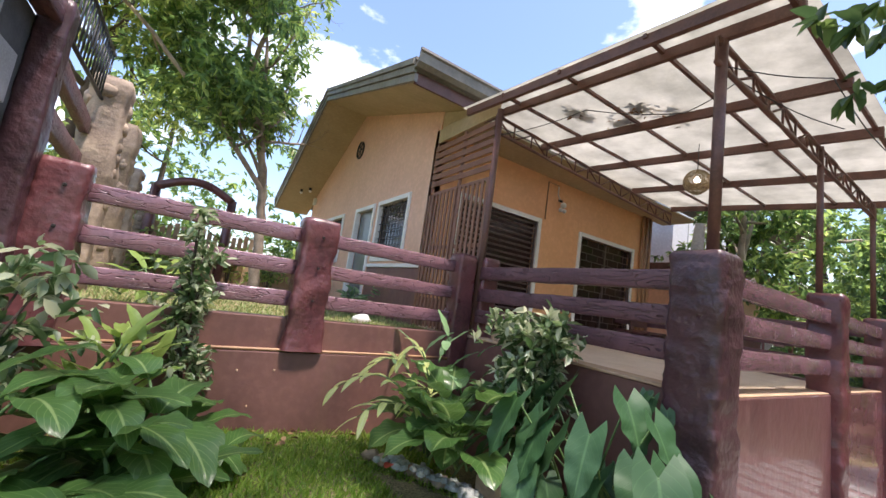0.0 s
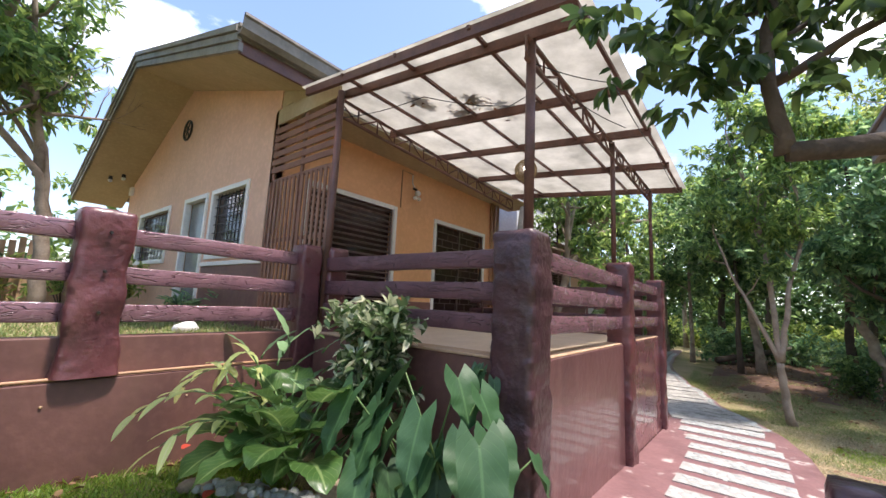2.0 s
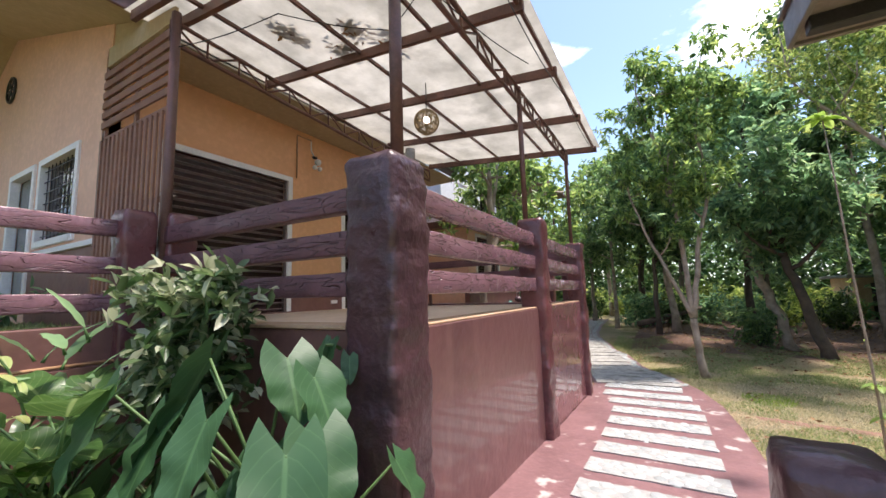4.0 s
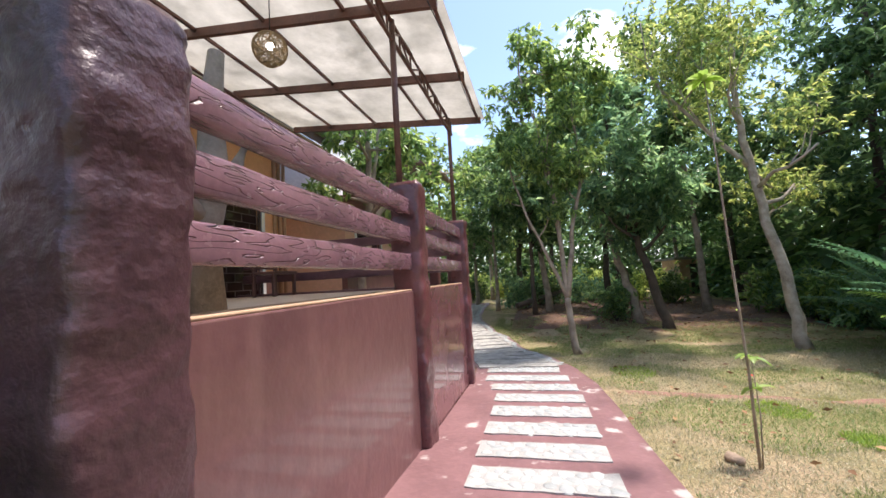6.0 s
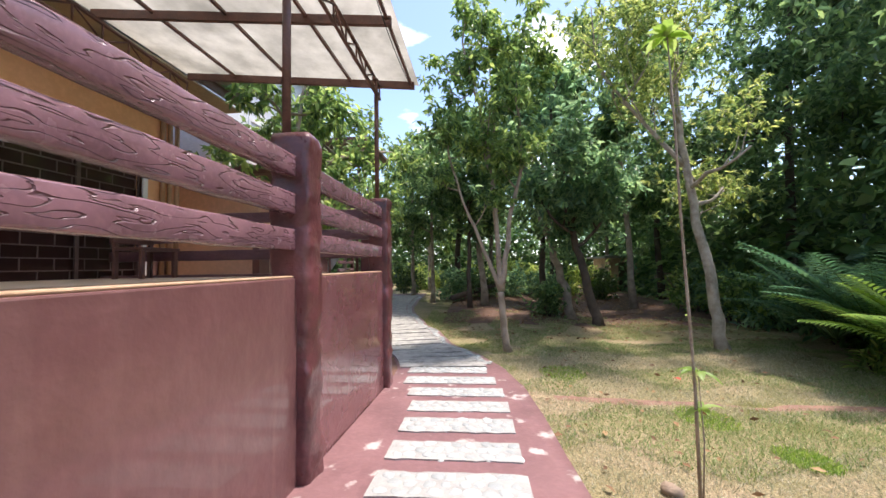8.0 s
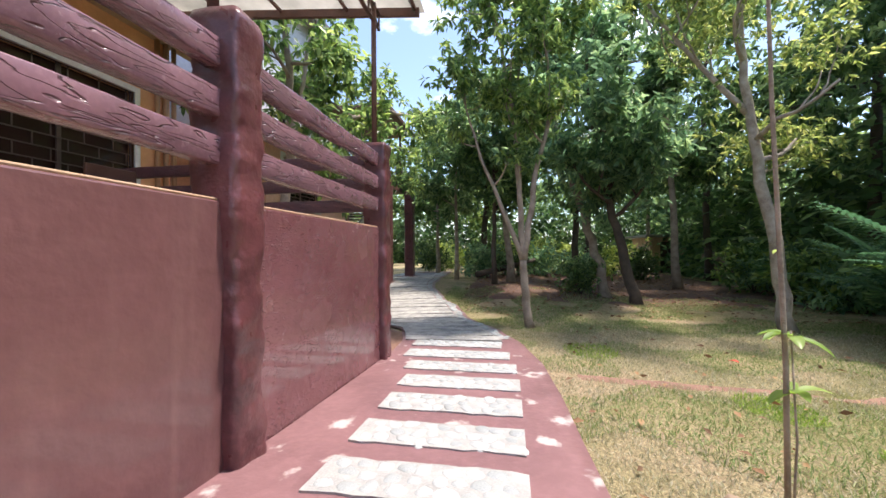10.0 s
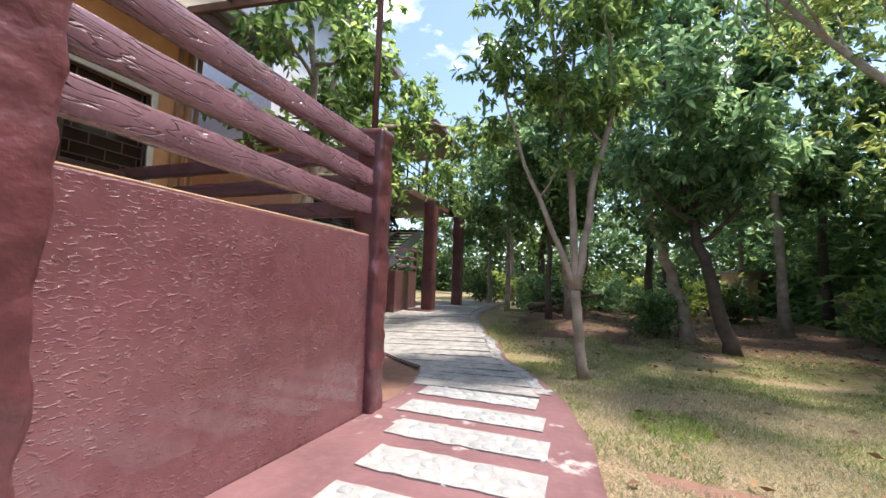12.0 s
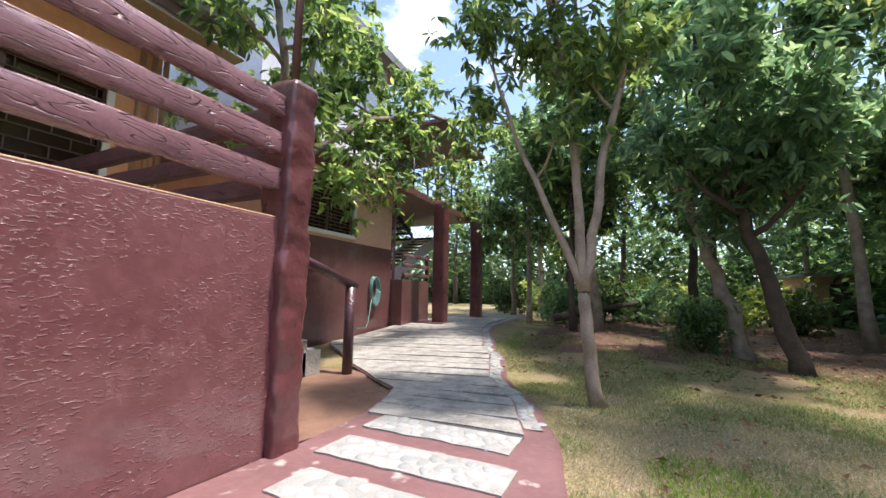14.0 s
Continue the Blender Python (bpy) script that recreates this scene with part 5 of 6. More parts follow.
def frond_plant(x, y, z, n, L, leaf, seed, label, arc=(0, 6.283)):
    """Arching feather leaves with paired leaflets."""
    t = thing("feather_palm", label, "palm", "feather palms")
    rng = np.random.default_rng(seed)
    for k in range(n):
        a = arc[0] + (arc[1] - arc[0]) * (k + rng.uniform(-0.3, 0.3)) / n
        d = Vector((math.cos(a), math.sin(a), rng.uniform(0.8, 2.2))).normalized()
        p = Vector((x, y, z))
        pts, V, F, UV = [p.copy()], [], [], []
        m = 26
        ln = L * rng.uniform(0.8, 1.15)
        for i in range(m):
            p = p + d * (ln / m)
            d = (d + Vector((0, 0, -0.85 / m))).normalized()
            pts.append(p.copy())
            if i < 4:
                continue
            side = d.cross(Vector((0, 0, 1))).normalized()
            f = i / m
            for s in (-1, 1):
                vv, ff, uu = blade(rng, p, side * s + d * 0.55 + Vector((0, 0, 0.10)), 0.46 * math.sin(math.pi * (0.15 + 0.8 * f)) + 0.05, 0.065, 0.55, 3, False, 0.1)
                o = len(V)
                V.extend(vv)
                F.extend([tuple(j + o for j in q) for q in ff])
                UV.extend(uu)
        mesh_ob("frond", V, F, leaf, t, True, UV)
        tube("midrib", pts, [0.016 * (1 - 0.8 * i / m) for i in range(m + 1)], M_STALK, t, 5)


L_FROND = leaf_mat("blue_green_fronds", (0.060, 0.150, 0.085), (0.080, 0.190, 0.095), (0.110, 0.230, 0.105), 0.4, 0.3)
L_FROND_Y = leaf_mat("bright_fronds", (0.120, 0.230, 0.035), (0.150, 0.270, 0.045), (0.210, 0.330, 0.060), 0.4, 0.45)
frond_plant(11.3, -7.4, gz(11, -7) + 0.4, 22, 2.5, L_FROND, 71, "blue-green feather-leaved palm clump at the lawn edge")
frond_plant(12.4, -7.6, gz(12, -7) + 0.3, 18, 2.4, L_FROND, 72, "blue-green feather-leaved palm clump at the lawn edge")
frond_plant(9.7, -6.9, gz(10, -7) + 0.3, 20, 2.1, L_FROND_Y, 73, "bright yellow-green feather palm beside the lawn")


# sapling on the lawn
def sapling():
    t = thing("sapling", "thin bare-stemmed sapling with a few yellow-green leaves on the lawn", "sapling")
    z0 = gz(6.6, -1.77) - 0.04
    pts = [(6.6, -1.77, z0), (6.6, -1.765, 0.2), (6.61, -1.72, 1.5), (6.6, -1.70, 2.2), (6.6, -1.67, 2.95)]
    v, f = merge([tube_data(pts, [0.014, 0.012, 0.010, 0.008, 0.006], 6), tube_data([(6.62, -1.80, z0), (6.63, -1.83, -0.2), (6.62, -1.80, 0.35)], [0.007, 0.006, 0.004], 5)])
    mesh_ob("stem", v, f, M_BARK, t, True)
    rng = np.random.default_rng(4)
    for (x, y, z), n, s in (((6.6, -1.67, 2.93), 11, 0.20), ((6.62, -1.80, 0.33), 6, 0.15), ((6.61, -1.8, 0.05), 4, 0.16), ((6.6, -1.74, 0.75), 1, 0.05)):
        for k in range(n):
            a = 2 * math.pi * k / n + rng.uniform(-0.4, 0.4)
            V, F, UV = blade(rng, (x, y, z - 0.02 * k * s), (math.cos(a), math.sin(a), rng.uniform(-0.2, 0.5)), s * rng.uniform(0.7, 1.2), s * 0.38, 1.0, 5)
            mesh_ob("leaf", V, F, L_FROND_Y if k % 3 else L_GINGER, t, True, UV)


sapling()


# dense far woods that close the view all round
def woods():
    rng = np.random.default_rng(909)
    pts = []
    for (x0, y0), (x1, y1), n in (((47, 20), (47, -18), 12000), ((47, -14), (4, -13), 12000), ((4, -13), (-12, -12), 2500), ((-16, -12), (-16, 26), 4000), ((40, 22), (40, -16), 26000), ((31, -11), (5, -11.3), 16000), ((-16, 27), (48, 27), 7000)):
        f = rng.uniform(0, 1, n)
        h = rng.uniform(0, 1, n) ** (1.8 if n > 14000 else 1.2) * (5.6 + 1.8 * np.sin(f * 31) + 1.2 * np.sin(f * 83))
        pts.append(np.stack([x0 + (x1 - x0) * f + rng.normal(0, 0.8, n), y0 + (y1 - y0) * f + rng.normal(0, 0.8, n), h - 0.6], 1))
    g = leaf_mesh("far_woods", np.concatenate(pts), 0.55, 0.5, L_DARK, None, rng, 0.3)
    tagged(g, "dense dark green woods closing the garden", "woods", kind="stuff")


woods()

# ---- paving ----
STRIPS = [(5.10 + 0.65 * i) for i in range(9)]


def strip_y(x):
    return interp(x, [(5, -0.55), (8.5, -0.52), (9.4, -0.48), (10.6, -0.26)]), interp(x, [(5, 0.70), (8.4, 0.74), (9.2, 0.88), (9.8, 1.06), (10.6, 1.12)])


def pebble_mesh(seed, n=9):
    rng = np.random.default_rng(seed)
    V, F = [], []
    r = 1 + rng.uniform(-0.20, 0.18, n)
    for ring, (k, z) in enumerate(((1.0, 0.0), (0.93, 0.55), (0.62, 0.95))):
        for i in range(n):
            a = 2 * math.pi * i / n
            V.append((k * r[i] * math.cos(a), k * r[i] * math.sin(a), z))
    V.append((0, 0, 1.05))
    for g in range(2):
        for i in range(n):
            a, c = g * n + i, g * n + (i + 1) % n
            F.append((a, c, c + n, a + n))
    for i in range(n):
        F.append((2 * n + i, 2 * n + (i + 1) % n, 3 * n))
    me = bpy.data.meshes.new("pebble")
    me.from_pydata(V, [], F)
    me.polygons.foreach_set("use_smooth", [True] * len(me.polygons))
    me.materials.append(M_PEBBLE)
    return me


PEBBLES = [pebble_mesh(900 + i) for i in range(6)]


def pebble(parent, x, y, z, a, b, h, rot, k):
    ob = new("pebble", PEBBLES[k % 6])
    ob.matrix_world = pose(x, y, z, 0, 0, rot) @ Matrix.Diagonal((a, b, h, 1))
    ob.parent = parent
    return ob


def pack(rng, x0, x1, y0, y1, r):
    """Jittered rows of stones filling a rectangle."""
    out = []
    rows = max(1, int((x1 - x0) / (1.75 * r)))
    cols = max(1, int((y1 - y0) / (2.1 * r)))
    for i in range(rows):
        for j in range(cols):
            x = x0 + (x1 - x0) * (i + 0.5) / rows + rng.normal(0, r * 0.20)
            y = y0 + (y1 - y0) * (j + 0.5 + (0.25 if i % 2 else -0.25)) / cols + rng.normal(0, r * 0.24)
            if y0 + r * 0.6 < y < y1 - r * 0.6:
                out.append((x, y))
    return out


rs = np.random.default_rng(8)
for i, x in enumerate(STRIPS):
    y0, y1 = strip_y(x + 0.2)
    bm = bmesh.new()
    n = 12
    ring = []
    for k in range(n + 1):
        ring.append((x + rs.normal(0, 0.008), y0 + (y1 - y0) * k / n))
    for k in range(n, -1, -1):
        ring.append((x + 0.41 + rs.normal(0, 0.008), y0 + (y1 - y0) * k / n))
    lo = [bm.verts.new((px, py, gz(px, py) - 0.05)) for px, py in ring]
    hi = [bm.verts.new((px, py, gz(px, py) + 0.026)) for px, py in ring]
    m = len(ring)
    for k in range(m):
        bm.faces.new((lo[k], lo[(k + 1) % m], hi[(k + 1) % m], hi[k]))
    for k in range(n):
        bm.faces.new((hi[k], hi[k + 1], hi[m - 2 - k], hi[m - 1 - k]))
    bmesh.ops.recalc_face_normals(bm, faces=bm.faces[:])
    st = tagged(part("paving_strip", bm, M_MORTAR), "pale mortar strip set with flat river pebbles in the path", "paving strip", "paving strips", "structure")
    st.name = "pavement_strip_%d" % (i + 1)
    for j, (px, py) in enumerate(pack(rs, x + 0.02, x + 0.39, y0 + 0.01, y1 - 0.01, 0.062)):
        pebble(st, px, py, gz(px, py) + 0.016, rs.uniform(0.050, 0.084), rs.uniform(0.046, 0.070), rs.uniform(0.017, 0.026), rs.uniform(0, 180), int(rs.integers(0, 6)))


def slab_row(i, x0, x1):
    """One cast slab across the far path, with a dark joint on each side."""
    V, F = [], []
    n = 8
    def yy(x, f):
        a, b = interp(x, PATH_R) + 0.30, interp(x, PATH_L) - 0.05
        return a + (b - a) * f
    skew = -min(0.9, 0.08 + 0.22 * (x0 - 10.7))
    for x in (x0 + 0.016, x1 - 0.016):
        for k in range(n + 1):
            f = k / n
            xx = x + skew * (f - 0.5) + 0.02 * math.sin(5 * f + i * 2.3)
            y = yy(xx, f)
            V.append((xx, y, gz(xx, y) + 0.035))
            V.append((xx, y, gz(xx, y) - 0.02))
    w = 2 * (n + 1)
    for k in range(n):
        a = 2 * k
        F.append((a, a + w, a + w + 2, a + 2))
        F.append((a + 1, a, a + 2, a + 3))
        F.append((a + w, a + w + 1, a + w + 3, a + w + 2))
    F.append((0, 1, w + 1, w))
    F.append((w - 2, 2 * w - 2, 2 * w - 1, w - 1))
    return mesh_ob("slab", V, F, M_SLAB, far_paving)


far_paving = tagged(new("pavement_slabs"), "grey washed-out cast slabs with dark joints on the path bend", "paving", kind="structure")
slab_bed = tagged(mesh_ob("pavement_bed", [(x, interp(x, PATH_R) + 0.30 + (interp(x, PATH_L) - 0.05 - interp(x, PATH_R) - 0.30) * f, gz(x, interp(x, PATH_R)) + 0.021) for x in [10.7 + 0.2 * k for k in range(67)] for f in (0, 0.5, 1)],
    [q for k in range(66) for q in ((3 * k, 3 * k + 3, 3 * k + 4, 3 * k + 1), (3 * k + 1, 3 * k + 4, 3 * k + 5, 3 * k + 2))], M_JOINT), "dark mortar bed between the path slabs", "mortar", kind="structure")
xx = 10.72
i = 0
while xx < 24.0:
    w = 0.40 + 0.05 * math.sin(i * 1.9)
    slab_row(i, xx, xx + w)
    xx += w
    i += 1
border = tagged(mesh_ob("pavement_border", *(lambda xs: ([(x, interp(x, PATH_R) + d, gz(x, interp(x, PATH_R)) + z) for x in xs for d, z in ((0.27, 0.016), (0.10, 0.022), (0.06, -0.02))],
    [q for k in range(len(xs) - 1) for q in ((3 * k, 3 * k + 1, 3 * k + 4, 3 * k + 3), (3 * k + 1, 3 * k + 2, 3 * k + 5, 3 * k + 4))]))([11.0 + 0.25 * k for k in range(53)]), M_SLAB), "pale pebbled border along the path bend", "border", kind="structure")
STONES_E = tagged(new("pavement_edge"), "flat stones set along the path border", "edging", kind="structure")
for k in range(80):
    x = 11.1 + 0.075 * k + rs.normal(0, 0.02)
    y = interp(x, PATH_R) + rs.uniform(0.07, 0.25)
    pebble(STONES_E, x, y, gz(x, y) + 0.022, rs.uniform(0.04, 0.07), rs.uniform(0.035, 0.055), 0.014, rs.uniform(0, 180), k)

# side bed with red soil beyond the end post and the soil line across the lawn
bed = sheet("ground_bed", axis(9.7, 12.4, 9.7, 12.4, 0.2), axis(1.35, 5.2, 1.35, 5.2, 0.2), lambda x, y: gz(x, y) - 0.01 + 0.03 * noise.noise(Vector((x * 2, y * 2, 9))) - max(0, (x - 11.2) * 0.25 - (y - 1.4) * 0.25), M_REDSOIL)
tagged(bed, "bare red soil bed beside the terrace end", "soil", kind="structure")
line = sheet("ground_trench_line", [9.05 + 0.06 * k for k in range(6)], [-9.0 + 0.12 * k for k in range(66)],
             lambda x, y: gz(x, y) - 0.020 + 0.014 * noise.noise(Vector((x * 6, y * 3, 2))) - 0.03 * abs((x - 9.2) / 0.15) ** 3 - max(0, 0.05 * noise.noise(Vector((x * 1.5, y * 0.9, 7)))), M_REDSOIL)
tagged(line, "filled trench line of red soil across the lawn", "soil", kind="structure")

# ---- grass ----
def grass_patch(name, label, n, region, hgt, material, seed, zf=gz, keep=None):
    rng = np.random.default_rng(seed)
    x = rng.uniform(region[0], region[1], n)
    y = rng.uniform(region[2], region[3], n)
    pts = []
    for a, c in zip(x, y):
        if keep is None or keep(a, c):
            pts.append((a, c, zf(a, c) - 0.035))
    pts = np.array(pts)
    d = np.stack([rng.normal(0, 0.55, len(pts)), rng.normal(0, 0.55, len(pts)), np.ones(len(pts)) * 0.8], 1)
    g = leaf_mesh(name, pts, hgt, 0.16, material, None, rng, dirs=d, spread=0.8)
    return tagged(g, label, "grass", kind="stuff")


def on_lawn(x, y):
    return not (x > 2.6 and y > interp(x, PATH_R) - 0.02) and not 9.15 < x < 9.27


def thick(x, y):
    return noise.noise(Vector((x * 0.9, y * 0.9, 1.3))) > -0.05


grass_patch("grass", "short patchy lawn grass, green tufts", 100000, (3.0, 13.5, -7.0, -0.4), 0.055, L_GRASS, 1, keep=lambda x, y: on_lawn(x, y) and noise.noise(Vector((x * 0.8, y * 0.8, 1.3))) > 0.02)
grass_patch("grass", "short dry straw-coloured lawn grass", 110000, (3.0, 13.0, -7.0, -0.4), 0.045, L_DRY, 2, keep=lambda x, y: on_lawn(x, y) and noise.noise(Vector((x * 0.8, y * 0.8, 1.3))) < 0.25)
grass_patch("grass", "short lawn grass in tree shade", 60000, (12.5, 18.0, -8.0, 1.6), 0.06, L_GRASS, 3, keep=lambda x, y: on_lawn(x, y) and thick(x, y))
L_LUSH = leaf_mat("lush_grass_blades", (0.085, 0.190, 0.020), (0.165, 0.290, 0.040), (0.300, 0.400, 0.085), 0.5, 0.4)
grass_patch("grass", "lush bright green grass below the garden wall", 26000, (-1.3, 2.6, 1.6, 4.34), 0.085, L_LUSH, 4, keep=lambda x, y: not (x > 1.75 and y < 3.4 - (x - 1.75)))
grass_patch("grass", "bright green grass on the raised garden", 14000, (-3.0, 3.45, 4.7, 10.0), 0.09, L_GRASS, 5, zf=lambda x, y: 1.03)
for k, (gx, gy, gr) in enumerate(((8.6, -2.9, 0.42), (7.5, -3.2, 0.3), (10.6, -1.6, 0.5))):
    grass_patch("grass_tuft", "low patch of vivid green weeds in the lawn", 1600, (gx - gr, gx + gr, gy - gr, gy + gr), 0.06, L_LUSH, 10 + k, keep=lambda x, y: (x - gx) ** 2 + ((y - gy) * 1.3) ** 2 < gr * gr)


def litter(name, label, n, region, seed, zf=gz):
    rng = np.random.default_rng(seed)
    pts = np.array([(a, c, zf(a, c) + 0.012) for a, c in zip(rng.uniform(region[0], region[1], n), rng.uniform(region[2], region[3], n))])
    d = np.stack([rng.normal(0, 1, n), rng.normal(0, 1, n), rng.normal(0.08, 0.1, n)], 1)
    return tagged(leaf_mesh(name, pts, 0.10, 0.45, L_LITTER, None, rng, dirs=d, spread=0.1), label, "leaves", kind="stuff")


litter("fallen_leaves", "dry brown fallen leaves under the trees", 2600, (13.5, 26, -8, 1), 41)
litter("fallen_leaves", "scattered dry leaves on the lawn", 260, (3, 13, -7, -1), 42)
litter("fallen_leaves", "dry leaves along the garden wall foot", 60, (-0.5, 2.4, 3.9, 4.35), 43)
for k, (x, y, z) in enumerate(((1.95, 4.15, 0.02), (1.75, 3.1, -0.01), (10.2, -3.4, gz(10.2, -3.4)))):
    V, F, UV = blade(RNG, (x, y, z + 0.03), (0.7, 0.5, 0.15), 0.13, 0.08, 0.6, 4)
    tagged(mesh_ob("fallen_leaf", V, F, L_REDLEAF, None, True, UV), "curled red fallen leaf on the grass", "leaf", "red fallen leaves")

# ---- pebble edging by the plants ----
edging = thing("pebble_edging", "rounded grey pebbles banked around the planting bed", "stone edging")
box("bed_stone", 2.5, 2.9, 2.45, 2.8, -0.25, 0.05, M_STONE, edging, 0.05)
for k in range(90):
    f = rs.uniform(0, 1)
    x, y = 1.98 + 0.62 * f + rs.normal(0, 0.06), 3.42 - 0.85 * f + rs.normal(0, 0.07)
    pebble(edging, x, y, gz(x, y) - 0.02 + 0.09 * max(0, 1 - abs(x - 1.95 - 0.62 * f) * 4), rs.uniform(0.035, 0.06), rs.uniform(0.03, 0.05), rs.uniform(0.03, 0.045), rs.uniform(0, 180), k)
for k in range(6):
    x, y = 1.85 + 0.09 * k, 3.62 - 0.12 * k
    bm = bmesh.new()
    bmesh.ops.create_icosphere(bm, subdivisions=2, radius=1.0)
    for v in bm.verts:
        v.co = v.co * (1 + 0.22 * noise.noise(v.co * 1.6 + Vector((k, 0, 0))))
    bm.transform(pose(x, y, gz(x, y) + 0.03, 0, 0, 40 * k) @ Matrix.Diagonal((0.10, 0.075, 0.06, 1)))
    part("stone", bm, M_STONE, edging, smooth=True)

# ---- short carved post by the path ----
sp = thing("low_gate_post", "short dark carved wooden post beside the path", "post")
lumpy("post_body", 2.98, -0.53, 0.27, 0.26, gz(2.98, -0.53) - 0.1, 0.81, M_POST_OLD, sp, 0.02, 15, 0.05, 7)

# ---- small roof by the path start ----
shed = thing("small_shelter", "small dark grey shelter roof edge near the path start", "shelter")
SX, SY, SZ = 4.43, -0.93, 2.70
box("soffit", SX - 2.2, SX - 0.03, SY - 2.0, SY - 0.03, SZ + 0.02, SZ + 0.05, M_SHEDWOOD, shed, 0.004)
box("roof_panel", SX - 2.25, SX + 0.02, SY - 2.05, SY + 0.02, SZ + 0.20, SZ + 0.23, M_ROOF, shed, 0.006)
box("fascia", SX - 2.2, SX, SY - 0.03, SY, SZ, SZ + 0.198, M_ROOF, shed, 0.006)
box("fascia", SX - 0.03, SX, SY - 2.0, SY - 0.031, SZ, SZ + 0.198, M_ROOF, shed, 0.006)
box("beam", SX - 0.30, SX - 0.22, SY - 2.0, SY - 0.031, SZ - 0.06, SZ + 0.019, M_DARKIRON, shed, 0.006)
for px, py in ((SX - 0.26, SY - 1.9), (SX - 2.1, SY - 1.9)):
    tube("leg", [(px, py, gz(px, py) - 0.1), (px, py, SZ + 0.02)], 0.045, M_DARKIRON, shed)

# ---- terrace things ----
lampo = thing("pendant_lamp", "round woven rattan pendant lamp, lit, under the canopy", "lamp")
LX, LY, LZ, LR = 6.12, 2.70, 3.83, 0.185
weave = []
rl = np.random.default_rng(3)
for k in range(46):
    n1 = Vector(rl.normal(0, 1, 3)).normalized()
    u = n1.orthogonal().normalized()
    w = n1.cross(u)
    h = rl.uniform(-0.55, 0.55)
    rr = math.sqrt(1 - h * h)
    weave.append(tube_data([Vector((LX, LY, LZ)) + LR * (n1 * h + rr * (math.cos(a) * u + math.sin(a) * w)) for a in [2 * math.pi * q / 20 for q in range(21)]], 0.0042, 4))
v, f = merge(weave)
mesh_ob("woven_shade", v, f, M_WEAVE, lampo, True)
bm = bmesh.new()
bmesh.ops.create_uvsphere(bm, u_segments=14, v_segments=10, radius=0.045, matrix=pose(LX, LY, LZ + 0.03))
part("bulb", bm, M_BULB, lampo, smooth=True)
tube("cord", [(LX, LY, LZ + 0.06), (LX, LY, CZ + 0.26)], 0.006, M_DARKIRON, lampo)
tube("rim", [(LX + 0.07 * math.cos(a), LY + 0.07 * math.sin(a), LZ - 0.175) for a in [i * math.pi / 8 for i in range(17)]], 0.007, M_WEAVE, lampo)


def camera_bulb():
    t = thing("security_light", "white bulb-shaped security camera on the orange wall", "camera")
    tube("conduit", [(6.98, HY0 - 0.02, 4.60), (6.98, HY0 - 0.02, 4.40), (7.05, HY0 - 0.03, 4.30)], 0.014, M_WHITE, t)
    tube("mount", [(7.05, HY0 - 0.0, 4.28), (7.05, HY0 - 0.10, 4.24)], 0.03, M_DARKIRON, t)
    bm = bmesh.new()
    bmesh.ops.create_uvsphere(bm, u_segments=14, v_segments=10, radius=0.07, matrix=pose(7.06, HY0 - 0.14, 4.14))
    part("bulb_head", bm, M_WHITE, t, smooth=True)
    for dx in (-0.06, 0.07):
        bm = bmesh.new()
        bmesh.ops.create_uvsphere(bm, u_segments=12, v_segments=8, radius=0.05, matrix=pose(7.06 + dx, HY0 - 0.12, 4.02))
        part("lamp_head", bm, M_WHITE, t, smooth=True)


camera_bulb()
tube("wall_conduit", [(6.62, HY0 - 0.02, 3.72), (6.62, HY0 - 0.02, 4.62), (6.98, HY0 - 0.02, 4.62)], 0.014, M_PIPE)
tagged(bpy.data.objects["wall_conduit"], "thin tan electrical conduit on the orange wall", "conduit")
for k, x in enumerate((10.62, 10.80, 10.98)):
    p = tube("drain_pipe", [(x, HY0 - 0.07, 0.9), (x, HY0 - 0.07, 4.74)], 0.045, M_PIPE)
    tagged(p, "tan painted downpipe at the house corner", "pipe", "downpipes")


def wire(name, pts, label):
    out = []
    for a, c in zip(pts, pts[1:]):
        a, c = Vector(a), Vector(c)
        for i in range(8):
            f = i / 8
            q = a.lerp(c, f)
            q.z -= 0.10 * math.sin(math.pi * f) * (c - a).length / 3
            out.append(q)
    out.append(Vector(pts[-1]))
    return tagged(tube(name, out, 0.006, M_DARKIRON, None, 5), label, "cable")


wire("cable", [(3.5, 4.3, 4.1), (3.8, 3.0, 4.16), (4.6, 2.2, 4.16), (4.2, 1.5, 4.1), (6.0, 1.1, 4.14)], "loose black cable slung under the canopy")
wire("cable", [(3.7, 1.42, 3.98), (4.6, 0.9, 4.05), (7.0, 0.88, 4.10), (9.8, 0.9, 4.15)], "loose black cable along the canopy edge")
# leaf heaps that dirt the roofing from above
for k, (x, y, r) in enumerate(((4.45, 3.62, 0.20), (5.05, 3.25, 0.22), (5.15, 2.60, 0.25), (4.75, 2.85, 0.15))):
    rg = np.random.default_rng(500 + k)
    pts = np.stack([x + rg.normal(0, r * 0.6, 90), y + rg.normal(0, r * 0.35, 90), CZ + 0.115 + 0.10 * (y - CY0) + rg.uniform(0, 0.05, 90)], 1)
    tagged(leaf_mesh("leaf_heap", pts, 0.12, 0.4, L_LITTER, None, rg, dirs=np.stack([rg.normal(0, 1, 90), rg.normal(0, 1, 90), rg.normal(0.1, 0.2, 90)], 1), spread=0.1), "dark heap of fallen leaves on the canopy roofing", "leaves", "leaf heaps")


# driftwood pieces and a bench on the terrace
DRIFT = (4.55, 2.0)


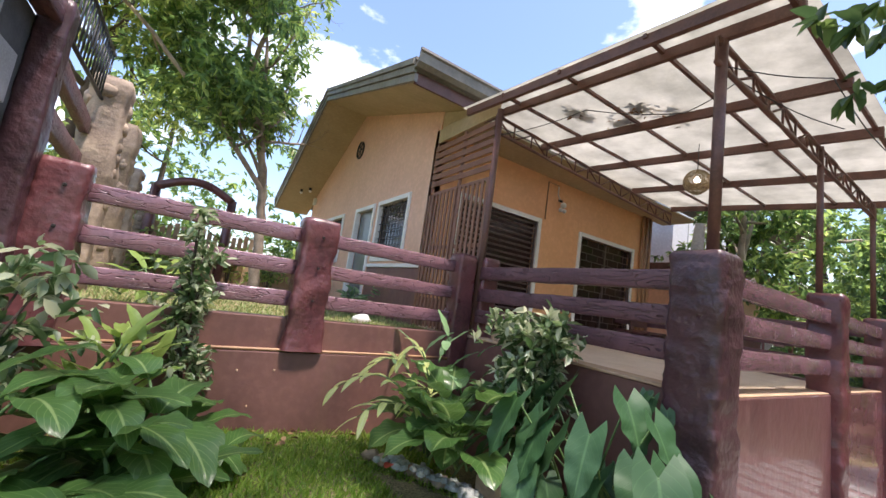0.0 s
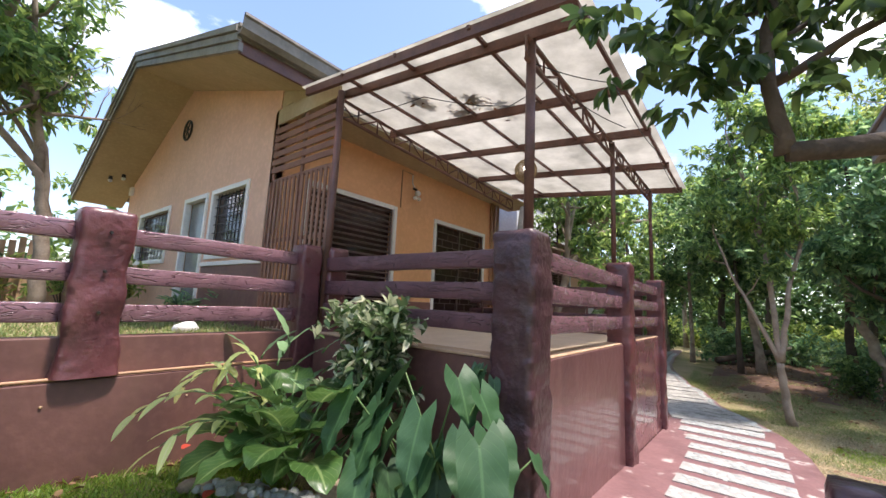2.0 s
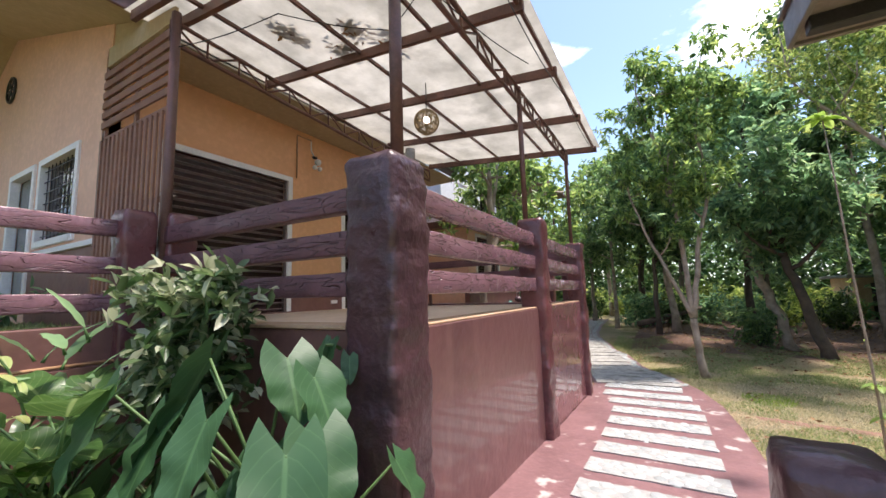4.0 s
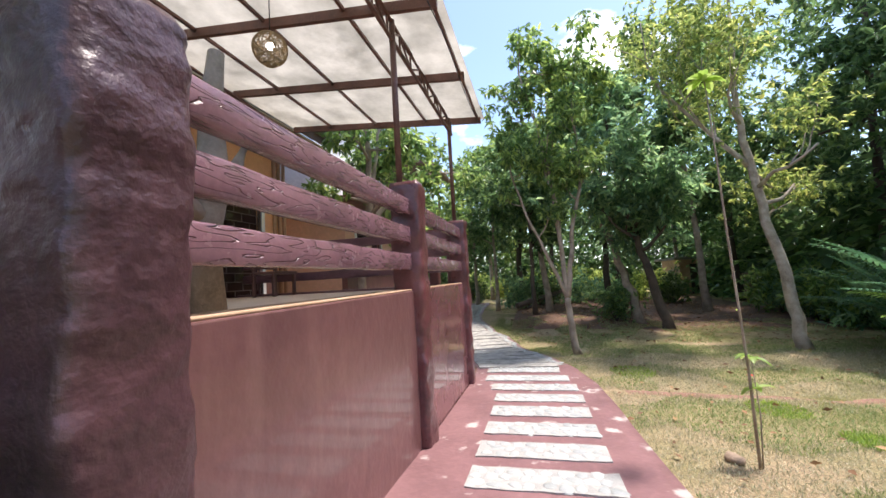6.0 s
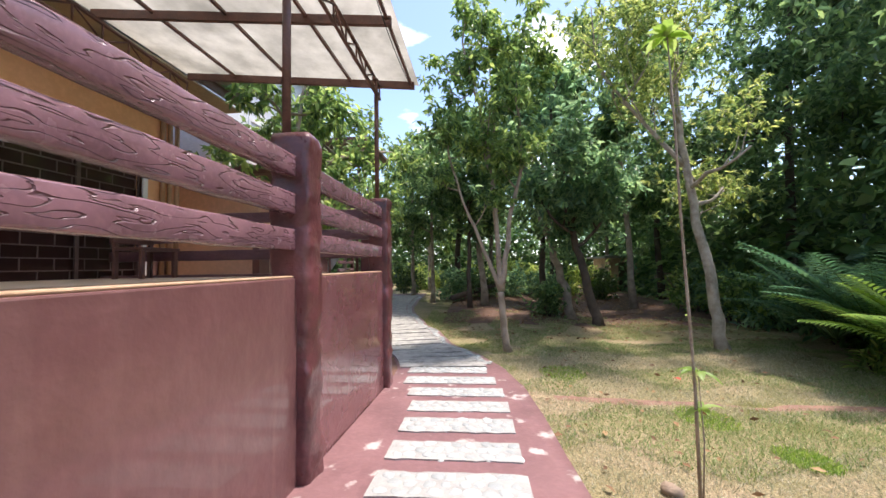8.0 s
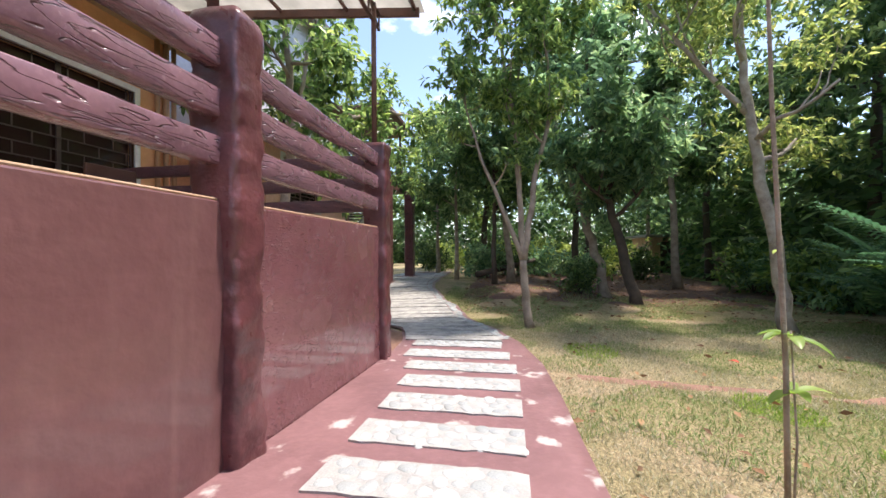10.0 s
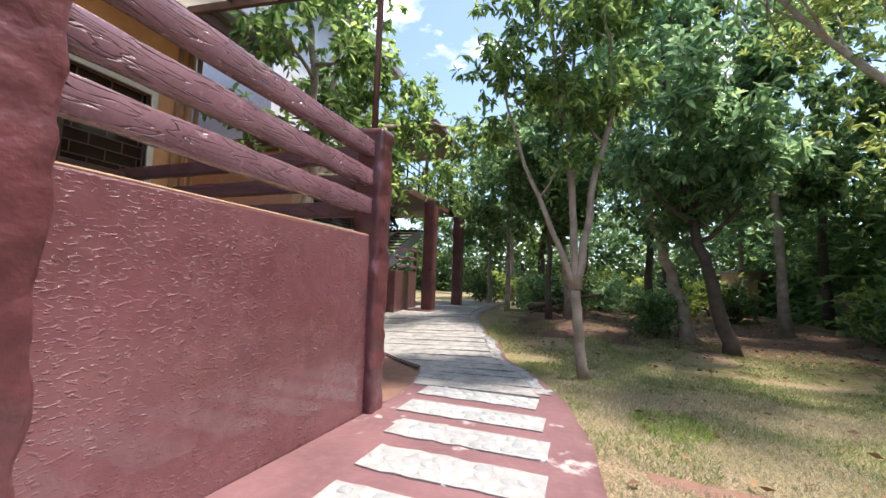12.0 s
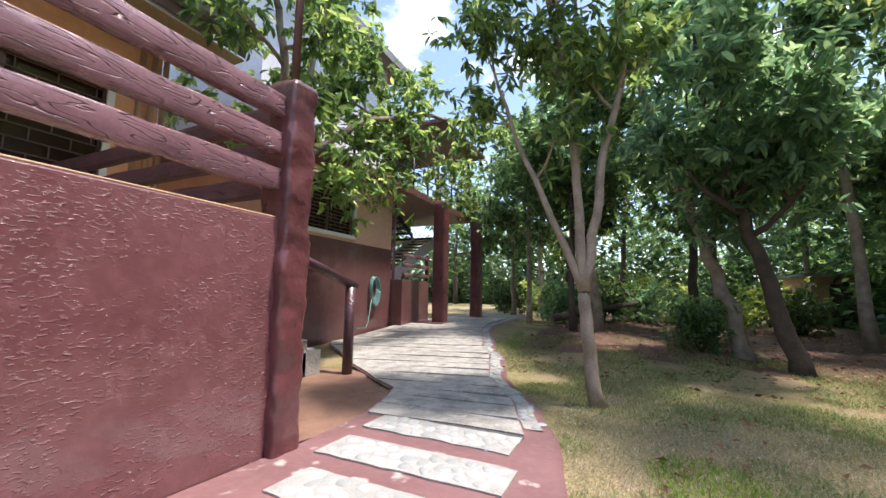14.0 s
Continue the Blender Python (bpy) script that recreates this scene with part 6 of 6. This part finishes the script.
def driftwood():
    t = thing("driftwood_sculpture", "weathered driftwood trunk standing on the terrace by the window", "sculpture")
    rg = np.random.default_rng(9)
    dx, dy = DRIFT
    tube("trunk", [(dx, dy, 1.03), (dx - 0.03, dy, 1.5), (dx + 0.05, dy, 1.9), (dx, dy - 0.03, 2.3), (dx + 0.03, dy - 0.05, 2.75)], [0.11, 0.085, 0.10, 0.07, 0.05], M_BARK, t, 10)
    tube("limb", [(dx + 0.04, dy, 1.85), (dx + 0.2, dy - 0.03, 2.0), (dx + 0.3, dy - 0.05, 2.25)], [0.07, 0.06, 0.035], M_BARK, t, 8)
    tube("limb", [(dx, dy, 1.6), (dx - 0.18, dy, 1.75), (dx - 0.22, dy, 2.0)], [0.06, 0.05, 0.03], M_BARK, t, 8)
    return t


driftwood()
bench = thing("terrace_bench", "dark brown slatted bench against the house plinth", "bench")
box("seat", 8.6, 9.3, 4.6, 5.05, 1.44, 1.49, M_STEEL, bench, 0.01)
box("backrest", 8.6, 9.3, 5.05, 5.10, 1.55, 1.95, M_STEEL, bench, 0.01)
for px, py in ((8.65, 4.65), (9.25, 4.65), (8.65, 5.07), (9.25, 5.07)):
    box("leg", px - 0.03, px + 0.03, py - 0.025, py + 0.025, 1.03, 1.55 if py > 5 else 1.44, M_STEEL, bench, 0.004)
box("wall_outlet", 7.55, 7.72, HY0 - 0.045, HY0 - 0.021, 1.16, 1.23, M_WHITE)
tagged(bpy.data.objects["wall_outlet"], "small white outlet box on the house plinth", "outlet")

# ---- neighbouring house ----
nb = thing("neighbour_house", "two-storey house, peach above a maroon base, with a white upper floor", "house")
NX0, NX1, NY = 12.9, 17.4, 5.4
wall_xz("lower_wall", NY, NY + 0.18, NX0, NX1, -0.8, 1.80, [], M_WALL, nb)
wall_xz("peach_wall", NY + 0.02, NY + 0.18, NX0, NX1, 1.80, 3.5, [(13.6, 15.5, 1.98, 3.25)], M_PEACH, nb)
box("side_wall", NX1 - 0.18, NX1, NY + 0.181, 12.0, -0.8, 3.5, M_WALL, nb)
box("west_side_wall", NX0, NX0 + 0.18, NY + 0.181, 12.0, -0.8, 3.5, M_PEACH, nb)
box("floor_slab", NX0 - 0.4, 22.6, NY - 0.7, 12.0, 3.501, 3.72, M_STEEL, nb, 0.01)
box("upper_wall", NX0 + 0.4, NX1 + 1.2, NY + 1.2, 12.0, 3.721, 8.6, M_WHITEPLAIN, nb)
box("roof", NX0 - 0.2, 19.4, NY + 0.6, 12.6, 8.601, 8.78, M_ROOF, nb, 0.02)
box("roof_fascia", NX0 - 0.2, 19.4, NY + 0.55, NY + 0.598, 8.50, 8.80, M_ROOF, nb, 0.01)
box("porch_roof", 18.62, 22.8, NY - 1.2, 10.0, 6.30, 6.46, M_STEEL, nb, 0.02)
for px in (19.4, 22.4):
    box("porch_post", px - 0.05, px + 0.05, NY - 0.62, NY - 0.52, 3.721, 6.299, M_STEEL, nb, 0.006)
window_x(13.6, 15.5, 1.98, 3.25, NY + 0.02, nb)
window_x(14.4, 15.8, 4.4, 5.6, NY + 1.2, nb)
bal = thing("balcony_railing", "dark metal balcony railing on the neighbouring upper floor", "railing")
for z in (4.0, 4.25, 4.5, 4.75):
    tube("bar", [(NX0 - 0.3, NY - 0.66, z), (22.5, NY - 0.66, z)], 0.022, M_DARKIRON, bal, 6)
for k in range(11):
    x = NX0 - 0.3 + k * 0.98
    tube("upright", [(x, NY - 0.66, 3.7), (x, NY - 0.66, 4.78)], 0.03, M_DARKIRON, bal, 6)
for x in (18.55, 21.9):
    c = thing("porch_column", "square maroon porch column standing on a low plinth", "column", "porch columns")
    lumpy("shaft", x, 4.25, 0.42, 0.42, -0.55, 3.5, M_POST, c, 0.012, int(x), 0.12)
    box("plinth", x - 0.5, x + 0.5, 3.95, 4.9, -0.55, -0.40, M_WALL, c, 0.02)
stairs = thing("outdoor_stairs", "dark open-tread stairs with white stringer beside the house", "stairs")
def stringer(x0, z0, x1, z1, drop, y0, y1, material):
    """Sloping board between two heights along x."""
    bm = bmesh.new()
    v = [bm.verts.new((x, y, z)) for y in (y0, y1) for x, z in ((x0, z0), (x1, z1), (x1, z1 + drop), (x0, z0 + drop))]
    for fc in ((0, 1, 2, 3), (7, 6, 5, 4), (0, 4, 5, 1), (1, 5, 6, 2), (2, 6, 7, 3), (3, 7, 4, 0)):
        bm.faces.new([v[i] for i in fc])
    bmesh.ops.recalc_face_normals(bm, faces=bm.faces[:])
    return part("stringer", bm, material, stairs)


stringer(17.7, 0.60, 21.2, 2.35, 0.42, 5.75, 5.83, M_WHITEPLAIN)
stringer(17.7, 0.60, 21.2, 2.35, 0.42, 6.72, 6.80, M_WHITEPLAIN)
for k in range(11):
    x = 17.8 + 0.31 * k
    box("tread", x, x + 0.33, 5.84, 6.71, 0.98 + 0.155 * k, 1.03 + 0.155 * k, M_DARKIRON, stairs, 0.006)
box("landing", 21.2, 22.4, 5.75, 8.0, 2.66, 2.76, M_DARKIRON, stairs, 0.01)
for x, y in ((22.3, 5.85), (22.3, 7.9), (21.3, 7.9)):
    box("landing_post", x - 0.06, x + 0.06, y - 0.06, y + 0.06, -0.5, 2.659, M_STEEL, stairs, 0.006)
for k in range(10):
    x = 21.0 - 0.33 * k
    box("tread", x, x + 0.30, 6.85, 7.95, 2.92 + 0.17 * k, 2.98 + 0.17 * k, M_DARKIRON, stairs, 0.006)
stringer(18.0, 4.45, 21.2, 2.72, 0.20, 6.81, 6.845, M_DARKIRON)
stringer(18.0, 5.25, 21.2, 3.55, 0.06, 6.81, 6.845, M_DARKIRON)
box("base_block", 17.42, 19.2, 5.0, 5.6, -0.55, 0.9, M_WALL, stairs, 0.02)
box("newel", 19.08, 19.2, 4.98, 5.1, 0.901, 1.78, M_STEEL, stairs, 0.01)
for z in (1.05, 1.35, 1.65):
    rail("rail", (17.5, 5.02, z), (19.1, 5.02, z), 0.12, 0.09, M_RAIL_X, stairs, int(z * 10))
tube("drain_pipe", [(17.46, NY - 0.05, -0.5), (17.46, NY - 0.05, 3.5)], 0.045, M_WALL)
tagged(bpy.data.objects["drain_pipe.003"], "maroon painted downpipe on the neighbouring house corner", "pipe")
hose = thing("garden_hose", "coiled green garden hose hanging on the maroon wall", "hose")
for k in range(6):
    r = 0.22 + 0.012 * k
    tube("coil", [(16.45 + 0.75 * r * math.cos(a) + 0.01 * k, NY - 0.03 - 0.015 * k, 0.62 + 1.45 * r * math.sin(a) - 0.02 * k) for a in [i * math.pi / 12 for i in range(25)]], 0.014, M_HOSE, hose, 6)
tube("hook", [(16.45, NY, 0.95), (16.45, NY - 0.14, 0.97)], 0.015, M_DARKIRON, hose, 6)
tube("hose_end", [(16.3, NY - 0.1, 0.3), (16.1, NY - 0.15, -0.3), (15.8, NY - 0.3, -0.44), (15.3, NY - 0.4, -0.42)], 0.014, M_HOSE, hose, 6)

# steps with log handrail beside the terrace end
hr = thing("log_handrail", "dark round log handrail on a short post beside garden steps", "handrail")
tube("handrail", [(10.9, 3.1, 1.12), (11.6, 3.0, 0.88), (12.5, 2.95, 0.60)], 0.075, M_POST_OLD, hr, 12)
tube("post", [(12.38, 2.95, gz(12.4, 2.9) - 0.15), (12.38, 2.95, 0.58)], 0.085, M_POST_OLD, hr, 12)
for k in range(2):
    stp = box("garden_step", 11.1 + 0.32 * k, 11.8 + 0.3 * k, 3.25, 4.2, -1.0, -0.22 - 0.18 * k, M_SLAB, None, 0.02)
    tagged(stp, "grey concrete garden step", "step", "garden steps")

# ---- boundary and far garden ----
# grey wall in the darker stone material, which stands in for tree shade
bw = tagged(box("wall_boundary", 6.0, 26.0, -10.05, -9.85, -1.2, 0.6, M_STONE, None, 0.01), "weathered grey boundary wall behind the trees, darkened for their shade", "wall", kind="structure")
hut = thing("far_hut", "small ochre hut with tin roof beyond the trees", "hut")
box("wall", 30.5, 34.0, -12.4, -8.9, -0.8, 1.5, M_CAP, hut, 0.01)
box("roof", 30.0, 34.4, -12.8, -8.5, 1.501, 1.66, M_ROOF, hut, 0.02)
box("door", 30.46, 30.5, -10.4, -9.5, -0.8, 1.2, M_BARK_D, hut, 0.01)
logo = tagged(tube("fallen_log", [(20.5, 1.0, -0.25), (22.5, -0.5, 0.05), (25.0, -1.8, 0.3)], [0.13, 0.11, 0.08], M_BARK_D, None, 10), "dark fallen log lying under the trees", "log")
rock = bmesh.new()
bmesh.ops.create_icosphere(rock, subdivisions=3, radius=1.0)
for v in rock.verts:
    v.co = v.co * (1 + 0.25 * noise.noise(v.co * 1.3))
rock.transform(pose(10.4, -8.0, gz(10.4, -8) + 0.05) @ Matrix.Diagonal((0.8, 0.6, 0.42, 1)))
tagged(part("boulder", rock, M_STONE, smooth=True), "low brown boulder beside the palms", "boulder")
bm = bmesh.new()
bmesh.ops.create_icosphere(bm, subdivisions=2, radius=1.0)
for v in bm.verts:
    v.co = v.co * (1 + 0.25 * noise.noise(v.co * 1.5))
bm.transform(pose(6.72, -1.62, gz(6.7, -1.6), 0, 0, 30) @ Matrix.Diagonal((0.10, 0.06, 0.05, 1)))
tagged(part("stone", bm, M_STONE, smooth=True), "small grey stone at the foot of the sapling", "stone")

# ---- block wall, stone pillars and iron railing past the garden fence ----
blockwall = tagged(new("wall_block"), "grey concrete block wall with dark joints", "wall", kind="structure")
box("core", -1.50, -1.36, 2.9, 4.25, -0.3, 3.28, M_JOINT, blockwall)
bme = bpy.data.meshes.new("block")
t = bm_box(-0.065, 0.065, -0.385, 0.385, -0.19, 0.19, 0.008)
t.to_mesh(bme)
t.free()
bme.materials.append(M_BLOCK)
for r in range(9):
    for k in range(7):
        y = -0.75 + 0.79 * k + (0.395 if r % 2 else 0)
        if y + 0.385 > 4.25 or y < 2.9:
            continue
        o = new("block", bme)
        o.matrix_world = pose(-1.385, y, -0.1 + 0.395 * r)
        o.parent = blockwall
bf = thing("timber_frame", "dark maroon posts and beam framing the block wall", "frame")
lumpy("post", -1.26, 4.26, 0.22, 0.22, -0.2, 3.5, M_POST_OLD, bf, 0.02, 30)
rail("beam", (-1.28, 2.9, 3.38), (-1.28, 4.3, 3.38), 0.2, 0.16, M_RAIL_Y_SHADED, bf, 50)
gar = thing("rustic_fence", "maroon concrete rails running back to stone pillars", "fence", "terrace fences")
for i, z in enumerate((3.05, 2.6, 2.15)):
    rail("rail", (-1.25, 4.35, z), (-1.38, 6.3, z - 0.02), 0.19, 0.1, M_RAIL_Y_SHADED, gar, 60 + i)
for k, (x, y, h) in enumerate(((-1.25, 6.5, 3.75), (-1.3, 8.3, 3.7), (-1.4, 10.6, 3.4), (-1.2, 13.0, 3.2))):
    p = thing("stone_pillar", "tall rough tan stone pillar beside the garden", "pillar", "stone pillars")
    lumpy("pillar_core", x, y, 0.42, 0.42, 0.95, h, M_STONE, p, 0.05, 70 + k, 0.09, 3.0)
    rg = np.random.default_rng(600 + k)
    for j in range(34):
        a = rg.uniform(0, 2 * math.pi)
        z = rg.uniform(1.0, h - 0.1)
        bm = bmesh.new()
        bmesh.ops.create_icosphere(bm, subdivisions=1, radius=1.0)
        bm.transform(pose(x + 0.2 * math.cos(a), y + 0.2 * math.sin(a), z, rg.uniform(0, 40), 0, math.degrees(a)) @ Matrix.Diagonal((0.06, 0.13, rg.uniform(0.08, 0.17), 1)))
        part("stone", bm, M_STONE, p, smooth=True)
ir = thing("iron_railing", "black iron railing with upright bars above the garden boundary", "railing")
for z in (3.42, 4.05):
    tube("bar", [(-1.3, 4.5, z), (-1.3, 6.4, z)], 0.022, M_DARKIRON, ir, 6)
for k in range(16):
    y = 4.55 + 0.12 * k
    tube("upright", [(-1.3, y, 3.42), (-1.3, y, 4.05)], 0.011, M_DARKIRON, ir, 5)
arch = thing("garden_arch", "brown moulded garden arch beyond the lawn", "arch")
tube("arch_beam", [(-1.1 + 1.8 * f, 12.6, 3.45 + 0.35 * math.sin(math.pi * f)) for f in [i / 14 for i in range(15)]], 0.12, M_POST, arch, 8)
for x in (-1.1, 0.7):
    tube("arch_leg", [(x, 12.6, 0.95), (x, 12.6, 3.5)], 0.12, M_POST, arch, 8)
gw = tagged(box("wall_garden_back", -1.4, 3.5, 14.2, 14.4, 0.9, 2.1, M_CAP, None, 0.01), "pale low garden wall at the back", "wall", kind="structure")
pf = thing("picket_fence", "weathered tan picket fence behind the lawn", "fence")
for k in range(36):
    x = -4.2 + 0.16 * k
    box("picket", x, x + 0.12, 13.0, 13.03, 0.95, 2.55 + 0.06 * math.sin(k * 1.7), M_CAP, pf, 0.004)
for z in (1.3, 1.9):
    box("rail", -4.2, 1.5, 13.031, 13.06, z, z + 0.08, M_CAP, pf, 0.004)
for i in range(5):
    bush("shrub", "bright green bush at the back of the garden", -1.0 + 1.0 * i, 12.2 + 0.6 * math.sin(i), 0.98, 0.6, 1.3, (L_LIGHT, L_MANGO)[i % 2], 500, 0.18, 0.4, 400 + i, "shrub", "garden bushes")
for i in range(7):
    bush("shrub", "green hedge bush behind the stone pillars", -2.4 + 0.25 * math.sin(i * 2), 5.5 + 1.25 * i, 0.9, 0.8, 2.4, (L_MANGO, L_LIGHT, L_DARK)[i % 3], 900, 0.16, 0.4, 420 + i, "shrub", "garden bushes")
pot = bush("shrub", "small fern-like shrub under the house window", 3.0, 7.6, 1.0, 0.35, 0.5, L_TEAK, 300, 0.2, 0.25, 450)

lp = tagged(tube("wall_pipe", [(-1.2, 4.37, 0.775), (0.4, 4.375, 0.765), (2.0, 4.37, 0.77), (3.4, 4.37, 0.765)], 0.016, M_PIPE, None, 8), "thin pipe lying along the garden wall ledge", "pipe")
for k, (x, z) in enumerate(((0.6, 0.55), (0.95, 0.56), (0.75, 0.2), (2.0, 0.5))):
    bm = bmesh.new()
    bmesh.ops.create_cone(bm, cap_ends=True, segments=8, radius1=0.012, radius2=0.008, depth=0.012, matrix=pose(x, 4.356, z, 90))
    tagged(part("weep_nipple", bm, M_CAP), "small pale weep hole fitting in the garden wall", "fitting", "weep holes")

for x, y in ((2.92, 14.7), (3.18, 14.5)):
    d = thing("soffit_lamp", "small dark lamp holder under the gable soffit", "lamp", "soffit lamps")
    z = rake_z(y)
    tube("holder", [(x, y, z + 0.01), (x, y, z - 0.09)], 0.05, M_DARKIRON, d, 10)
    bm = bmesh.new()
    bmesh.ops.create_uvsphere(bm, u_segments=12, v_segments=8, radius=0.055, matrix=pose(x, y, z - 0.12))
    part("bulb", bm, M_WHITE, d, smooth=True)
bx = thing("junction_box", "white junction box at the gable wall end", "box")
box("cover", HX0 - 0.09, HX0 - 0.002, 14.75, 14.98, 4.42, 4.68, M_WHITE, bx, 0.012)
bm = bmesh.new()
bmesh.ops.create_icosphere(bm, subdivisions=2, radius=1.0)
for v in bm.verts:
    v.co = v.co * (1 + 0.25 * noise.noise(v.co * 1.7))
bm.transform(pose(2.37, 5.7, 1.06, 0, 0, 20) @ Matrix.Diagonal((0.17, 0.11, 0.09, 1)))
tagged(part("stone", bm, M_WHITEPLAIN, smooth=True), "small pale stone on the raised garden lawn", "stone")
